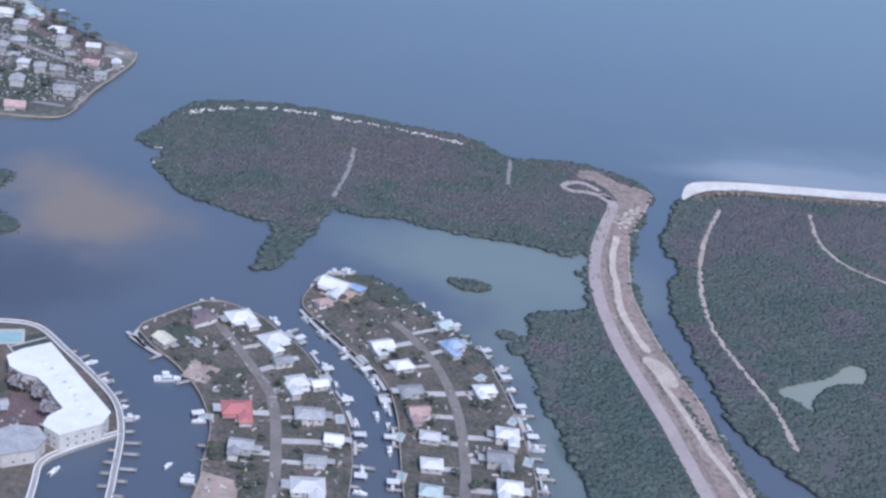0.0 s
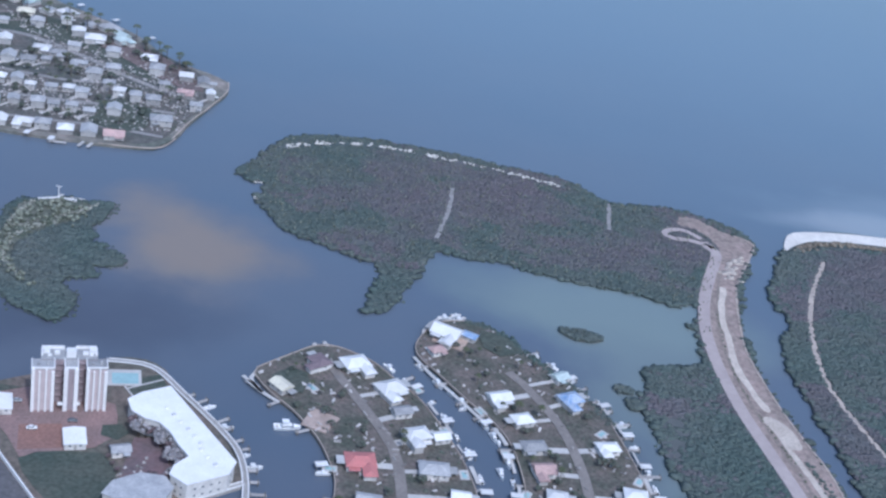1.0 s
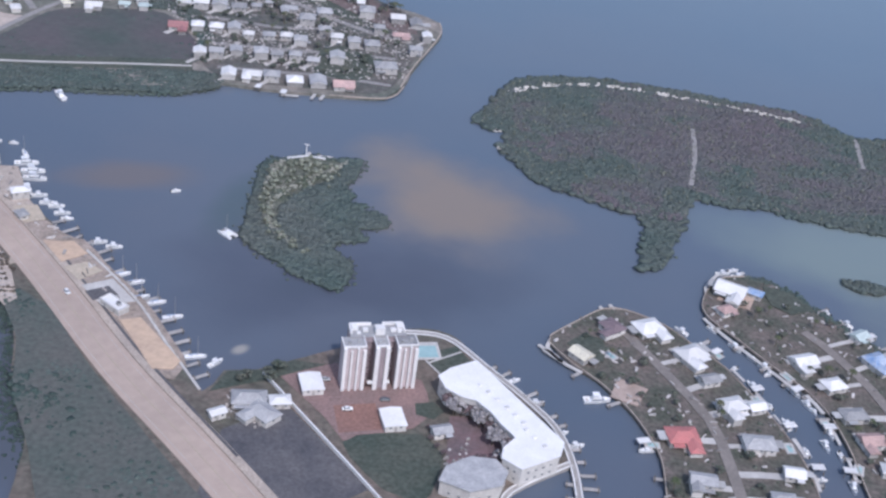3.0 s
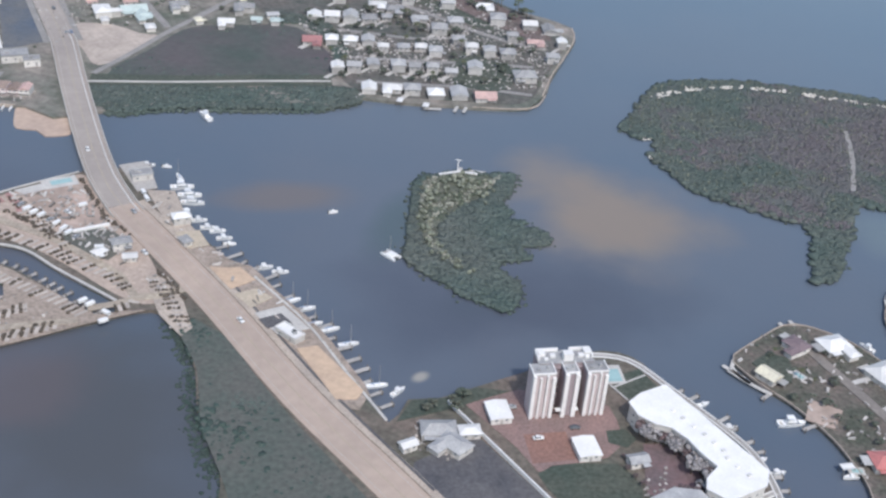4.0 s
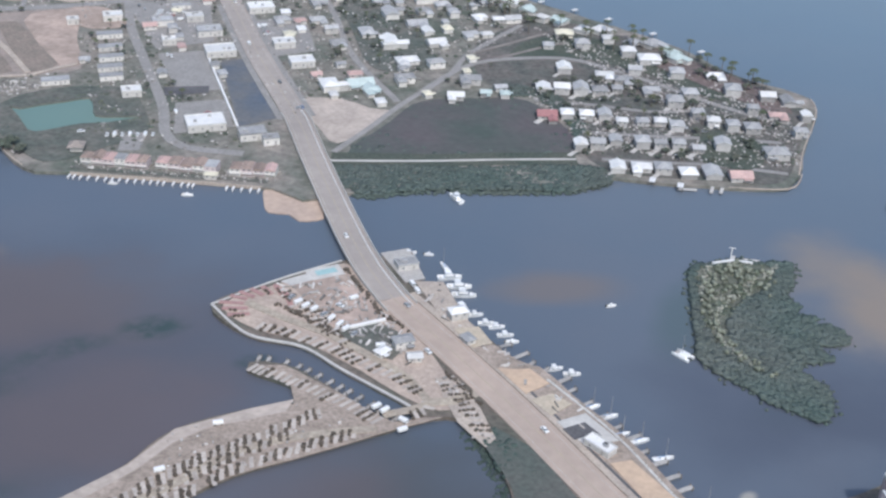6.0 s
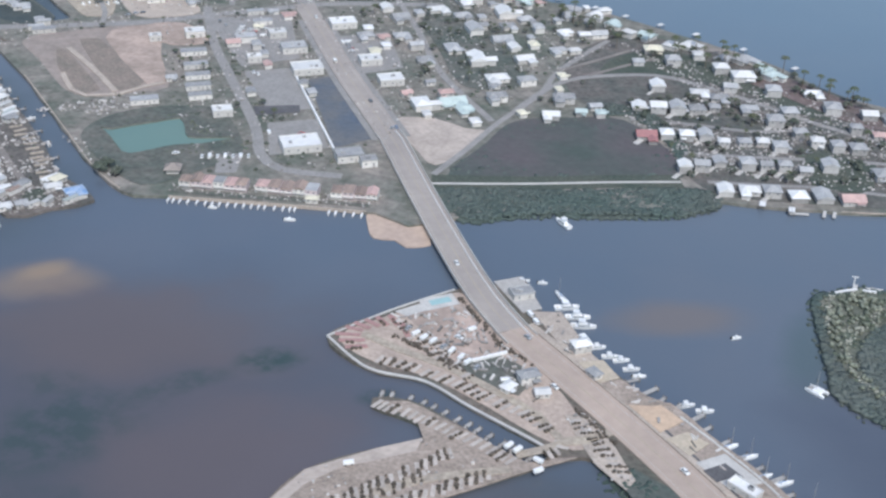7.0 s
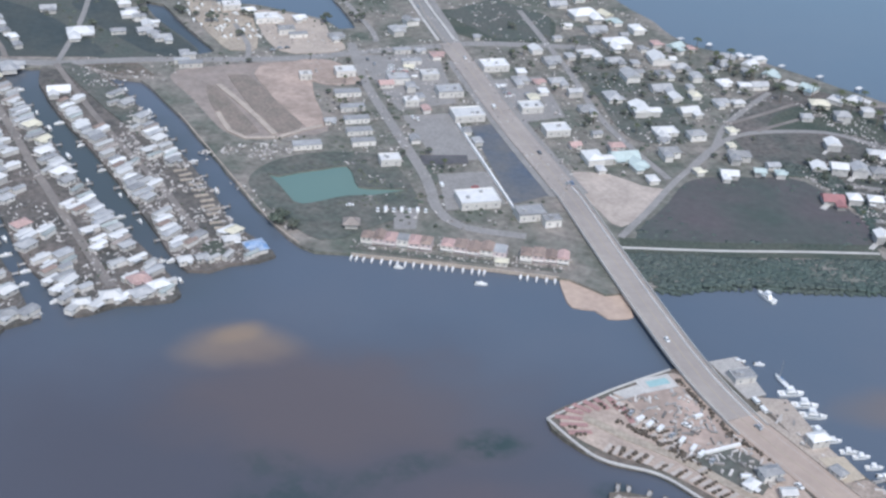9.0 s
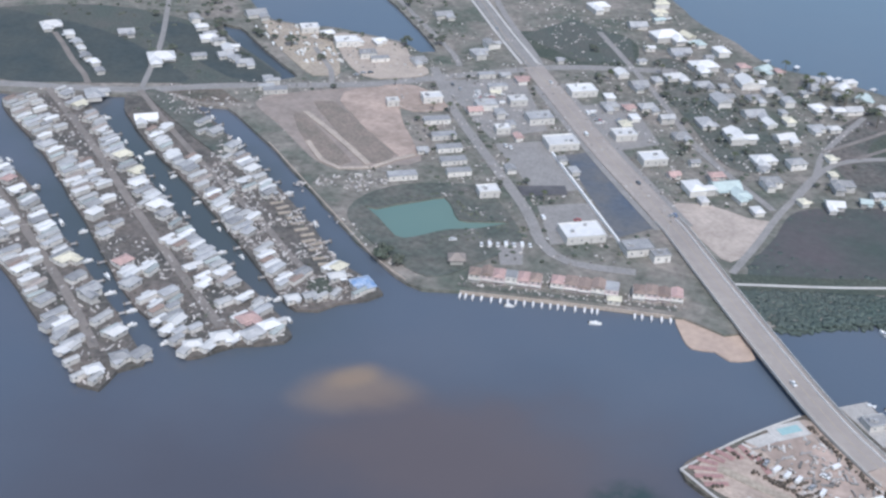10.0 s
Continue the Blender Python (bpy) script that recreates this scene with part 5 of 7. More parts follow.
VILLAGE_NORTH = [(-252, 618, 8, 'w'), (-236, 660, 10, 'w'), (-226, 643, 8, 'w'), (-209, 641, 8, 'w'), (-199, 640, 9, 'w'), (-320, 690, 10, 'y'), (-358, 701, 10, 'w'), (-308, 678, 8, 'w'), (-325, 671, 6, 'w'), (-283, 676, 8, 'w'),
                 (-192, 602, 6, 'w'), (-203, 620, 9, 'p'), (-296, 691, 7, 'w'), (-264, 590, 6, 'g'), (-248, 590, 6, 'g'), (-246, 630, 8, 'g'), (-276, 652, 7, 'g'), (-190, 622, 6, 'w'), (-255, 655, 8, 'g'), (-215, 622, 6, 'g')]
for i, (x, y, w, kind) in enumerate(VILLAGE + VILLAGE_SHORE + VILLAGE_NORTH):
    if rng.random() < 0.6:
        strip("driveway", [(x, y), (x - 2.0, y - 4), (x - 3.5, y - 8.5)], rng.uniform(1.6, 2.8), 1.60 + 0.0006 * i, M_CONC, "pale concrete driveway", 0.1)
    kind = rng.choice("wwgw" if x < -230 else "wgg") if kind == "w" else kind
    house(x, y, w * rng.uniform(0.88, 1.04), kind, 15 + (90 if rng.random() < 0.4 else 0), group="houses of the village", tall=rng.choice((2.6, 3.4, 3.9)) if w < 9 else 0.0)

# ---- town along the avenue ----
TOWN_EAST = [(-488, 668, 14, 'F'), (-474, 702, 8, 'w'), (-456, 622, 11, 'F'), (-438, 601, 12, 'F'), (-415, 578, 11, 'w'), (-402, 586, 13, 't'), (-394, 580, 8, 't'), (-446, 710, 11, 'w'), (-434, 732, 14, 'w'), (-409, 718, 13, 'w'), (-395, 712, 8, 'g'),
             (-418, 686, 12, 'g'), (-400, 677, 11, 'g'), (-421, 654, 12, 'g'), (-391, 668, 7, 'w'), (-430, 633, 8, 'g'), (-405, 643, 14, 'w'), (-382, 653, 10, 'w')]
TOWN_EAST_FAR = [(-389, 623, 11, 'w'), (-374, 624, 9, 'g'), (-383, 599, 9, 'g'), (-336, 606, 6, 'g'), (-462, 771, 16, 'w'), (-450, 750, 12, 'g'), (-481, 783, 11, 'g'), (-510, 805, 13, 'w'), (-352, 704, 9, 'g'), (-374, 729, 8, 'g'), (-385, 700, 8, 'g'),
                 (-470, 655, 8, 'g'), (-452, 662, 8, 'g'), (-440, 650, 7, 'g'), (-462, 690, 9, 'g'), (-430, 705, 9, 'g'), (-370, 700, 8, 'w'), (-368, 672, 8, 'g'), (-402, 698, 8, 'g')]
TOWN_WEST = [(-482, 600, 15, 'F'), (-452, 517, 17, 'F'), (-428, 514, 12, 'f'), (-418, 511, 7, 'f'), (-499, 624, 13, 'f'), (-515, 640, 9, 'F'), (-512, 603, 7, 'F'), (-528, 628, 11, 'f'), (-556, 625, 10, 'F'), (-499, 537, 9, 'F'), (-545, 601, 13, 's'),
             (-536, 585, 12, 's'), (-529, 573, 12, 's'), (-523, 561, 12, 's'), (-517, 551, 11, 's'), (-632, 601, 12, 's'), (-672, 543, 11, 'w'), (-706, 616, 15, 'w'), (-539, 537, 13, 's'), (-785, 632, 11, 'w'), (-710, 557, 12, 'g')]
TOWN_FAR = [(-719, 676, 8, "g"), (-709, 666, 7, "w"), (-699, 658, 8, "g"), (-689, 649, 7, "g"), (-679, 640, 8, "w"), (-670, 631, 7, "g"), (-638, 603, 8, "s"), (-653, 690, 10, "F"), (-622, 682, 9, "w"), (-608, 667, 9, "f"), (-697, 652, 10, 'w'), (-692, 700, 12, 'g'), (-626, 680, 13, 'F'), (-641, 688, 8, 'w'), (-572, 611, 6, 'F'), (-689, 626, 8, 'g'), (-677, 633, 8, 'g'), (-663, 628, 9, 'g'), (-552, 712, 8, 'g'), (-592, 748, 10, 'g'), (-540, 668, 9, 's'),
            (-530, 655, 10, 's'), (-553, 694, 9, 'g'), (-600, 665, 10, 's'), (-580, 672, 8, 'g'), (-610, 690, 8, 'w'), (-742, 640, 9, 'g'), (-640, 610, 8, 'g')]
for x, y, w, kind in TOWN_EAST + TOWN_EAST_FAR + TOWN_WEST + TOWN_FAR:
    turn = 33 if x > -530 or kind in "Ffs" else 40
    house(x, y, w, kind, turn + (90 if kind in "wg" and rng.random() < 0.3 else 0), group="buildings of the town")

# ---- mobile homes on the canal fingers ----
HOME_COLOURS = [(M_ROOF_WHITE, "white"), (M_ROOF_GREY, "grey"), (M_ROOF_PALE, "pale grey"), (M_ROOF_WHITE, "white"), (M_ROOF_GREY, "grey"), (M_ROOF_PALE, "pale grey"), (M_ROOF_WHITE, "white"), (M_ROOF_GREY, "grey"), (M_ROOF_AQUA_GREY, "grey-green"), (M_ROOF_TAUPE, "taupe"), (M_ROOF_GREY, "grey"), (M_ROOF_BROWN, "faded brown")]


def mobile_home(length, width, mat, word, carport):
    ob = empty("mobile_home", 0, 0, 0, 0, f"long narrow mobile home with a {word} metal roof", "mobile home", "mobile homes by the canals")
    part("body", boxes((0, 0, -0.1, length, width, 2.15)), M_WALL, ob)
    part("roof", roof_mesh(length, width, 2.06, 0.4, 0.0, 0.2, 0.12), mat, ob)
    shared("window", PANE, ob, pose(-length * 0.25, -width / 2, 1.35))
    if carport:
        shared("door", DOOR, ob, pose(length * 0.14, -width / 2, 0.1))
    if carport:
        awning = part("awning", boxes((-length * 0.15, -width / 2 - 0.85, 1.8, length * 0.5, 1.5, 0.1)), mat, ob)
        part("awning_post", boxes((-length * 0.36, -width / 2 - 1.5, -0.1, 0.1, 0.1, 1.92)), M_STEEL, awning)
    return ob


HOME_SIZE = [(rng.uniform(5.0, 11.5), rng.choice((2.0, 2.3, 2.7, 3.2, 4.4))) for i in range(18)]
HOMES = [mobile_home(*HOME_SIZE[i], *HOME_COLOURS[i % 12], i % 3 == 0) for i in range(18)]
used = set()


def put_home(i, m):
    """The first use of a model moves it; later ones copy it."""
    if i in used:
        return copy_thing(HOMES[i], m)
    used.add(i)
    HOMES[i].matrix_basis = m
    return HOMES[i]


BARE_SLAB = shared_mesh("slab", boxes((0, 0, 0, 5.8, 2.0, 0.22)), M_KHAKI)
bare_floor = tagged(new("pavement"), "row of bare tan slabs where homes stood", kind="structure")
for axis, ring, start in ((STREETS[17][1], FINGER_EAST, 50), (STREETS[18][1], FINGER_MID, 4), (STREETS[19][1], FINGER_WEST, 30)):
    line = curve_through(axis, False, 0.5)
    edge = curve_through(ring, True, 6, 0.6, 5)
    for s in (-1, 1):
        at, lean = start * 2, rng.uniform(-6, 6)
        while at < len(line) - 4:
            d = (line[at + 2] - line[at]).normalized()
            side = Vector((-d.y, d.x)) * s
            room = 2.0
            while room < 26 and inside(line[at] + side * (room + 1.0), edge):
                room += 0.5
            k = rng.randrange(18)
            long, wide = HOME_SIZE[k]
            turn = (72 if s > 0 else 252) + lean * 0.5 + rng.gauss(0, 5)
            out = max(room - long * 0.46 - rng.uniform(0.0, 2.0), long / 2 + 1.2)
            p = line[at] + side * out
            if ring is FINGER_EAST and s == 1 and -581 < p.x < -538:
                shared("slab", BARE_SLAB, bare_floor, pose(p.x, p.y, 1.47, 0, 0, 42 + rng.gauss(0, 6)))
                wide = 3.6
            elif rng.random() < 0.1 and wide < 5 and room > 7:
                house(p.x, p.y, rng.uniform(5.5, 8), rng.choice("wggygp"), turn, 1.36, "houses on the canal fingers")
                wide = 7.0
            elif rng.random() < (0.5 if ring is FINGER_EAST and p.x < -615 and s > 0 else 0.86) and room > long * 0.7:
                put_home(k, pose(p.x, p.y, 1.37, 0, 0, turn))
                if out - long / 2 > 6.5 and rng.random() < 0.55:
                    j = rng.choice([i for i in range(18) if HOME_SIZE[i][0] < 8.5])
                    q = line[at] + side * (out - long / 2 - HOME_SIZE[j][0] / 2 - 0.6)
                    put_home(j, pose(q.x, q.y, 1.37, 0, 0, turn + rng.uniform(-8, 8)))
            at += max(2, int((wide + rng.choice((0.6, 1.0, 1.6, 3.4))) * 2))

for x, y, w, kind in [(-521, 444.5, 8, 'b'), (-531, 445, 7, 'w'), (-535, 428, 5, 'g'), (-540, 424, 5, 'w'), (-540, 404, 7, 'w'), (-543, 397, 8, 'g'), (-552, 391, 7, 'w'), (-559, 383, 6, 'w'), (-549, 405, 7, 'p'), (-578, 367, 6, 'g'), (-582, 357, 6, 'w')]:
    house(x, y, w, kind, 50 + rng.uniform(-15, 15), 1.36, "houses on the canal fingers")
for x, y in ((-538, 408), (-536, 402.5), (-542, 396), (-548, 392.5), (-554, 385.5), (-560, 379.5), (-566, 384), (-572, 389), (-578, 392.5), (-573, 371.5), (-577, 365), (-579, 353.5), (-585, 352.5), (-592, 359), (-598, 364.5), (-604, 369.5), (-611, 375), (-527, 434), (-519, 438.5), (-531, 430)):
    k = rng.choice([i for i in range(18) if HOME_SIZE[i][0] < 8])
    put_home(k, pose(x, y, 1.37, 0, 0, 72 + rng.gauss(0, 9)))
# houses along the outer shore, set back from the water
shore = curve_through([(-466, 839), (-447, 809), (-424, 786), (-397, 755), (-356, 745), (-320, 729), (-287, 714), (-259, 699), (-231, 680), (-212, 670)], False, 1.0)
standing = [Vector((o.location.x, o.location.y)) for o in scene.objects if o.parent is None and o.type == "EMPTY"]
for i in range(6, len(shore) - 3, 8):
    d = (shore[i + 2] - shore[i]).normalized()
    p = shore[i] + Vector((d.y, -d.x)) * rng.uniform(8, 26)
    if rng.random() < 0.75 and all((p - q).length > 9.5 for q in standing):
        standing.append(p)
        house(p.x, p.y, rng.uniform(6.5, 10), rng.choice("wwgyt"), math.degrees(math.atan2(d.y, d.x)) + rng.choice((0, 90)), group="houses on the outer shore")
# small sheds and cabins between the town houses
for _ in range(160):
    p = Vector((rng.uniform(-545, -345), rng.uniform(560, 760)))
    if all((p - q).length > 8.5 for q in standing) and inside(p, town_ring) and not any(inside(p, band(s[1], s[2] + 5)) for s in STREETS[:4]) and not inside(p, band(AVENUE[:7], 24)) and not any(inside(p, [Vector(v) for v in lot[3]]) for lot in LOTS if lot[0] in ("lot_parking", "lot_works", "lot_tan", "lot_marsh", "lot_paddock", "lot_field")):
        standing.append(p)
        house(p.x, p.y, rng.uniform(4.5, 7), rng.choice("wgggyp"), 33 + rng.choice((0, 90)), group="small houses of the town")

# swimming pools behind the peninsula houses
for x, y, turn in ((-46, 389, -40), (-33, 367, -60), (-24, 345, -75), (-82, 376, -40), (-67, 333, 10), (-22, 384, -50), (-11, 361, -70), (-3, 341, 80), (41, 340, 80), (35, 362, 70), (22, 386, 55), (0, 320, 85)):
    ob = empty("swimming_pool", x, y, 1.4, turn, "small garden pool with a pale deck", "pool", "garden pools")
    part("deck", boxes((0, 0, 0, 5.0, 3.2, 0.16)), M_CONC, ob)
    part("pool_water", boxes((0.2, 0, 0.08, 3.2, 1.7, 0.11)), M_POOL, ob)

# ---- bridge ----


def rail(name, points, offset, z, w, h, mat, label, heights=None):
    return strip(name, points, w, z + h, mat, label, h, heights=heights, offset=offset)


BRIDGE = [(-421, 545), (-417, 540), (-386.5, 489.5), (-350, 432.5), (-329, 407), (-324, 402)]
RAMP = [0, 0.1, 0.6, 0.6, 0.1, 0]
rail("trim_parapet", BRIDGE, 5.9, 1.75, 0.3, 0.85, M_CONC, "pale concrete bridge parapet", RAMP)
rail("trim_parapet", BRIDGE, -5.9, 1.75, 0.3, 0.85, M_CONC, "pale concrete bridge parapet", RAMP)
rail("trim_walkway_barrier", BRIDGE, 3.9, 1.75, 0.25, 0.6, M_WHITE, "white walkway barrier", RAMP)
strip("bridge_girder", BRIDGE[1:5], 10.5, 1.27, M_CONC, "concrete bridge girder", 0.6, heights=RAMP[1:5])
bridge_line = curve_through(BRIDGE[1:5], False, 1.0)
for i in range(10, len(bridge_line) - 10, 17):
    d = (bridge_line[i + 1] - bridge_line[i]).normalized()
    turn = math.degrees(math.atan2(d.y, d.x))
    ob = empty("bridge_pier", bridge_line[i].x, bridge_line[i].y, 0, turn, "concrete bridge pier standing in the water", "bridge pier", "piers under the bridge")
    part("cap", boxes((0, 0, 0.5, 1.1, 10, 0.5)), M_CONC, ob)
    for k in (-3.6, 0, 3.6):
        part("column", boxes((0, k, -2, 0.8, 0.8, 2.6)), M_CONC, ob)

# ---- apartment tower ----
TOWER_TURN = 22
tower = empty("apartment_tower", -155.2, 337.6, 1.4, TOWER_TURN, "pale pink and white seven-storey apartment tower with projecting bays", "building")
H = 16.2
part("core_wall", boxes((-0.2, 3.6, 0, 17.4, 6.0, H)), M_SHADE, tower, "shaded recessed balcony front")
part("roof", boxes((-0.2, 3.6, H + 0.004, 17.6, 6.2, 0.3)), M_ROOF_GREY, tower)
part("parapet", boxes((-5.2, 6.5, H + 0.31, 7.0, 0.5, 1.0), (5.0, 6.5, H + 0.31, 6.4, 0.5, 1.0), (-8.6, 4.2, H + 0.31, 0.5, 4.0, 0.9), (8.2, 4.2, H + 0.31, 0.5, 4.0, 0.9)), M_WHITE, tower)
for cx, width, n in ((-8.2, 6.9, 4), (0.4, 4.1, 2), (8.3, 6.4, 4)):
    bay = part("bay_wall", boxes((cx, -1.6, 0, width, 5.6, H - 0.5)), M_PINK if n > 2 else M_SHADE, tower, "pale pink projecting bay" if n > 2 else "plum-grey middle bay between white piers")
    part("bay_roof", boxes((cx, -1.6, H - 0.49, width + 0.3, 5.8, 0.3)), M_ROOF_GREY, tower)
    for i in range(n):
        px = cx + (i - (n - 1) / 2) * (width - 0.9) / max(n - 1, 1)
        part("pier", boxes((px, -4.6, 0, 1.25 if n == 2 else 1.0 if i in (0, n - 1) else 0.6, 1.3, H - 0.2 - 0.9 * (i % 2) * (n > 2))), M_WHITE, bay, "white vertical pier")
    part("bay_parapet", boxes((cx, -4.3, H - 0.18, width + 0.3, 0.3, 0.5), (cx - width / 2, -1.6, H - 0.18, 0.3, 5.1, 0.5), (cx + width / 2, -1.6, H - 0.18, 0.3, 5.1, 0.5)), M_WHITE, tower)
    for dx, y, sx, sy, sz in ((-0.2, -2.0, 1.0, 0.9, 0.7), (0.22, -1.6, 0.7, 0.8, 1.0)):
        part("roof_tank", boxes((cx + width * dx, y, H - 0.19, sx, sy, sz)), M_ROOF_GREY, tower)
for k in range(7):
    z = 0.3 + k * 2.4
    for cx, width in ((-3.0, 3.0), (3.4, 3.0), (-11.5, 0.2), (11.6, 0.2)):
        if width > 1:
            part("balcony", boxes((cx, 0.25, z, width, 0.8, 0.12)), M_SHADE, tower)
    for cx in (-7.6, -4, 0, 4, 7.2):
        shared("window", PANE, tower, pose(cx, 6.62, z + 1.5))
for cx, cy, sx, sy, sz in ((-7.2, 4.8, 2.0, 2.2, 1.1), (0.3, 2.2, 3.0, 2.4, 2.4), (6.9, 4.6, 2.0, 2.4, 1.2), (-4, 3.6, 1.6, 1.3, 0.8), (4.8, 3.2, 1.8, 1.4, 0.8), (-6.3, 2.2, 1.2, 1.0, 0.6), (6.6, 2.4, 1.2, 1.0, 0.7)):
    part("roof_house", boxes((cx, cy, H + 0.36, sx, sy, sz)), M_WHITE, tower)
for s in (-1, 1):
    part("entrance_canopy", boxes((s * 2.4, -4.6, 2.6, 2.2, 1.6, 0.2)), M_WHITE, tower)

# ---- the long apartment building and its neighbours ----


def ring_building(name, ring, ground, h, wall, roof, label, over=0.5, thick=0.4):
    """A building on any outline: walls, roof slab and rows of windows."""
    c = sum((Vector(p) for p in ring), Vector((0, 0))) / len(ring)
    ob = empty(name, c.x, c.y, ground, 0, label, "building")
    local = [Vector(p) - c for p in ring]
    if sum(a.x * b.y - b.x * a.y for a, b in zip(local, local[1:] + local[:1])) < 0:
        local = local[::-1]
    for nm, grow, z0, z1, mat in (("wall", 0.0, -0.2, h, wall), ("roof", over, h + 0.004, h + thick, roof)):
        bm = bmesh.new()
        out = []
        for i, p in enumerate(local):
            a, b = (p - local[i - 1]).normalized(), (local[(i + 1) % len(local)] - p).normalized()
            nrm = (Vector((a.y, -a.x)) + Vector((b.y, -b.x))).normalized()
            out.append(p + nrm * grow)
        low, top = [bm.verts.new((p.x, p.y, z0)) for p in out], [bm.verts.new((p.x, p.y, z1)) for p in out]
        bm.faces.new(low[::-1])
        bmesh.ops.triangulate(bm, faces=[bm.faces.new(top)])
        for i in range(len(out)):
            j = (i + 1) % len(out)
            bm.faces.new((low[i], low[j], top[j], top[i]))
        part(nm, bm, mat, ob)
    for i, p in enumerate(local):
        q = local[(i + 1) % len(local)]
        d = q - p
        turn = math.degrees(math.atan2(d.y, d.x))
        for k in range(1, int(d.length / 3.2) + 1):
            w = p + d * (k / (int(d.length / 3.2) + 1))
            for z in np.arange(1.6, h - 0.8, 2.6):
                shared("window", PANE, ob, pose(w.x, w.y, z, 0, 0, turn))
    return ob


long_block = ring_building("apartment_block", [(-135, 337), (-132, 342), (-125, 348.5), (-94.5, 317), (-95, 311), (-105, 302), (-111, 305), (-111, 309), (-108, 315), (-113, 320), (-117, 325), (-122, 329), (-127, 329.5), (-132, 332)],
                           1.4, 6.6, M_WALL, M_WHITE, "long three-storey apartment block with a bright white roof")
for i in range(9):
    t = (i + 0.5) / 9
    part("roof_unit", boxes((-122 + 25 * t - long_block.location.x + rng.uniform(-2, 0), 338 - 26 * t - long_block.location.y, 7.0, 1.2, 1.0, 0.5, 0.8)), M_ROOF_WHITE, long_block)
ring_building("apartment_block", [(-127, 292), (-126, 298), (-120, 304), (-113, 305), (-109, 301), (-110, 295), (-118, 290)], 1.4, 5.0, M_WALL, M_ROOF_GREY, "grey-roofed apartment block beside the marina")
for x, y, turn in ((-173.3, 327.4, 114), (-145.6, 318.4, 114)):
    ob = empty("pavilion", x, y, 1.5, turn, "plain pavilion with a low bright white roof", "pavilion", "white pavilions")
    part("wall", boxes((0, 0, -0.1, 8.2, 6.4, 2.4)), M_WALL, ob)
    part("roof", roof_mesh(8.2, 6.4, 2.32, 0.45, 0.0, 0.35), M_WHITE, ob)
    for px in (-2.4, 0, 2.4):
        shared("window", PANE, ob, pose(px, 3.2, 1.5))
    for py in (-1.6, 1.6):
        shared("window", PANE, ob, pose(-4.1, py, 1.5, 0, 0, 90))
    shared("door", DOOR, ob, pose(-4.1, 0, 0, 0, 0, 90))
for x, y, w, k, turn in ((-189, 314, 10.5, "g", 20), (-183, 309, 9, "g", -30), (-180, 316, 6, "w", 20), (-130.5, 317.5, 6, "g", 25), (-196, 305, 4.5, "w", 40)):
    house(x, y, w, k, turn, 1.5)
pool = empty("swimming_pool", -143.5, 357.5, 1.4, 20, "pale aqua swimming pool with a white deck", "pool")
part("deck", boxes((0, 0, 0, 11.5, 9.4, 0.22)), M_CONC, pool)
part("pool_water", boxes((0.4, -0.5, 0.1, 8.8, 6.4, 0.16)), M_POOL, pool)
strip("wall_boundary", [(-189, 329), (-188, 328), (-145, 287), (-120, 262)], 0.45, 2.7, M_WHITE, "long white boundary wall", 1.3)
strip("wall_boundary", [(-483.5, 590), (-483, 589), (-435, 516), (-434, 514)], 0.9, 2.7, M_WHITE, "long white boundary wall beside the works yard", 1.3)
court = empty("swimming_pool", -358, 416, 1.4, 40, "pale aqua swimming pool with a concrete deck", "pool")
part("deck", boxes((0, 0, 0, 13, 7.5, 0.2)), M_CONC, court)
part("pool_water", boxes((0.6, 0.3, 0.1, 8, 3.4, 0.14)), M_POOL, court)

# ---- seafront apartments with red roofs ----
for ends, count in ((((-485, 467), (-457, 472)), 6), (((-454, 474.5), (-428, 478)), 5), (((-423, 479.5), (-404, 483)), 4)):
    a, b = Vector(ends[0]), Vector(ends[1])
    turn = math.degrees(math.atan2(b.y - a.y, b.x - a.x))
    mid, w = (a + b) / 2, (b - a).length / count
    ob = empty("apartment_block", mid.x, mid.y, 1.4, turn, "storm-worn low row of apartments with broken rose-brown roofs", "building", "apartments on the quay")
    for i in range(count):
        px, d, h = (i - (count - 1) / 2) * w, rng.uniform(5.4, 7.2), rng.uniform(2.7, 3.6)
        py = rng.uniform(-0.9, 0.9)
        part("wall", boxes((px, py, -0.2, w - 0.05, d, h + 0.2)), M_PINK if i % 3 else M_WALL, ob)
        if rng.random() < 0.8:
            bm = roof_mesh(d, w - 0.7, h + 0.02, rng.uniform(0.7, 1.2), rng.choice((0.0, 1.6)), 0.3)
            bmesh.ops.transform(bm, matrix=pose(px, py, 0, 0, 0, 90), verts=bm.verts)
            part("roof", bm, rng.choice((M_ROOF_BROWN, M_ROOF_BROWN, M_ROOF_BROWN, M_ROOF_ROSE)), ob)
        else:
            part("roof", boxes((px, py, h + 0.01, w - 0.3, d, 0.25)), M_ROOF_GREY, ob)
        front = py - d / 2
        shared("window", PANE, ob, pose(px - w * 0.22, front, h - 0.8))
        shared("window", PANE, ob, pose(px + w * 0.22, front, h - 0.8))
        part("balcony", boxes((px, front - 0.5, 1.5, w - 0.5, 1.0, 0.14)), M_WALL, ob)
# the grey-green ground colour stands in for shade between apartments and docks
strip("pavement_quay", [(-486, 460.5), (-470, 463), (-445, 468), (-424, 472.5), (-405, 476)], 3.0, 1.66, M_SCRUBLAND, "dark worn promenade in front of the apartments", 0.15)
pavilion = empty("pavilion", -493, 476, 1.4, 20, "square pavilion with a weathered grey pyramid roof", "pavilion")
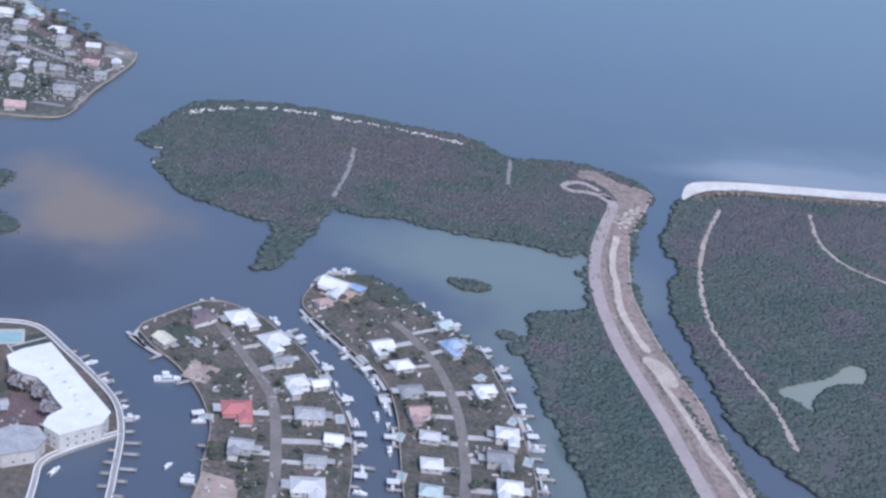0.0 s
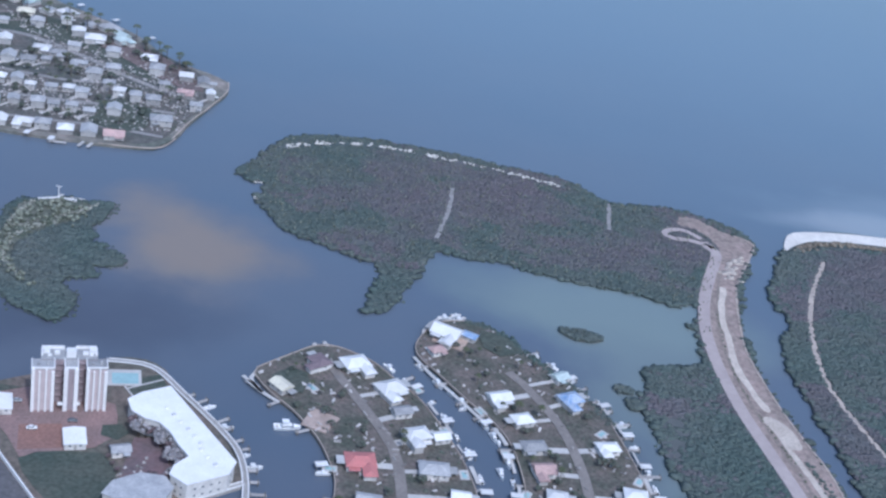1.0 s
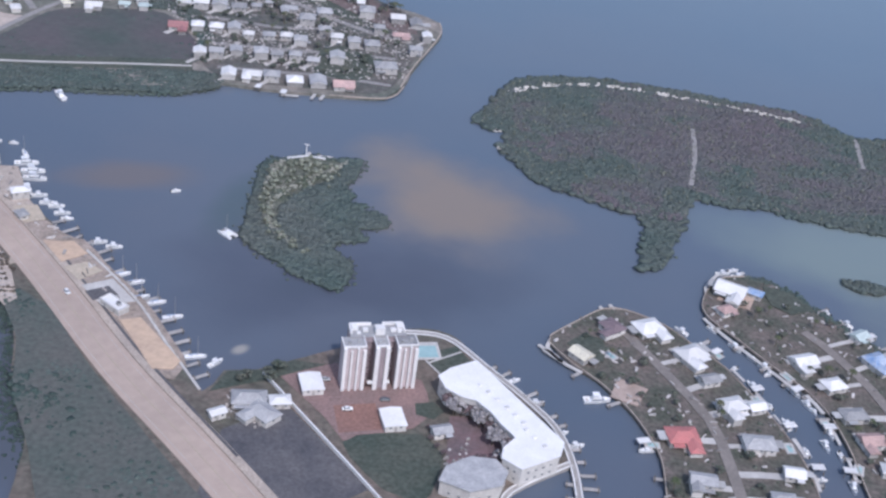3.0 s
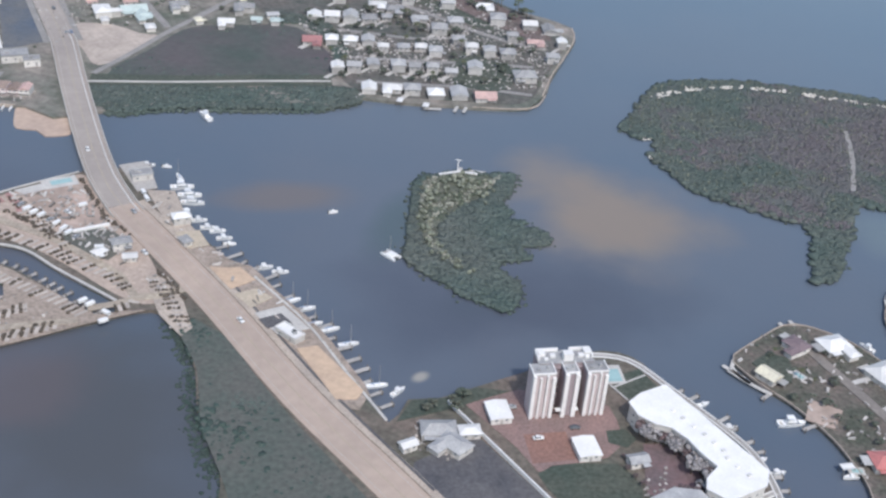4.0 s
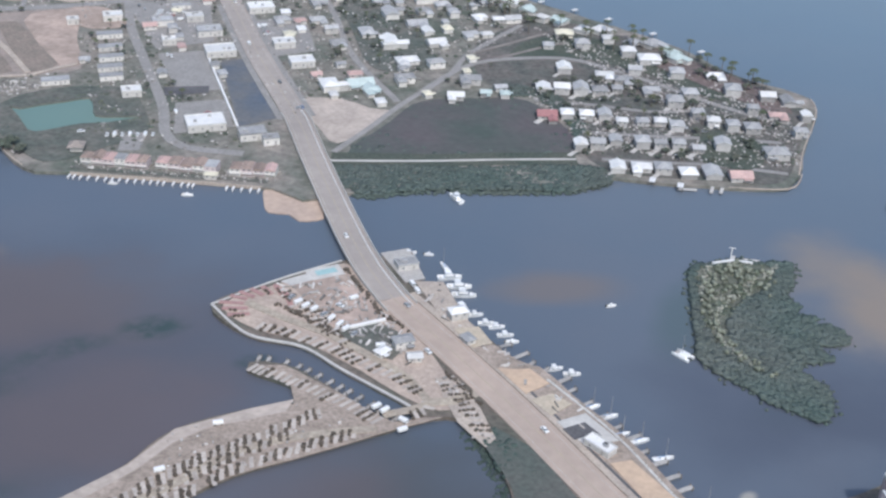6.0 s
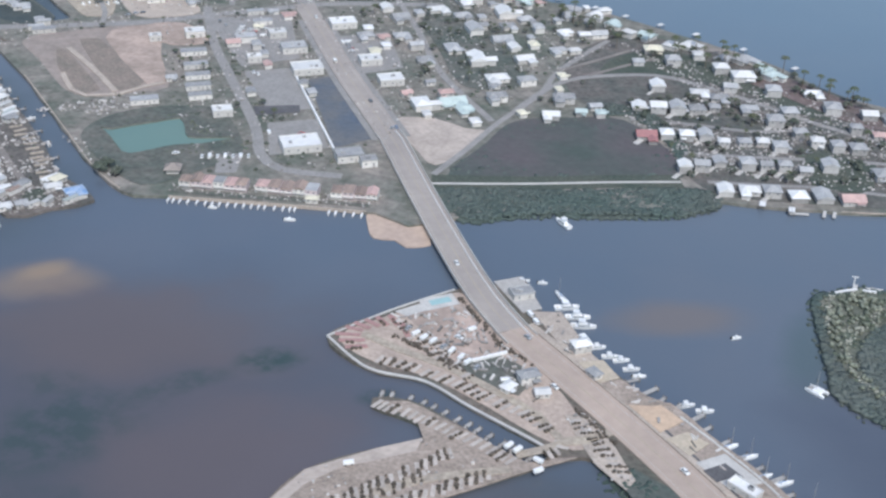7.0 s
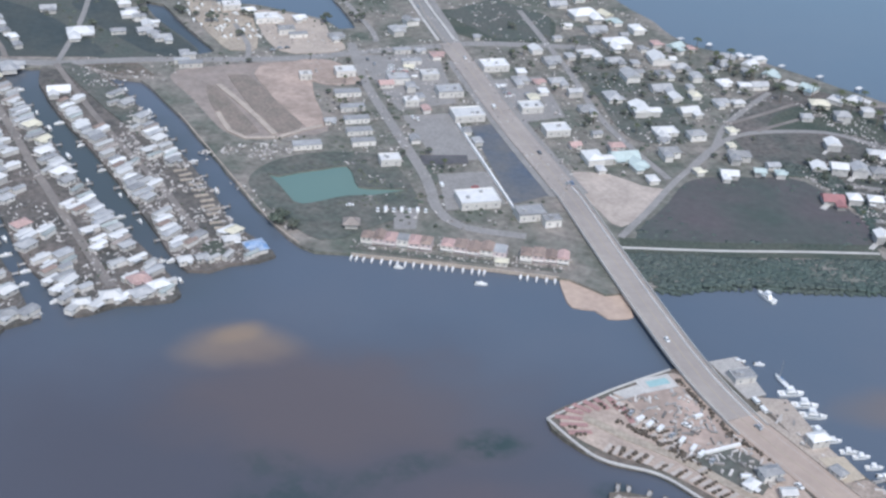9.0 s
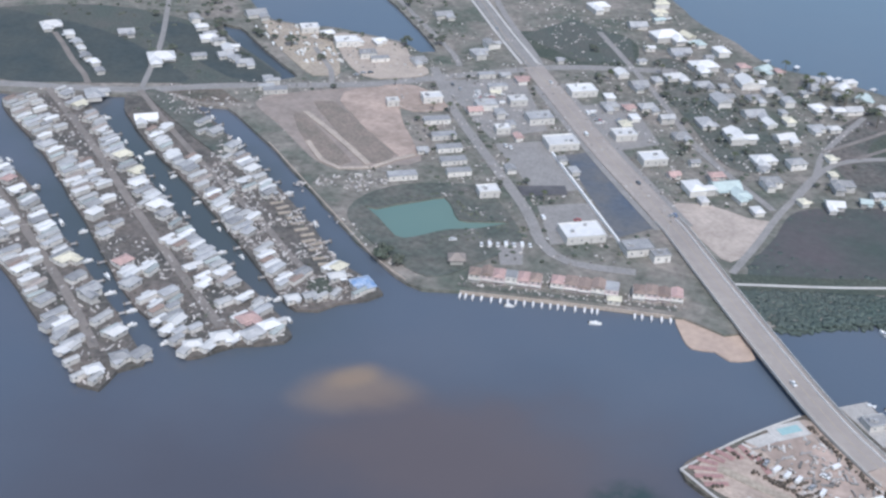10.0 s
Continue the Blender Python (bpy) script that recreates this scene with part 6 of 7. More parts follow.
part("wall", boxes((0, 0, -0.1, 5.2, 4.4, 2.6)), M_WALL, pavilion)
part("roof", roof_mesh(6, 5.4, 2.52, 2.0, 3.0, 0.6), M_ROOF_TAUPE, pavilion)
strip("wall_quay", [(-485, 456), (-470, 459), (-445, 464), (-405, 471)], 0.4, 1.7, M_GRAVEL, "pale concrete quay edge", 1.5)

# ---- docks ----


def dock(length, width=1.3):
    ob = empty("dock", 0, 0, 0, 0, "narrow grey timber dock on posts over the water", "dock", "docks along the seawalls")
    part("deck", boxes((length / 2, 0, 0.95, length, width, 0.16)), M_PLANK, ob)
    for px in (0.8, length - 0.4):
        for s in (-1, 1):
            part("post", boxes((px, s * (width / 2 - 0.1), -1.5, 0.24, 0.24, 3.4)), M_POST, ob)
    return ob


DOCKS = [dock(4.0), dock(6.0), dock(8.5, 1.6)]
dock_used = set()


def put_dock(i, m):
    if i in dock_used:
        return copy_thing(DOCKS[i], m)
    dock_used.add(i)
    DOCKS[i].matrix_basis = m
    return DOCKS[i]


def dock_row(points, spacing, kinds, outward, inset=0.6, skip=0.0):
    """Docks standing out from a shore; outward: -1 to the right of the line's direction, 1 to its left."""
    line = curve_through(points, False, 0.5)
    i = int(spacing)
    while i < len(line) - 2:
        if rng.random() >= skip:
            d = (line[i + 1] - line[i]).normalized()
            n = Vector((-d.y, d.x)) * outward
            p = line[i] - n * inset
            put_dock(rng.choice(kinds), pose(p.x, p.y, 0, 0, 0, math.degrees(math.atan2(n.y, n.x))))
        i += int(spacing * rng.uniform(1.6, 2.4))


slip = empty("dock", 0, 0, 0, 0, "short white finger dock in front of the apartments", "dock", "white docks along the quay")
part("deck", boxes((1.5, 0, 0.95, 3.2, 0.8, 0.2)), M_WHITE, slip)
for px in (0.3, 2.8):
    part("post", boxes((px, 0, -1.5, 0.26, 0.26, 2.46)), M_WHITE, slip)
slip_used = False
for points in ([(-485, 455.3), (-470, 457.8), (-445, 462.9), (-433, 465.2)], [(-420, 467.5), (-404, 470.2)]):
    line = curve_through(points, False, 0.5)
    for k in range(2, len(line) - 1, 6):
        d = (line[k + 1] - line[k - 1]).normalized()
        m = pose(line[k].x, line[k].y, 0, 0, 0, math.degrees(math.atan2(-d.x, d.y)))
        if slip_used:
            copy_thing(slip, m)
        else:
            slip.matrix_basis, slip_used = m, True
dock_row(PEN_ONE[5:12], 9, (0, 1, 1, 2), 1, skip=0.1)
dock_row(PEN_ONE[14:21] + PEN_ONE[:1], 16, (0, 1), 1, skip=0.2)
dock_row(PEN_TWO[4:11], 8, (0, 1, 1, 2), 1, skip=0.1)
dock_row(PEN_TWO[13:21], 11, (0, 1, 1), 1, skip=0.1)
dock_row([(-122, 356), (-104, 341), (-94.5, 330), (-89, 315.5), (-85.5, 299), (-81, 270)], 5.5, (0, 1), 1, skip=0.05)
dock_row([(-88.5, 310), (-87.5, 299), (-85, 285), (-81, 262)], 6.0, (0,), -1, skip=0.05)
for points, gap in ((FINGER_EAST[2:8], 15), (FINGER_EAST[10:14], 22), (FINGER_MID[1:6], 22), (FINGER_MID[8:12], 30), (FINGER_WEST[1:7], 30)):
    dock_row(points, gap, (0,), 1, skip=0.2)
dock_row([(-288, 392), (-280, 384), (-267, 377), (-242, 356), (-222, 334), (-206, 318)], 6.5, (1, 1, 2), 1)
dock_row([(-361, 356.5), (-349, 357), (-332, 351), (-308, 340.5)], 4.5, (0,), 1, 0.3)
OUTER_WALK = [(-152, 366), (-137, 367.5), (-121, 355), (-104.4, 340.3), (-95.6, 329.7), (-90, 315.5), (-86.6, 298.8), (-84.1, 285.3), (-80, 258)]
INNER_WALK = [(-91, 316.5), (-102, 305.5), (-108.3, 296.5), (-107, 287), (-105.5, 279), (-103, 258)]
for points, w in ((OUTER_WALK, 1.8), (INNER_WALK, 1.7)):
    strip("boardwalk", points, w, 1.5, M_PLANK, "grey curved boardwalk round the marina", 1.8, step=3)
    for off in (w / 2, -w / 2):
        strip("trim_boardwalk", points, 0.4, 1.66, M_WHITE, "white edge of the boardwalk", 0.3, step=3, offset=off)
for points in ([(-104.6, 372.3), (-97.6, 367.1)], [(-106.5, 374.5), (-99.5, 369.5)], [(-87.5, 405.5), (-82.8, 399.7)], [(-84, 408), (-80, 402)], [(-88.8, 398.1), (-96, 390.5), (-101, 383), (-103.5, 374.5), (-99, 368.2), (-91, 363.5)], [(-94.5, 389.1), (-99.5, 380.5), (-98.5, 372.7)], [(-47, 425), (-46, 434), (-34, 449)], [(-238, 545), (-240, 529)], [(-226, 546), (-227, 531)], [(-222, 547), (-223, 532)], [(-215, 472), (-214, 480)], [(-262, 545), (-263, 532)]):
    strip("jetty", points, 1.4, 1.3, M_CONC, "pale jetty over the water", 0.3, step=3)
strip("jetty", [(-240, 530), (-233, 531.5)], 1.4, 1.29, M_CONC, "pale jetty over the water", 0.3, step=3)
strip("jetty", [(-50, 411), (-41.5, 400.5), (-28.5, 387), (-19, 377)], 1.3, 1.32, M_CONC, "pale dock running along the seawall", 0.3, step=3)
strip("jetty", [(-46, 420), (-49, 432), (-44, 444)], 1.2, 1.33, M_CONC, "pale jetty round the point", 0.3, step=3)
for line in (PEN_ONE[13:21] + PEN_ONE[:7], PEN_ONE[6:13], PEN_TWO[13:21] + PEN_TWO[:3], PEN_TWO[7:13]):
    strip("wall_seawall", line, 0.32, 1.75, M_GRAVEL, "pale concrete seawall cap", 0.6, step=3)
mounds("bank_bushes", PEN_TWO[2:8], 2.4, 260, M_LEAF_GREEN, "dark green bushes along the unwalled shore", 1.3, (0.4, 1.1), (0.3, 0.7), 81, "bushes")
strip("wall_seawall", [(-388, 383), (-372, 406), (-355, 426)], 0.8, 1.7, M_CONC, "pale concrete seawall cap", 0.6, step=3)
strip("wall_seawall", [(-388, 383), (-369, 370), (-349, 369), (-332, 361), (-309, 351), (-302, 347.5)], 0.9, 1.7, M_CONC, "pale concrete seawall cap", 0.6, step=3)
strip("wall_seawall", [(-267, 377), (-242, 356), (-222, 334), (-205, 315.5)], 0.9, 1.7, M_CONC, "pale concrete seawall cap", 0.6, step=3)
strip("wall_seawall", [(-190, 562), (-195, 546), (-220, 538)], 0.5, 1.7, M_GRAVEL, "pale concrete seawall cap", 0.6, step=3)
strip("wall_seawall", [(-188, 651), (-185, 637), (-187, 611), (-190, 588), (-191.3, 561)], 0.6, 1.69, M_GRAVEL, "pale concrete seawall cap", 0.6, step=3)
strip("wall_seawall", [(-507, 455.5), (-525, 467.5), (-555, 495.5), (-589, 527.5), (-609, 546)], 0.45, 1.7, M_GRAVEL, "pale concrete seawall cap", 0.6, step=3)

# lengths of dock along the channel sides of the peninsulas
for points in (PEN_ONE[6:12], PEN_TWO[5:11], PEN_TWO[14:19]):
    line, at = curve_through(points, False, 1.0), 4
    while at < len(line) - 16:
        k = rng.randint(4, 11)
        piece = [line[at], line[at + k // 2], line[at + k]]
        strip("jetty", piece, rng.choice((0.8, 1.1, 1.5)), 1.34, M_CONC, "pale dock running along the seawall", 0.3, step=3, offset=rng.uniform(1.2, 2.4))
        at += k + rng.randint(4, 9)
strip("path_garden", [(-140.5, 351.5), (-131, 361)], 0.7, 1.72, M_CONC, "pale garden path by the pool", 0.1)
strip("path_garden", [(-141.5, 352.5), (-135.5, 346.5)], 0.7, 1.725, M_CONC, "pale garden path by the pool", 0.1)

# ---- boats ----


def hull(bm, length, beam, high, flat=0.0):
    """A boat's hull: pointed bow at +x, transom at -x, flared sides, a recessed deck."""
    n, rings = 9, []
    for i in range(n):
        t = i / (n - 1)
        b = beam / 2 * (1 if t < 0.45 else max(0.02, 1 - ((t - 0.45) / 0.55) ** 2))
        x = (t - 0.5) * length
        s = high * (1 + 0.25 * t * t)
        rings.append([bm.verts.new(p) for p in ((x, -b * 0.6, -0.3), (x, -b, s), (x, -b * 0.82, s), (x, -b * 0.8, s - 0.25), (x, b * 0.8, s - 0.25), (x, b * 0.82, s), (x, b, s), (x, b * 0.6, -0.3))])
    for r, q in zip(rings, rings[1:]):
        for k in range(8):
            bm.faces.new((r[k], r[(k + 1) % 8], q[(k + 1) % 8], q[k]))
    bm.faces.new(rings[0]), bm.faces.new(rings[-1][::-1])
    bmesh.ops.recalc_face_normals(bm, faces=bm.faces)


def tapered(bm, x, y, z, sx, sy, sz, top=0.75):
    for v in box(bm, x, y, z, sx, sy, sz):
        if v.co.z > z + sz / 2:
            v.co.x, v.co.y = x + (v.co.x - x) * top, y + (v.co.y - y) * top


def cylinder(bm, x, y, z, r, h, tip=1.0, sides=6):
    bmesh.ops.create_cone(bm, cap_ends=True, segments=sides, radius1=r, radius2=r * tip, depth=h, matrix=Matrix.Translation((x, y, z + h / 2)))


def motor_boat(length, cabin):
    word = "white cabin cruiser" if cabin else "small open white motor boat"
    ob = empty("motor_boat", 0, 0, 0, 0, f"{word} afloat on the water", "boat", "boats")
    bm = bmesh.new()
    hull(bm, length, length * 0.32, length * 0.1 + 0.3)
    part("hull", bm, M_HULL, ob)
    z = length * 0.1
    if cabin:
        bm = bmesh.new()
        tapered(bm, -length * 0.02, 0, z, length * 0.48, length * 0.24, length * 0.11)
        cab = part("cabin", bm, M_HULL, ob)
        bm = bmesh.new()
        tapered(bm, -length * 0.0, 0, z + length * 0.035, length * 0.46, length * 0.245, length * 0.045, 0.95)
        part("window_band", bm, M_GLASS, cab)
        part("flybridge", boxes((-length * 0.06, 0, z + length * 0.11 + 0.01, length * 0.26, length * 0.2, length * 0.05)), M_HULL, ob)
        top = part("hardtop", boxes((-length * 0.08, 0, z + length * 0.26, length * 0.26, length * 0.22, 0.1)), M_HULL, ob)
        for s in (-1, 1):
            part("hardtop_post", boxes((-length * 0.16, s * length * 0.09, z + length * 0.15, 0.08, 0.08, length * 0.11)), M_STEEL, top)
    else:
        part("console", boxes((0, 0, z, 0.8, 0.8, 1.0)), M_HULL, ob)
        part("outboard", boxes((-length * 0.5, 0, 0.2, 0.5, 0.4, 0.9)), M_TYRE, ob)
    part("cockpit_floor", boxes((-length * 0.3, 0, z - 0.02, length * 0.28, length * 0.22, 0.08)), M_DECK, ob)
    return ob


def sail_boat(length):
    ob = empty("sailing_boat", 0, 0, 0, 0, "white sailing boat with a bare mast", "boat", "boats")
    bm = bmesh.new()
    hull(bm, length, length * 0.28, length * 0.09 + 0.3)
    part("hull", bm, M_HULL, ob)
    bm = bmesh.new()
    tapered(bm, length * 0.02, 0, length * 0.09, length * 0.4, length * 0.16, 0.7)
    part("cabin", bm, M_HULL, ob)
    bm = bmesh.new()
    cylinder(bm, length * 0.1, 0, length * 0.05, 0.12, length * 1.15, 0.6)
    part("mast", bm, M_STEEL, ob)
    part("boom", boxes((-length * 0.1, 0, length * 0.22, length * 0.4, 0.22, 0.22)), M_TARP, ob)
    return ob


def catamaran(length):
    ob = empty("catamaran", 0, 0, 0, 0, "white moored catamaran with a bare mast", "boat", "boats")
    for s in (-1, 1):
        bm = bmesh.new()
        hull(bm, length, length * 0.14, length * 0.11)
        bmesh.ops.translate(bm, vec=(0, s * length * 0.22, 0), verts=bm.verts)
        part("hull", bm, M_HULL, ob)
    bm = bmesh.new()
    tapered(bm, -length * 0.06, 0, length * 0.08, length * 0.5, length * 0.5, length * 0.12, 0.8)
    part("cabin", bm, M_HULL, ob)
    bm = bmesh.new()
    cylinder(bm, length * 0.05, 0, length * 0.1, 0.14, length * 1.1, 0.6)
    part("mast", bm, M_STEEL, ob)
    part("netting", boxes((length * 0.32, 0, length * 0.08, length * 0.2, length * 0.36, 0.05)), M_PLANK, ob)
    return ob


BOATS = {"s": motor_boat(3.8, False), "c": motor_boat(5.8, True), "y": motor_boat(9.0, True), "m": sail_boat(6.8), "k": catamaran(7.0), "l": motor_boat(4.8, False)}
boat_used = set()


def put_boat(kind, x, y, turn, z=0.0):
    m = pose(x, y, z, 0, 0, turn)
    if kind in boat_used:
        return copy_thing(BOATS[kind], m)
    boat_used.add(kind)
    BOATS[kind].matrix_basis = m
    return BOATS[kind]


MARINA = [("y", -314, 429, 25), ("y", -309, 424, 20), ("y", -306, 419, 15), ("y", -304, 409, -48), ("c", -299, 408, 25), ("c", -294, 404, 20), ("c", -290, 403, 25), ("c", -286, 399, 22), ("l", -283, 396, 20),
          ("c", -266, 385, 30), ("c", -260, 384, 20), ("m", -240, 357, 40), ("m", -234, 356, 35), ("m", -226, 350, 30), ("m", -212, 332, 25), ("c", -205, 331, 60), ("m", -251, 368, 40), ("m", -245, 365, 35),
          ("c", -333, 441, 40), ("s", -326, 443, 10), ("m", -318, 436, 130)]
MOORED = [("s", -254, 430, 30), ("k", -226, 407, 150), ("y", -328, 490, 140), ("s", -317, 502, 60), ("y", -85, 351, 20), ("c", -90, 326, 30), ("l", -103.5, 294, 70), ("s", -72, 306, 60), ("c", -104, 343, 30), ("l", -258, 535, 20), ("s", -465, 455, 10),
          ("l", -432, 456, 12), ("c", -42, 446, 20), ("l", -38, 450, 30), ("c", -36, 446, 10), ("l", -33, 392, -45), ("c", -29, 388, -45), ("c", -12, 351, -70), ("c", -16, 371, -60)]
for kind, x, y, turn in MARINA + MOORED:
    put_boat(kind, x, y, turn)


def boat_row(points, spacing, kinds, outward, stand):
    """Boats tied up along a shore."""
    line = curve_through(points, False, 0.5)
    i = int(spacing)
    while i < len(line) - 2:
        d = (line[i + 1] - line[i]).normalized()
        n = Vector((-d.y, d.x)) * outward
        p = line[i] + n * stand
        put_boat(rng.choice(kinds), p.x, p.y, math.degrees(math.atan2(n.y, n.x)) + rng.choice((0, 180, 90, 90)) + rng.uniform(-8, 8), rng.choice((0.0, 0.0, 0.7)))
        i += int(spacing * rng.uniform(1.3, 2.9))


boat_row(PEN_ONE[5:12], 11, "scl", 1, 3.6)
boat_row(PEN_TWO[4:11], 10, "sccl", 1, 3.6)
boat_row(PEN_TWO[13:21], 13, "scl", 1, 3.4)
boat_row(PEN_ONE[14:18], 24, "sl", 1, 3.4)
boat_row([(-121, 356), (-108, 342), (-92, 322)], 20, "sl", 1, 4.0)
for points in (FINGER_EAST[2:8], FINGER_EAST[10:14], FINGER_MID[1:6], FINGER_MID[8:12]):
    boat_row(points, 26, "ssl", 1, 2.4)
boat_row(FINGER_WEST[1:7], 24, "ssl", 1, 2.4)

# ---- camping ground ----
M_PADS = material("warm_concrete_pad", (0.485, 0.435, 0.395), (0.39, 0.345, 0.31), 0.9, 0.3, fine=1.5, fine_amount=0.2, per_object=0.15)
M_BARE = material("bared_bush", (0.085, 0.072, 0.058), (0.12, 0.10, 0.085), 0.95, 0.5, fine=2.0, fine_amount=0.3, island=0.3)
PAD = shared_mesh("pad", boxes((0, 0, 0, 4.9, 1.35, 0.14)), M_PADS)
PAD_SHORT = shared_mesh("pad", boxes((0, 0, 0, 3.8, 1.4, 0.14)), M_PADS)
PAD_ROSE = shared_mesh("pad", boxes((0, 0, 0, 8.5, 1.9, 0.14)), M_ROSEPAD)
bushes = []


def bush_row(p, turn, long):
    """A dark line of bushes beside a pad."""
    a, k = radians(turn), -long / 2
    while k < long / 2:
        r = rng.uniform(0.4, 0.9)
        bushes.append((p.x + math.cos(a) * k + rng.uniform(-0.2, 0.2), p.y + math.sin(a) * k + rng.uniform(-0.2, 0.2), 1.85, r, rng.uniform(0.35, 0.8)))
        k += rng.uniform(0.6, 1.7)


def pads(points, spacing, tilt, mesh, stand=0.0, bush=0.8):
    """A row of parking pads set at an angle along a line, with a dark line of bushes beside most."""
    ob = tagged(new("pavement"), "row of pale concrete camping pads", kind="structure")
    line = curve_through(points, False, 0.25)
    at = 3
    while at < len(line) - 2:
        d = (line[at + 1] - line[at]).normalized()
        n = Vector((-d.y, d.x))
        p = line[at] + n * (stand + rng.uniform(-0.5, 0.5))
        turn = math.degrees(math.atan2(d.y, d.x)) + tilt + rng.uniform(-7, 7)
        shared("pad", mesh, ob, pose(p.x, p.y, 1.56 + 0.01 * (at % 7), 0, 0, turn))
        if rng.random() < bush:
            bush_row(p + d * spacing * 0.5, turn, rng.uniform(3.0, 5.2))
        at += int(spacing * 4 * rng.uniform(0.9, 1.12))


pads([(-367, 375.5), (-356, 374.5), (-342, 372), (-328, 367), (-315, 362.5), (-306, 358)], 3.2, 75, PAD)
pads([(-368, 398.5), (-357, 393), (-346, 387)], 2.8, 75, PAD_SHORT, 0, 0.9)
pads([(-301, 353), (-300, 349), (-304, 344)], 2.6, 80, PAD_SHORT, 0, 0.5)
pads([(-361, 391), (-352, 386), (-343, 380), (-336, 376)], 3.4, 82, PAD_SHORT)
pads([(-360, 352.5), (-346, 350), (-329, 345), (-312, 339)], 2.6, 78, PAD, 0, 0.35)
pads([(-317, 331), (-326, 323), (-336, 314), (-345, 304.5), (-350, 297)], 3.0, 62, PAD)
pads([(-331, 337), (-338, 328), (-346, 317.5), (-354, 308), (-361, 298), (-367, 287), (-374, 274)], 3.0, 62, PAD)
pads([(-335, 325), (-345, 313), (-352, 303), (-359, 291), (-368, 277)], 3.4, 62, PAD_SHORT, 0, 0.9)
pads([(-352, 293), (-359, 283), (-367, 270)], 3.0, 62, PAD, 0, 0.6)
pads([(-299, 364), (-292, 358), (-284, 349), (-279, 341)], 2.6, 75, PAD_SHORT, 0, 0.9)
fan = tagged(new("pavement"), "fan of rose-coloured camping pads at the tip of the spit", kind="structure")
for k, (x0, y0, x1, y1) in enumerate([(-386, 385, -377, 387), (-383.5, 381.5, -375, 384.5), (-380, 378.5, -373, 381.5), (-384, 390, -377.5, 389.8), (-382, 393.5, -375.5, 391.8), (-379, 396.5, -373, 394), (-376, 399.5, -370.5, 395.5), (-372, 402, -367, 396.5), (-366.5, 398.5, -361.5, 391)]):
    a, b = Vector((x0, y0)), Vector((x1, y1))
    m, turn = (a + b) / 2, math.degrees(math.atan2(b.y - a.y, b.x - a.x))
    shared("pad", PAD_ROSE, fan, pose(m.x, m.y, 1.57 + 0.01 * k, 0, 0, turn) @ Matrix.Diagonal(((b - a).length / 8.5, 1, 1, 1)))
    if k not in (0, 3, 4, 5):
        bush_row(m + Vector((0.7, -1.2)), turn, 3.0)
for a, b, n in (((-352, 421.5), (-330.5, 396.5), 70), ((-330, 396), (-317, 389), 26), ((-300, 371), (-285, 357), 40), ((-366, 390.5), (-338, 378), 60)):
    for _ in range(n):
        q = rng.random()
        bushes.append((a[0] + (b[0] - a[0]) * q + rng.gauss(0, 0.6), a[1] + (b[1] - a[1]) * q + rng.gauss(0, 0.6), 1.85, rng.uniform(0.35, 0.8), rng.uniform(0.35, 0.8)))
clumps("bushes", bushes, M_BARE, "dark brown storm-bared bushes between camping pads", "bushes")

house(-428.4, 471.2, 5.0, "y", 12)
house(-317, 380, 7.2, "g", 35)
house(-311, 373.5, 4.6, "w", 20)
house(-322, 373, 4.5, "w", 60)
flat_building(-245, 347.5, 9.5, "F", -30, 1.5, d=4.2, h=1.9)
house(-304, 403, 6.5, "w", 40)
house(-297, 389.5, 4.6, "g", -45)
flat_building(-331, 430, 8.0, "f", 35, 1.4, d=5.5, h=2.2)
slab("lot_slab", [Vector(p) for p in ((-257.5, 353), (-251.5, 358.5), (-246.5, 354.5), (-253, 349))], 1.80, 0.3, M_LOT, label="dark bare slab on the quay")
slab("deck_quay", [Vector(p) for p in ((-343, 436), (-334, 443), (-322, 424), (-328, 419))], 1.62, 0.4, M_PLANK, label="grey timber marina deck")

strip("wall_camp", [(-339.4, 382.6), (-333.5, 387.5), (-327.4, 392.9)], 0.9, 2.5, M_WHITE, "short white boundary wall of the camp", 1.0)
strip("wall_barrier", AVENUE[8:], 0.35, 2.1, M_GRAVEL, "low pale roadside barrier along the quay", 0.5, offset=6.35)
# narrow dark strip along the quay side of the road
strip("ditch", [(-297, 394), (-268, 366), (-228, 327), (-185, 290)], 0.9, 1.69, M_LOT, "dark drainage strip beside the road", 0.1)

# ---- boat houses ----


def boat_house():
    ob = empty("boat_lift", 0, 0, 0, 0, "white boat lift with a flat canopy over the water", "boat lift", "boat lifts along the seawalls")
    canopy = part("canopy", boxes((0, 0, 2.4, 4.2, 2.6, 0.12)), M_ROOF_WHITE, ob)
    part("ridge", boxes((0, 0, 2.52, 4.0, 0.5, 0.14)), M_ROOF_WHITE, canopy)
    for px in (-1.8, 1.8):
        part("beam", boxes((px, 0, 2.2, 0.16, 2.4, 0.2)), M_STEEL, ob)
        for s in (-1, 1):
            part("post", boxes((px, s * 1.15, -1.5, 0.18, 0.18, 3.7)), M_POST, ob)
    return ob


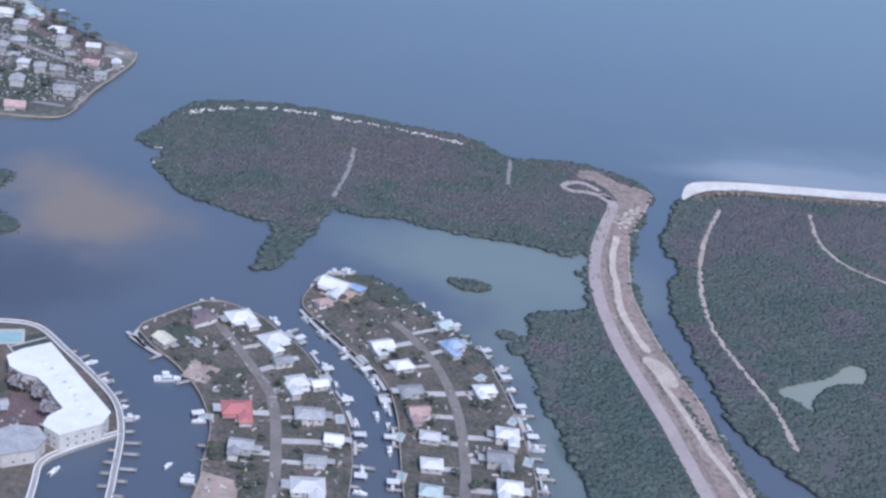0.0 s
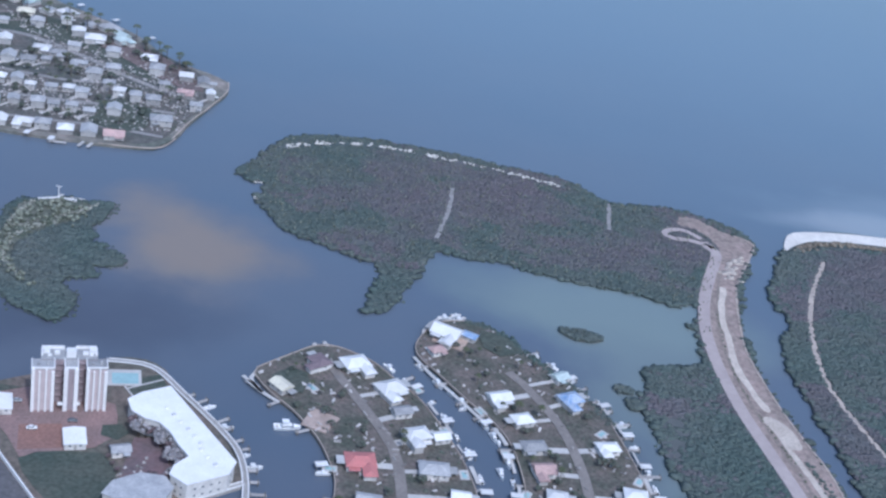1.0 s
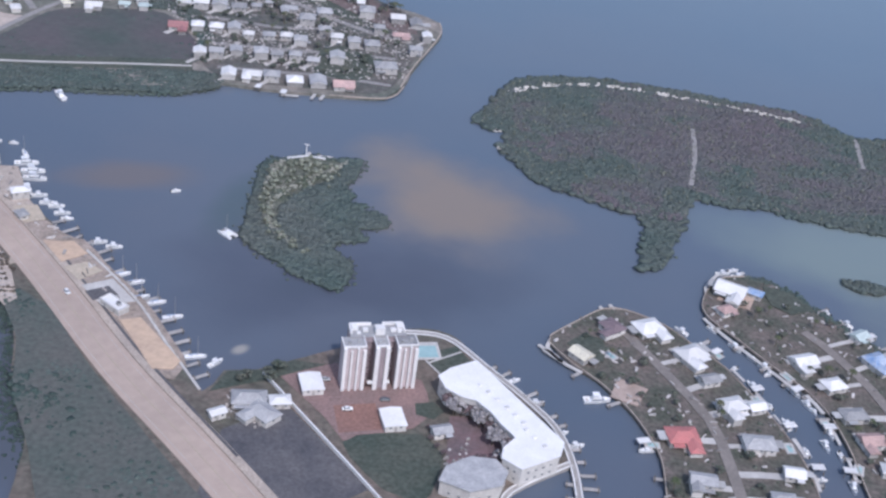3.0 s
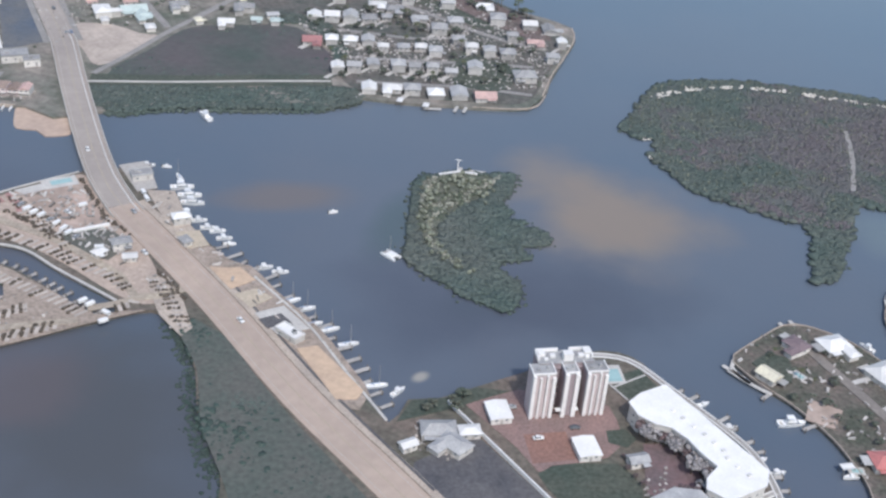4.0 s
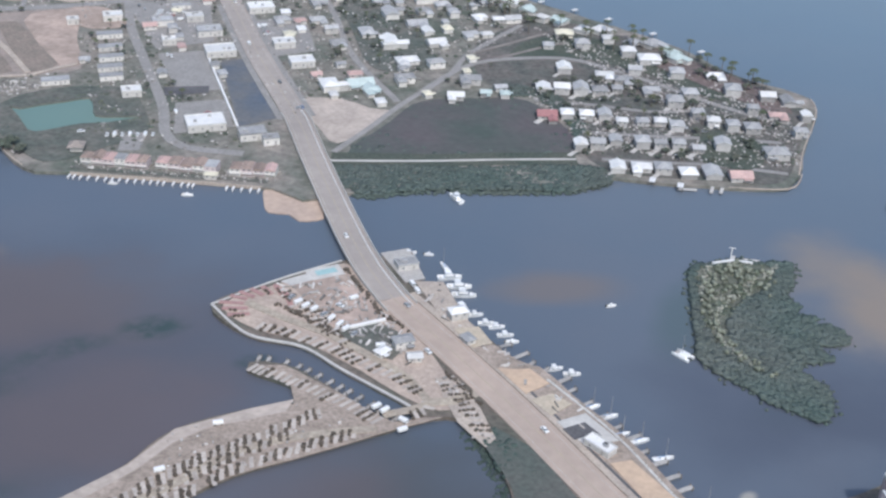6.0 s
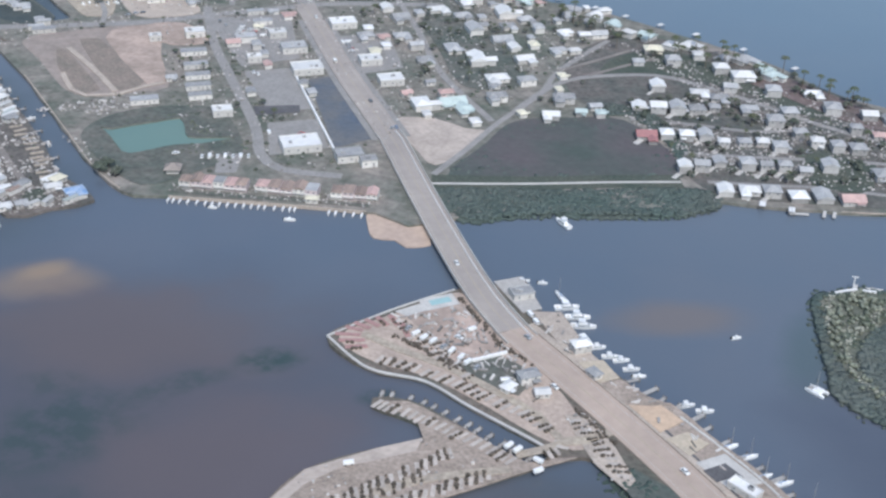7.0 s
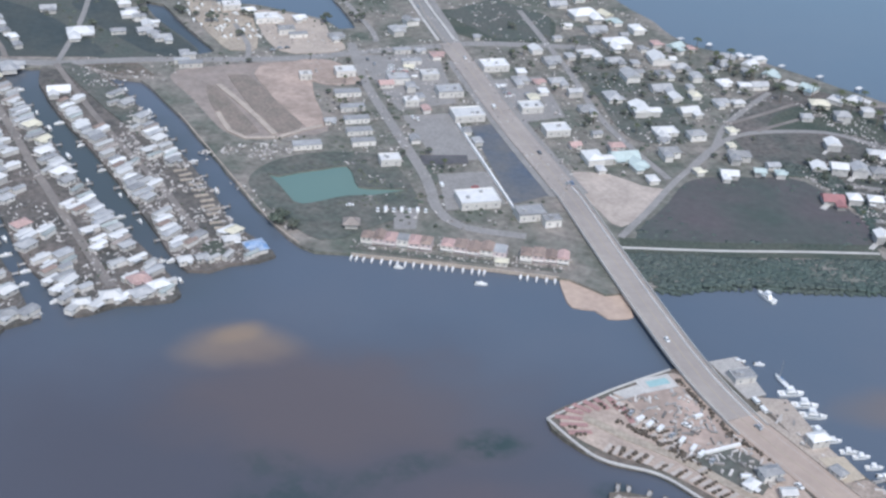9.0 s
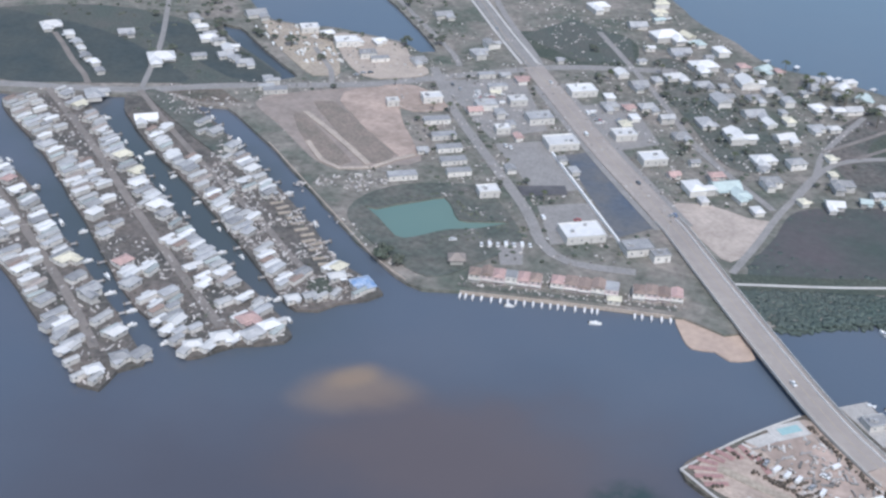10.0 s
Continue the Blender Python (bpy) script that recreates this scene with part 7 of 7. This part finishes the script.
LIFT = boat_house()
first = True
for ring, low, high, gap in ((PEN_ONE, 6, 12, 19), (PEN_ONE, 14, 18, 34), (PEN_TWO, 5, 11, 17), (PEN_TWO, 13, 19, 21)):
    line = curve_through(ring[low:high], False, 1.0)
    for i in range(8, len(line) - 2, gap):
        d = (line[i + 1] - line[i]).normalized()
        n = Vector((-d.y, d.x))
        p = line[i] + n * 3.2
        m = pose(p.x, p.y, 0, 0, 0, math.degrees(math.atan2(n.y, n.x)))
        if first:
            LIFT.matrix_basis, first = m, False
        else:
            copy_thing(LIFT, m)
for x, y, turn in ((-466, 806, 60), (-424, 762, 40), (-402, 759, 50), (-385, 757, 80), (-362, 749, 70), (-343, 741, 60), (-322, 734, 60), (-301, 726, 60), (-274, 712, 55), (-246, 694, 55), (-240, 531, 90), (-252, 532, 90)):
    copy_thing(LIFT, pose(x, y, 0, 0, 0, turn))

# ---- boats laid up in the yard ----
for row in range(4):
    for k in range(7):
        put_boat("sl"[(row + k) % 2], -682 + row * 6 + k * 7.5 + rng.uniform(-3, 3), 682 + row * 3 - k * 6 + rng.uniform(-3, 3), -40 + rng.uniform(-25, 25), 1.8)

# ---- vehicles ----


def car(paint, van):
    kind = "van" if van else "car"
    ob = empty(kind, 0, 0, 0, 0, f"ordinary parked {('white', 'grey', 'black', 'dark red', 'blue')[M_CAR.index(paint)]} {kind} on a street", kind, "vehicles")
    bm = bmesh.new()
    box(bm, 0, 0, 0.22, 3.2, 1.4, 1.15 if van else 0.5, 0, 0.09)
    part("body", bm, paint, ob)
    if not van:
        bm = bmesh.new()
        tapered(bm, -0.18, 0, 0.71, 1.9, 1.26, 0.42, 0.78)
        part("cabin", bm, M_GLASS, ob)
        part("roof", boxes((-0.18, 0, 1.11, 1.3, 0.95, 0.05)), paint, ob)
    else:
        part("windscreen", boxes((1.25, 0, 0.9, 0.72, 1.32, 0.38)), M_GLASS, ob)
    for px in (-1.0, 1.0):
        for s in (-1, 1):
            bm = bmesh.new()
            bmesh.ops.create_cone(bm, cap_ends=True, segments=10, radius1=0.27, radius2=0.27, depth=0.2, matrix=pose(px, s * 0.64, 0.27, 90))
            part("wheel", bm, M_TYRE, ob)
    return ob


CARS = [car(M_CAR[0], False), car(M_CAR[0], True), car(M_CAR[1], False), car(M_CAR[2], False), car(M_CAR[3], False), car(M_CAR[4], False)]
car_used = set()


def put_car(i, x, y, z, turn):
    m = pose(x, y, z, 0, 0, turn)
    if i in car_used:
        return copy_thing(CARS[i], m)
    car_used.add(i)
    CARS[i].matrix_basis = m
    return CARS[i]


PARKED = [(-345, 396, -20, 0), (-342, 402, 50, 1), (-324, 377, 20, 1), (-308, 379, -40, 0), (-304, 336.5, 45, 1)]
for k in range(9):
    PARKED.append((-363 + k * 3.6 + rng.uniform(-0.5, 0.5), 395.5 - k * 1.75 + rng.uniform(-0.6, 0.6), 68 + rng.uniform(-9, 9), 1 if k % 4 else 2))
PARKED += [(-325, 418, -50, 1), (-322, 414, -50, 1), (-305, 341, -20, 1), (-358, 322, 30, 1), (-365, 297, 40, 1), (-312, 344, 60, 1), (-315, 345, 60, 1), (-170, 332, 20, 2), (-160, 320, 20, 0), (-150, 328, 20, 3), (-500, 492, 30, 0)]
for x, y, turn, i in PARKED:
    put_car(i, x, y, 1.68, turn)
for k in range(7):
    put_car(k % 2, -488 + k * 3.1, 493 + k * 1.2, 1.56, 110)
for k in range(26):
    x, y = rng.choice([(-505, 590), (-465, 530), (-530, 640), (-545, 648), (-430, 506), (-470, 640), (-420, 545), (-600, 640), (-640, 660)])
    put_car(rng.randrange(6), x + rng.uniform(-9, 9), y + rng.uniform(-7, 7), 1.66, 33 + rng.choice((0, 90)))
avenue_line = curve_through(AVENUE, False, 1.0)
for i, side, kind in ((60, 2.0, 0), (150, -2.0, 2), (235, 2.0, 0), (300, -2.0, 1), (352, 2.0, 3), (505, -2.0, 0), (560, 2.0, 2), (640, 2.0, 0)):
    d = (avenue_line[i + 1] - avenue_line[i]).normalized()
    p = avenue_line[i] + Vector((-d.y, d.x)) * side
    put_car(kind, p.x, p.y, 1.82 + (0.58 if -395 < p.x < -345 else 0), math.degrees(math.atan2(d.y, d.x)))

# ---- trees and small growth ----


def tree(height, spread, seed, leaf=M_TREE, label="bushy green broadleaf tree with an uneven crown"):
    """A broad tree: a tapered trunk with limbs and a crown of many uneven clumps with gaps."""
    r = random.Random(seed)
    ob = empty("tree", 0, 0, 0, 0, label, "tree", "trees in the town")
    bm = bmesh.new()
    cylinder(bm, 0, 0, -0.2, 0.22, height * 0.55, 0.6, 7)
    for k in range(4):
        a = k * 1.57 + r.uniform(-0.4, 0.4)
        m = Matrix.Translation((0, 0, height * 0.42)) @ Matrix.Rotation(a, 4, "Z") @ Matrix.Rotation(0.8, 4, "Y")
        bmesh.ops.create_cone(bm, cap_ends=True, segments=5, radius1=0.11, radius2=0.04, depth=spread * 0.8, matrix=m @ Matrix.Translation((0, 0, spread * 0.4)))
    part("trunk", bm, M_BARK, ob)
    places = []
    for k in range(22):
        a, q = r.uniform(0, 6.28), spread * math.sqrt(r.random()) * 0.9
        places.append((q * math.cos(a), q * math.sin(a), height * (0.55 + 0.4 * (1 - (q / spread) ** 2) * r.uniform(0.5, 1)), r.uniform(0.35, 0.7) * spread * 0.55, r.uniform(0.3, 0.55) * spread * 0.5))
    clumps("crown", places, leaf, "", parent=ob)
    return ob


def palm(height, seed):
    r = random.Random(seed)
    ob = empty("palm_tree", 0, 0, 0, 0, "thin tall palm with a small ragged crown", "palm tree", "trees in the town")
    bm = bmesh.new()
    cylinder(bm, 0, 0, -0.2, 0.2, height, 0.6, 6)
    part("trunk", bm, M_BARK, ob)
    bm = bmesh.new()
    for k in range(11):
        a, lift = k * 0.571 + r.uniform(-0.2, 0.2), r.uniform(-0.5, 0.6)
        d, side = Vector((math.cos(a), math.sin(a), 0)), Vector((-math.sin(a), math.cos(a), 0))
        prev = None
        for t, w, z in ((0, 0.15, 0), (0.35, 0.42, 0.35 + lift * 0.5), (0.7, 0.36, 0.2 + lift * 0.3), (1.0, 0.06, -0.7 + lift * 0.4)):
            c = d * t * 2.2 + Vector((0, 0, height - 0.2 + z))
            row = (bm.verts.new(c + side * w), bm.verts.new(c + Vector((0, 0, 0.12))), bm.verts.new(c - side * w))
            if prev:
                bm.faces.new((prev[0], prev[1], row[1], row[0])), bm.faces.new((prev[1], prev[2], row[2], row[1]))
            prev = row
    part("fronds", bm, M_PALM, ob)
    return ob


TREES = [tree(4.2, 2.4, 1), tree(5.5, 3.0, 2), tree(3.4, 2.0, 3), palm(6.5, 4), palm(8.0, 5),
         tree(5.0, 2.2, 6, M_TREE_PALE, "storm-stripped pale grey tree with an uneven crown"), tree(4.4, 1.8, 7, M_TREE_PLUM, "storm-burnt plum-brown tree with an uneven crown")]
tree_used = set()


def put_tree(i, x, y, z=1.4, size=1.0):
    m = pose(x, y, z, 0, 0, rng.uniform(0, 360)) @ Matrix.Scale(size, 4)
    if i in tree_used:
        ob = copy_thing(TREES[i], m)
        ob.matrix_basis = m
        return ob
    tree_used.add(i)
    TREES[i].matrix_basis = m
    return TREES[i]


built = [Vector((o.matrix_world.translation.x, o.matrix_world.translation.y)) for o in scene.objects if o.parent is None and o.type == "EMPTY" and o.name.split(".")[0] in ("house", "shop", "shed")]


AVOID = [[Vector(v) for v in lot[3]] for lot in LOTS if lot[0] in ("lot_sand", "lot_parking", "lot_works", "lot_tan", "lot_marsh", "lot_dark", "lot_flat", "lot_paved")] + [band(s[1], s[2] + 1.5) for s in STREETS[:14]] + [band(AVENUE, 17)]


def grove(ring, count, kinds, z=1.4, clear=5.5, size=(0.8, 1.3)):
    """Trees scattered over a ring, clear of the buildings."""
    xs, ys = [p[0] for p in ring], [p[1] for p in ring]
    done = tries = 0
    while done < count and tries < count * 30:
        tries += 1
        p = (rng.uniform(min(xs), max(xs)), rng.uniform(min(ys), max(ys)))
        if inside(p, ring) and inside(p, town_ring if p[1] > 440 else ring) and all((Vector(p) - b).length > clear for b in built) and not any(inside(p, k) for k in (basin_ring, yard_canal_ring, pond_ring, *AVOID)):
            put_tree(rng.choice(kinds), p[0], p[1], z, rng.uniform(*size))
            done += 1


grove([(-470, 640), (-400, 590), (-345, 600), (-345, 700), (-440, 765), (-500, 740)], 70, (0, 2, 2, 2, 3, 3), size=(0.6, 1.0))
grove([(-345, 690), (-270, 672), (-215, 645), (-205, 660), (-270, 695), (-340, 712), (-400, 750)], 60, (3, 4, 3, 2, 2), clear=3.2)
grove([(-335, 615), (-290, 640), (-200, 625), (-195, 575), (-260, 545), (-285, 545), (-300, 580)], 70, (0, 2, 2, 3), clear=4.6, size=(0.6, 1.0))
grove([(-620, 610), (-560, 660), (-520, 690), (-500, 620), (-450, 520), (-510, 540), (-560, 600)], 22, (2, 2, 3), size=(0.5, 0.9))
grove([(-560, 470), (-540, 478), (-520, 472), (-505, 460), (-530, 462)], 8, (0, 2), clear=3)
grove([(-680, 615), (-640, 640), (-590, 650), (-560, 700), (-640, 780), (-760, 700), (-720, 620)], 24, (0, 1, 1, 2))
for k, (x, y) in enumerate(((-131, 330.5), (-128.5, 328), (-126, 328), (-123.5, 327.5), (-121, 327), (-118.5, 325), (-116.3, 322.8), (-114.6, 320.4), (-112.3, 318), (-110.2, 315.5), (-110, 312.5), (-112, 309.5), (-113.5, 307), (-120, 324.5), (-115, 317.5), (-117, 306))):
    put_tree(5 if k % 3 else 6, x, y, 1.5, rng.uniform(1.0, 1.5))
for x, y in ((-134.5, 318.5), (-133, 314), (-128, 308), (-130.5, 310.5)):
    put_tree(6, x, y, 1.5, rng.uniform(0.4, 0.6))
grove([(-100, 378), (-80, 400), (-50, 380), (-25, 330), (-25, 290), (-60, 290), (-62, 330)], 34, (0, 2, 2, 3), 1.4, 5.0, (0.45, 0.85))
grove([(-45, 420), (-30, 440), (0, 420), (30, 385), (40, 320), (10, 300), (2, 340), (-12, 380)], 40, (0, 2, 2, 3), 1.4, 4.8, (0.45, 0.85))
grove([(-200, 318), (-190, 330), (-182, 336), (-186, 326)], 6, (0, 2), 1.5, 3, (0.6, 1))

wood("scrub_wood", curve_through([(-830, 700), (-765, 712), (-745, 760), (-800, 830), (-900, 800)], True, 8, 2.0, 3), 2.4, M_TREE, "dark scrub wood in the distance", 1.4, (1.6, 2.8), (0.6, 1.8), gaps=0.3, seed=13)
# shrubs, palmetto and storm debris too many to count
def scatter(name, rings, count, mat, label, size, tall, z=1.5, category="shrubs"):
    out = []
    for ring in rings:
        xs, ys = [p[0] for p in ring], [p[1] for p in ring]
        for _ in range(count):
            p = (rng.uniform(min(xs), max(xs)), rng.uniform(min(ys), max(ys)))
            if inside(p, ring) and noise.noise((p[0] * 0.04, p[1] * 0.04, 3)) > -0.25 and all((Vector(p) - b).length > 4.2 for b in built) and not any(inside(p, k) for k in (pond_ring, basin_ring, yard_canal_ring, *AVOID)):
                out.append((p[0], p[1], z, rng.uniform(*size), rng.uniform(*tall)))
    return clumps(name, out, mat, label, category)


TOWN_BLOCK = [(-690, 585), (-560, 665), (-500, 735), (-400, 735), (-340, 690), (-380, 590), (-405, 560), (-430, 500), (-480, 480), (-530, 540), (-560, 530), (-640, 580)]
VILLAGE_BLOCK = [(-330, 610), (-290, 640), (-340, 700), (-200, 645), (-190, 570), (-260, 540), (-290, 546), (-300, 580)]
scatter("shrubs", [VILLAGE_BLOCK], 700, M_TREE, "low green shrubs and hedges between the houses", (0.5, 1.2), (0.4, 1.0))
scatter("shrubs", [TOWN_BLOCK], 900, M_TREE, "low green shrubs and hedges between the houses", (0.6, 1.6), (0.4, 1.2))
scatter("shrubs", [PEN_ONE, PEN_TWO], 420, M_TREE, "low shrubs on the worn lawns", (0.3, 0.9), (0.3, 0.7))
scatter("shrubs", [FINGER_EAST, FINGER_MID, FINGER_WEST], 260, M_TREE, "low shrubs between the mobile homes", (0.4, 0.9), (0.3, 0.8))
scatter("shrubs", [[(-700, 590), (-670, 615), (-560, 720), (-640, 860), (-800, 760), (-800, 600), (-740, 575)]], 700, M_TREE, "rough scrub north of the cross street", (0.8, 2.0), (0.5, 1.6))
M_WRECK = material("pale_wreckage", (0.44, 0.425, 0.41), (0.32, 0.29, 0.27), 0.8, 0.3, fine=2.0, fine_amount=0.2, island=0.6)


def wreckage(rings, count, label, z=1.6, size=(0.4, 1.7), wide=(0.3, 0.9)):
    """Boards, sheets and crates flung about by the storm, far too many to count."""
    verts, faces = [], []
    for ring in rings:
        xs, ys = [p[0] for p in ring], [p[1] for p in ring]
        for _ in range(count):
            x, y = rng.uniform(min(xs), max(xs)), rng.uniform(min(ys), max(ys))
            if not inside((x, y), ring) or noise.noise((x * 0.05, y * 0.05, 8)) < -0.2 or any(inside((x, y), k) for k in (pond_ring, basin_ring, yard_canal_ring, *AVOID[:6])):
                continue
            sx, sy, sz, turn = rng.uniform(*size), rng.uniform(*wide), rng.uniform(0.1, 0.7), rng.uniform(0, 3.14)
            c, sn, low = math.cos(turn), math.sin(turn), len(verts)
            lean = rng.uniform(0, 0.3)
            for dz in (0, sz):
                for px, py in ((-1, -1), (1, -1), (1, 1), (-1, 1)):
                    px, py = px * sx / 2, py * sy / 2
                    verts.append((x + px * c - py * sn, y + px * sn + py * c, z - 0.1 + dz + (lean * px if dz else 0)))
            faces += [tuple(low + k for k in q) for q in ((3, 2, 1, 0), (4, 5, 6, 7), (0, 1, 5, 4), (1, 2, 6, 5), (2, 3, 7, 6), (3, 0, 4, 7))]
    me = bpy.data.meshes.new("debris")
    me.from_pydata(verts, [], faces)
    me.materials.append(M_WRECK)
    return tagged(new("debris", me), label, "debris", kind="stuff")


wreckage([[(-582, 512), (-566, 500), (-548, 520), (-540, 534), (-556, 534), (-572, 524)]], 260, "pale wreckage and small boats hauled out by the canal", 1.6, (0.6, 2.6), (0.4, 1.2))
wreckage([[(-556, 490), (-548, 496), (-512, 462), (-505, 458), (-520, 464)]], 160, "pale scraps along the canal bank", 1.5, (0.4, 1.6), (0.3, 0.8))
wreckage([[(-686, 572), (-655, 590), (-640, 578), (-660, 552)]], 260, "pale scraps on the empty lots below the cross street", 1.6, (0.5, 2.0), (0.3, 0.9))
wreckage([VILLAGE_BLOCK, TOWN_BLOCK], 4200, "scattered pale storm debris between the town houses")
wreckage([[(-640, 640), (-560, 665), (-530, 720), (-600, 760), (-690, 700)], [(-530, 720), (-480, 740), (-420, 770), (-470, 820), (-560, 800)]], 700, "scattered pale storm debris in the far yards")
wreckage([PEN_ONE, PEN_TWO], 620, "pale boards, mats and rubbish strewn over the peninsula lawns", size=(0.6, 2.4), wide=(0.3, 1.0))
wreckage([FINGER_EAST[3:13], FINGER_MID, FINGER_WEST], 4000, "boards, sheets and rubbish between the mobile homes", 1.5, (0.5, 2.4), (0.3, 0.8))
wreckage([[(-371, 402), (-349, 416), (-331, 398), (-318, 386), (-308, 372), (-320, 368), (-345, 380), (-361, 390)], [(-328, 420), (-318, 425), (-300, 404), (-283, 388), (-262, 372), (-240, 354), (-244, 346), (-275, 372), (-300, 392)]], 420, "white and grey storm debris round the marina and camp", 1.75, (0.6, 3.4), (0.3, 0.9))
wreckage([[(-302, 366), (-295, 369), (-283, 356), (-276, 342), (-279, 337), (-290, 346), (-297, 356)]], 170, "grey rubble beside the avenue", 1.75, (0.3, 1.4))
wreckage([[(-196, 318), (-186, 318), (-178, 312), (-182, 302), (-196, 304)], [(-132, 318), (-124, 322), (-118, 308), (-126, 300)]], 120, "pale storm debris by the grey-roofed buildings", 1.6, (0.3, 1.1))
wreckage([[(-488, 460), (-470, 462), (-445, 467), (-424, 471), (-402, 475), (-402, 488), (-440, 486), (-488, 474)]], 620, "pale storm debris round the seafront apartments", 1.65, (0.3, 1.2))
wreckage([[(-376, 292), (-369, 316), (-352, 332), (-338, 342), (-315, 334), (-345, 303), (-358, 284)]], 220, "pale rubble strewn over the camping ground", 1.55, (0.2, 0.8))
mast = empty("channel_mast", -215, 478, 0.5, 0, "thin white signal mast on the islet shore", "mast")
part("pole", boxes((0, 0, 0, 0.3, 0.3, 5.2)), M_WHITE, mast)
part("yard", boxes((0, 0, 5.0, 2.6, 0.22, 0.22)), M_WHITE, mast)
strip("landing_stage", [(-221.4, 471.5), (-214.6, 476.2), (-206.6, 477)], 1.0, 1.5, M_WHITE, "white timber landing stage on the islet shore", 1.2)
strip("street_flat", [(-779, 626), (-764, 612), (-748, 596), (-730, 580), (-722, 571)], 3.0, 1.62, M_LANE, "sandy lane between the flooded flats", 0.15)
for x, y, w, kind in ((-773, 620, 7, "w"), (-762, 611, 6, "g"), (-755, 604, 6, "w"), (-747, 596, 6, "g"), (-738, 590, 7, "w"), (-729, 581, 6, "g")):
    house(x + 5, y + 4, w, kind, -42, 1.45, "houses on the flooded flats")
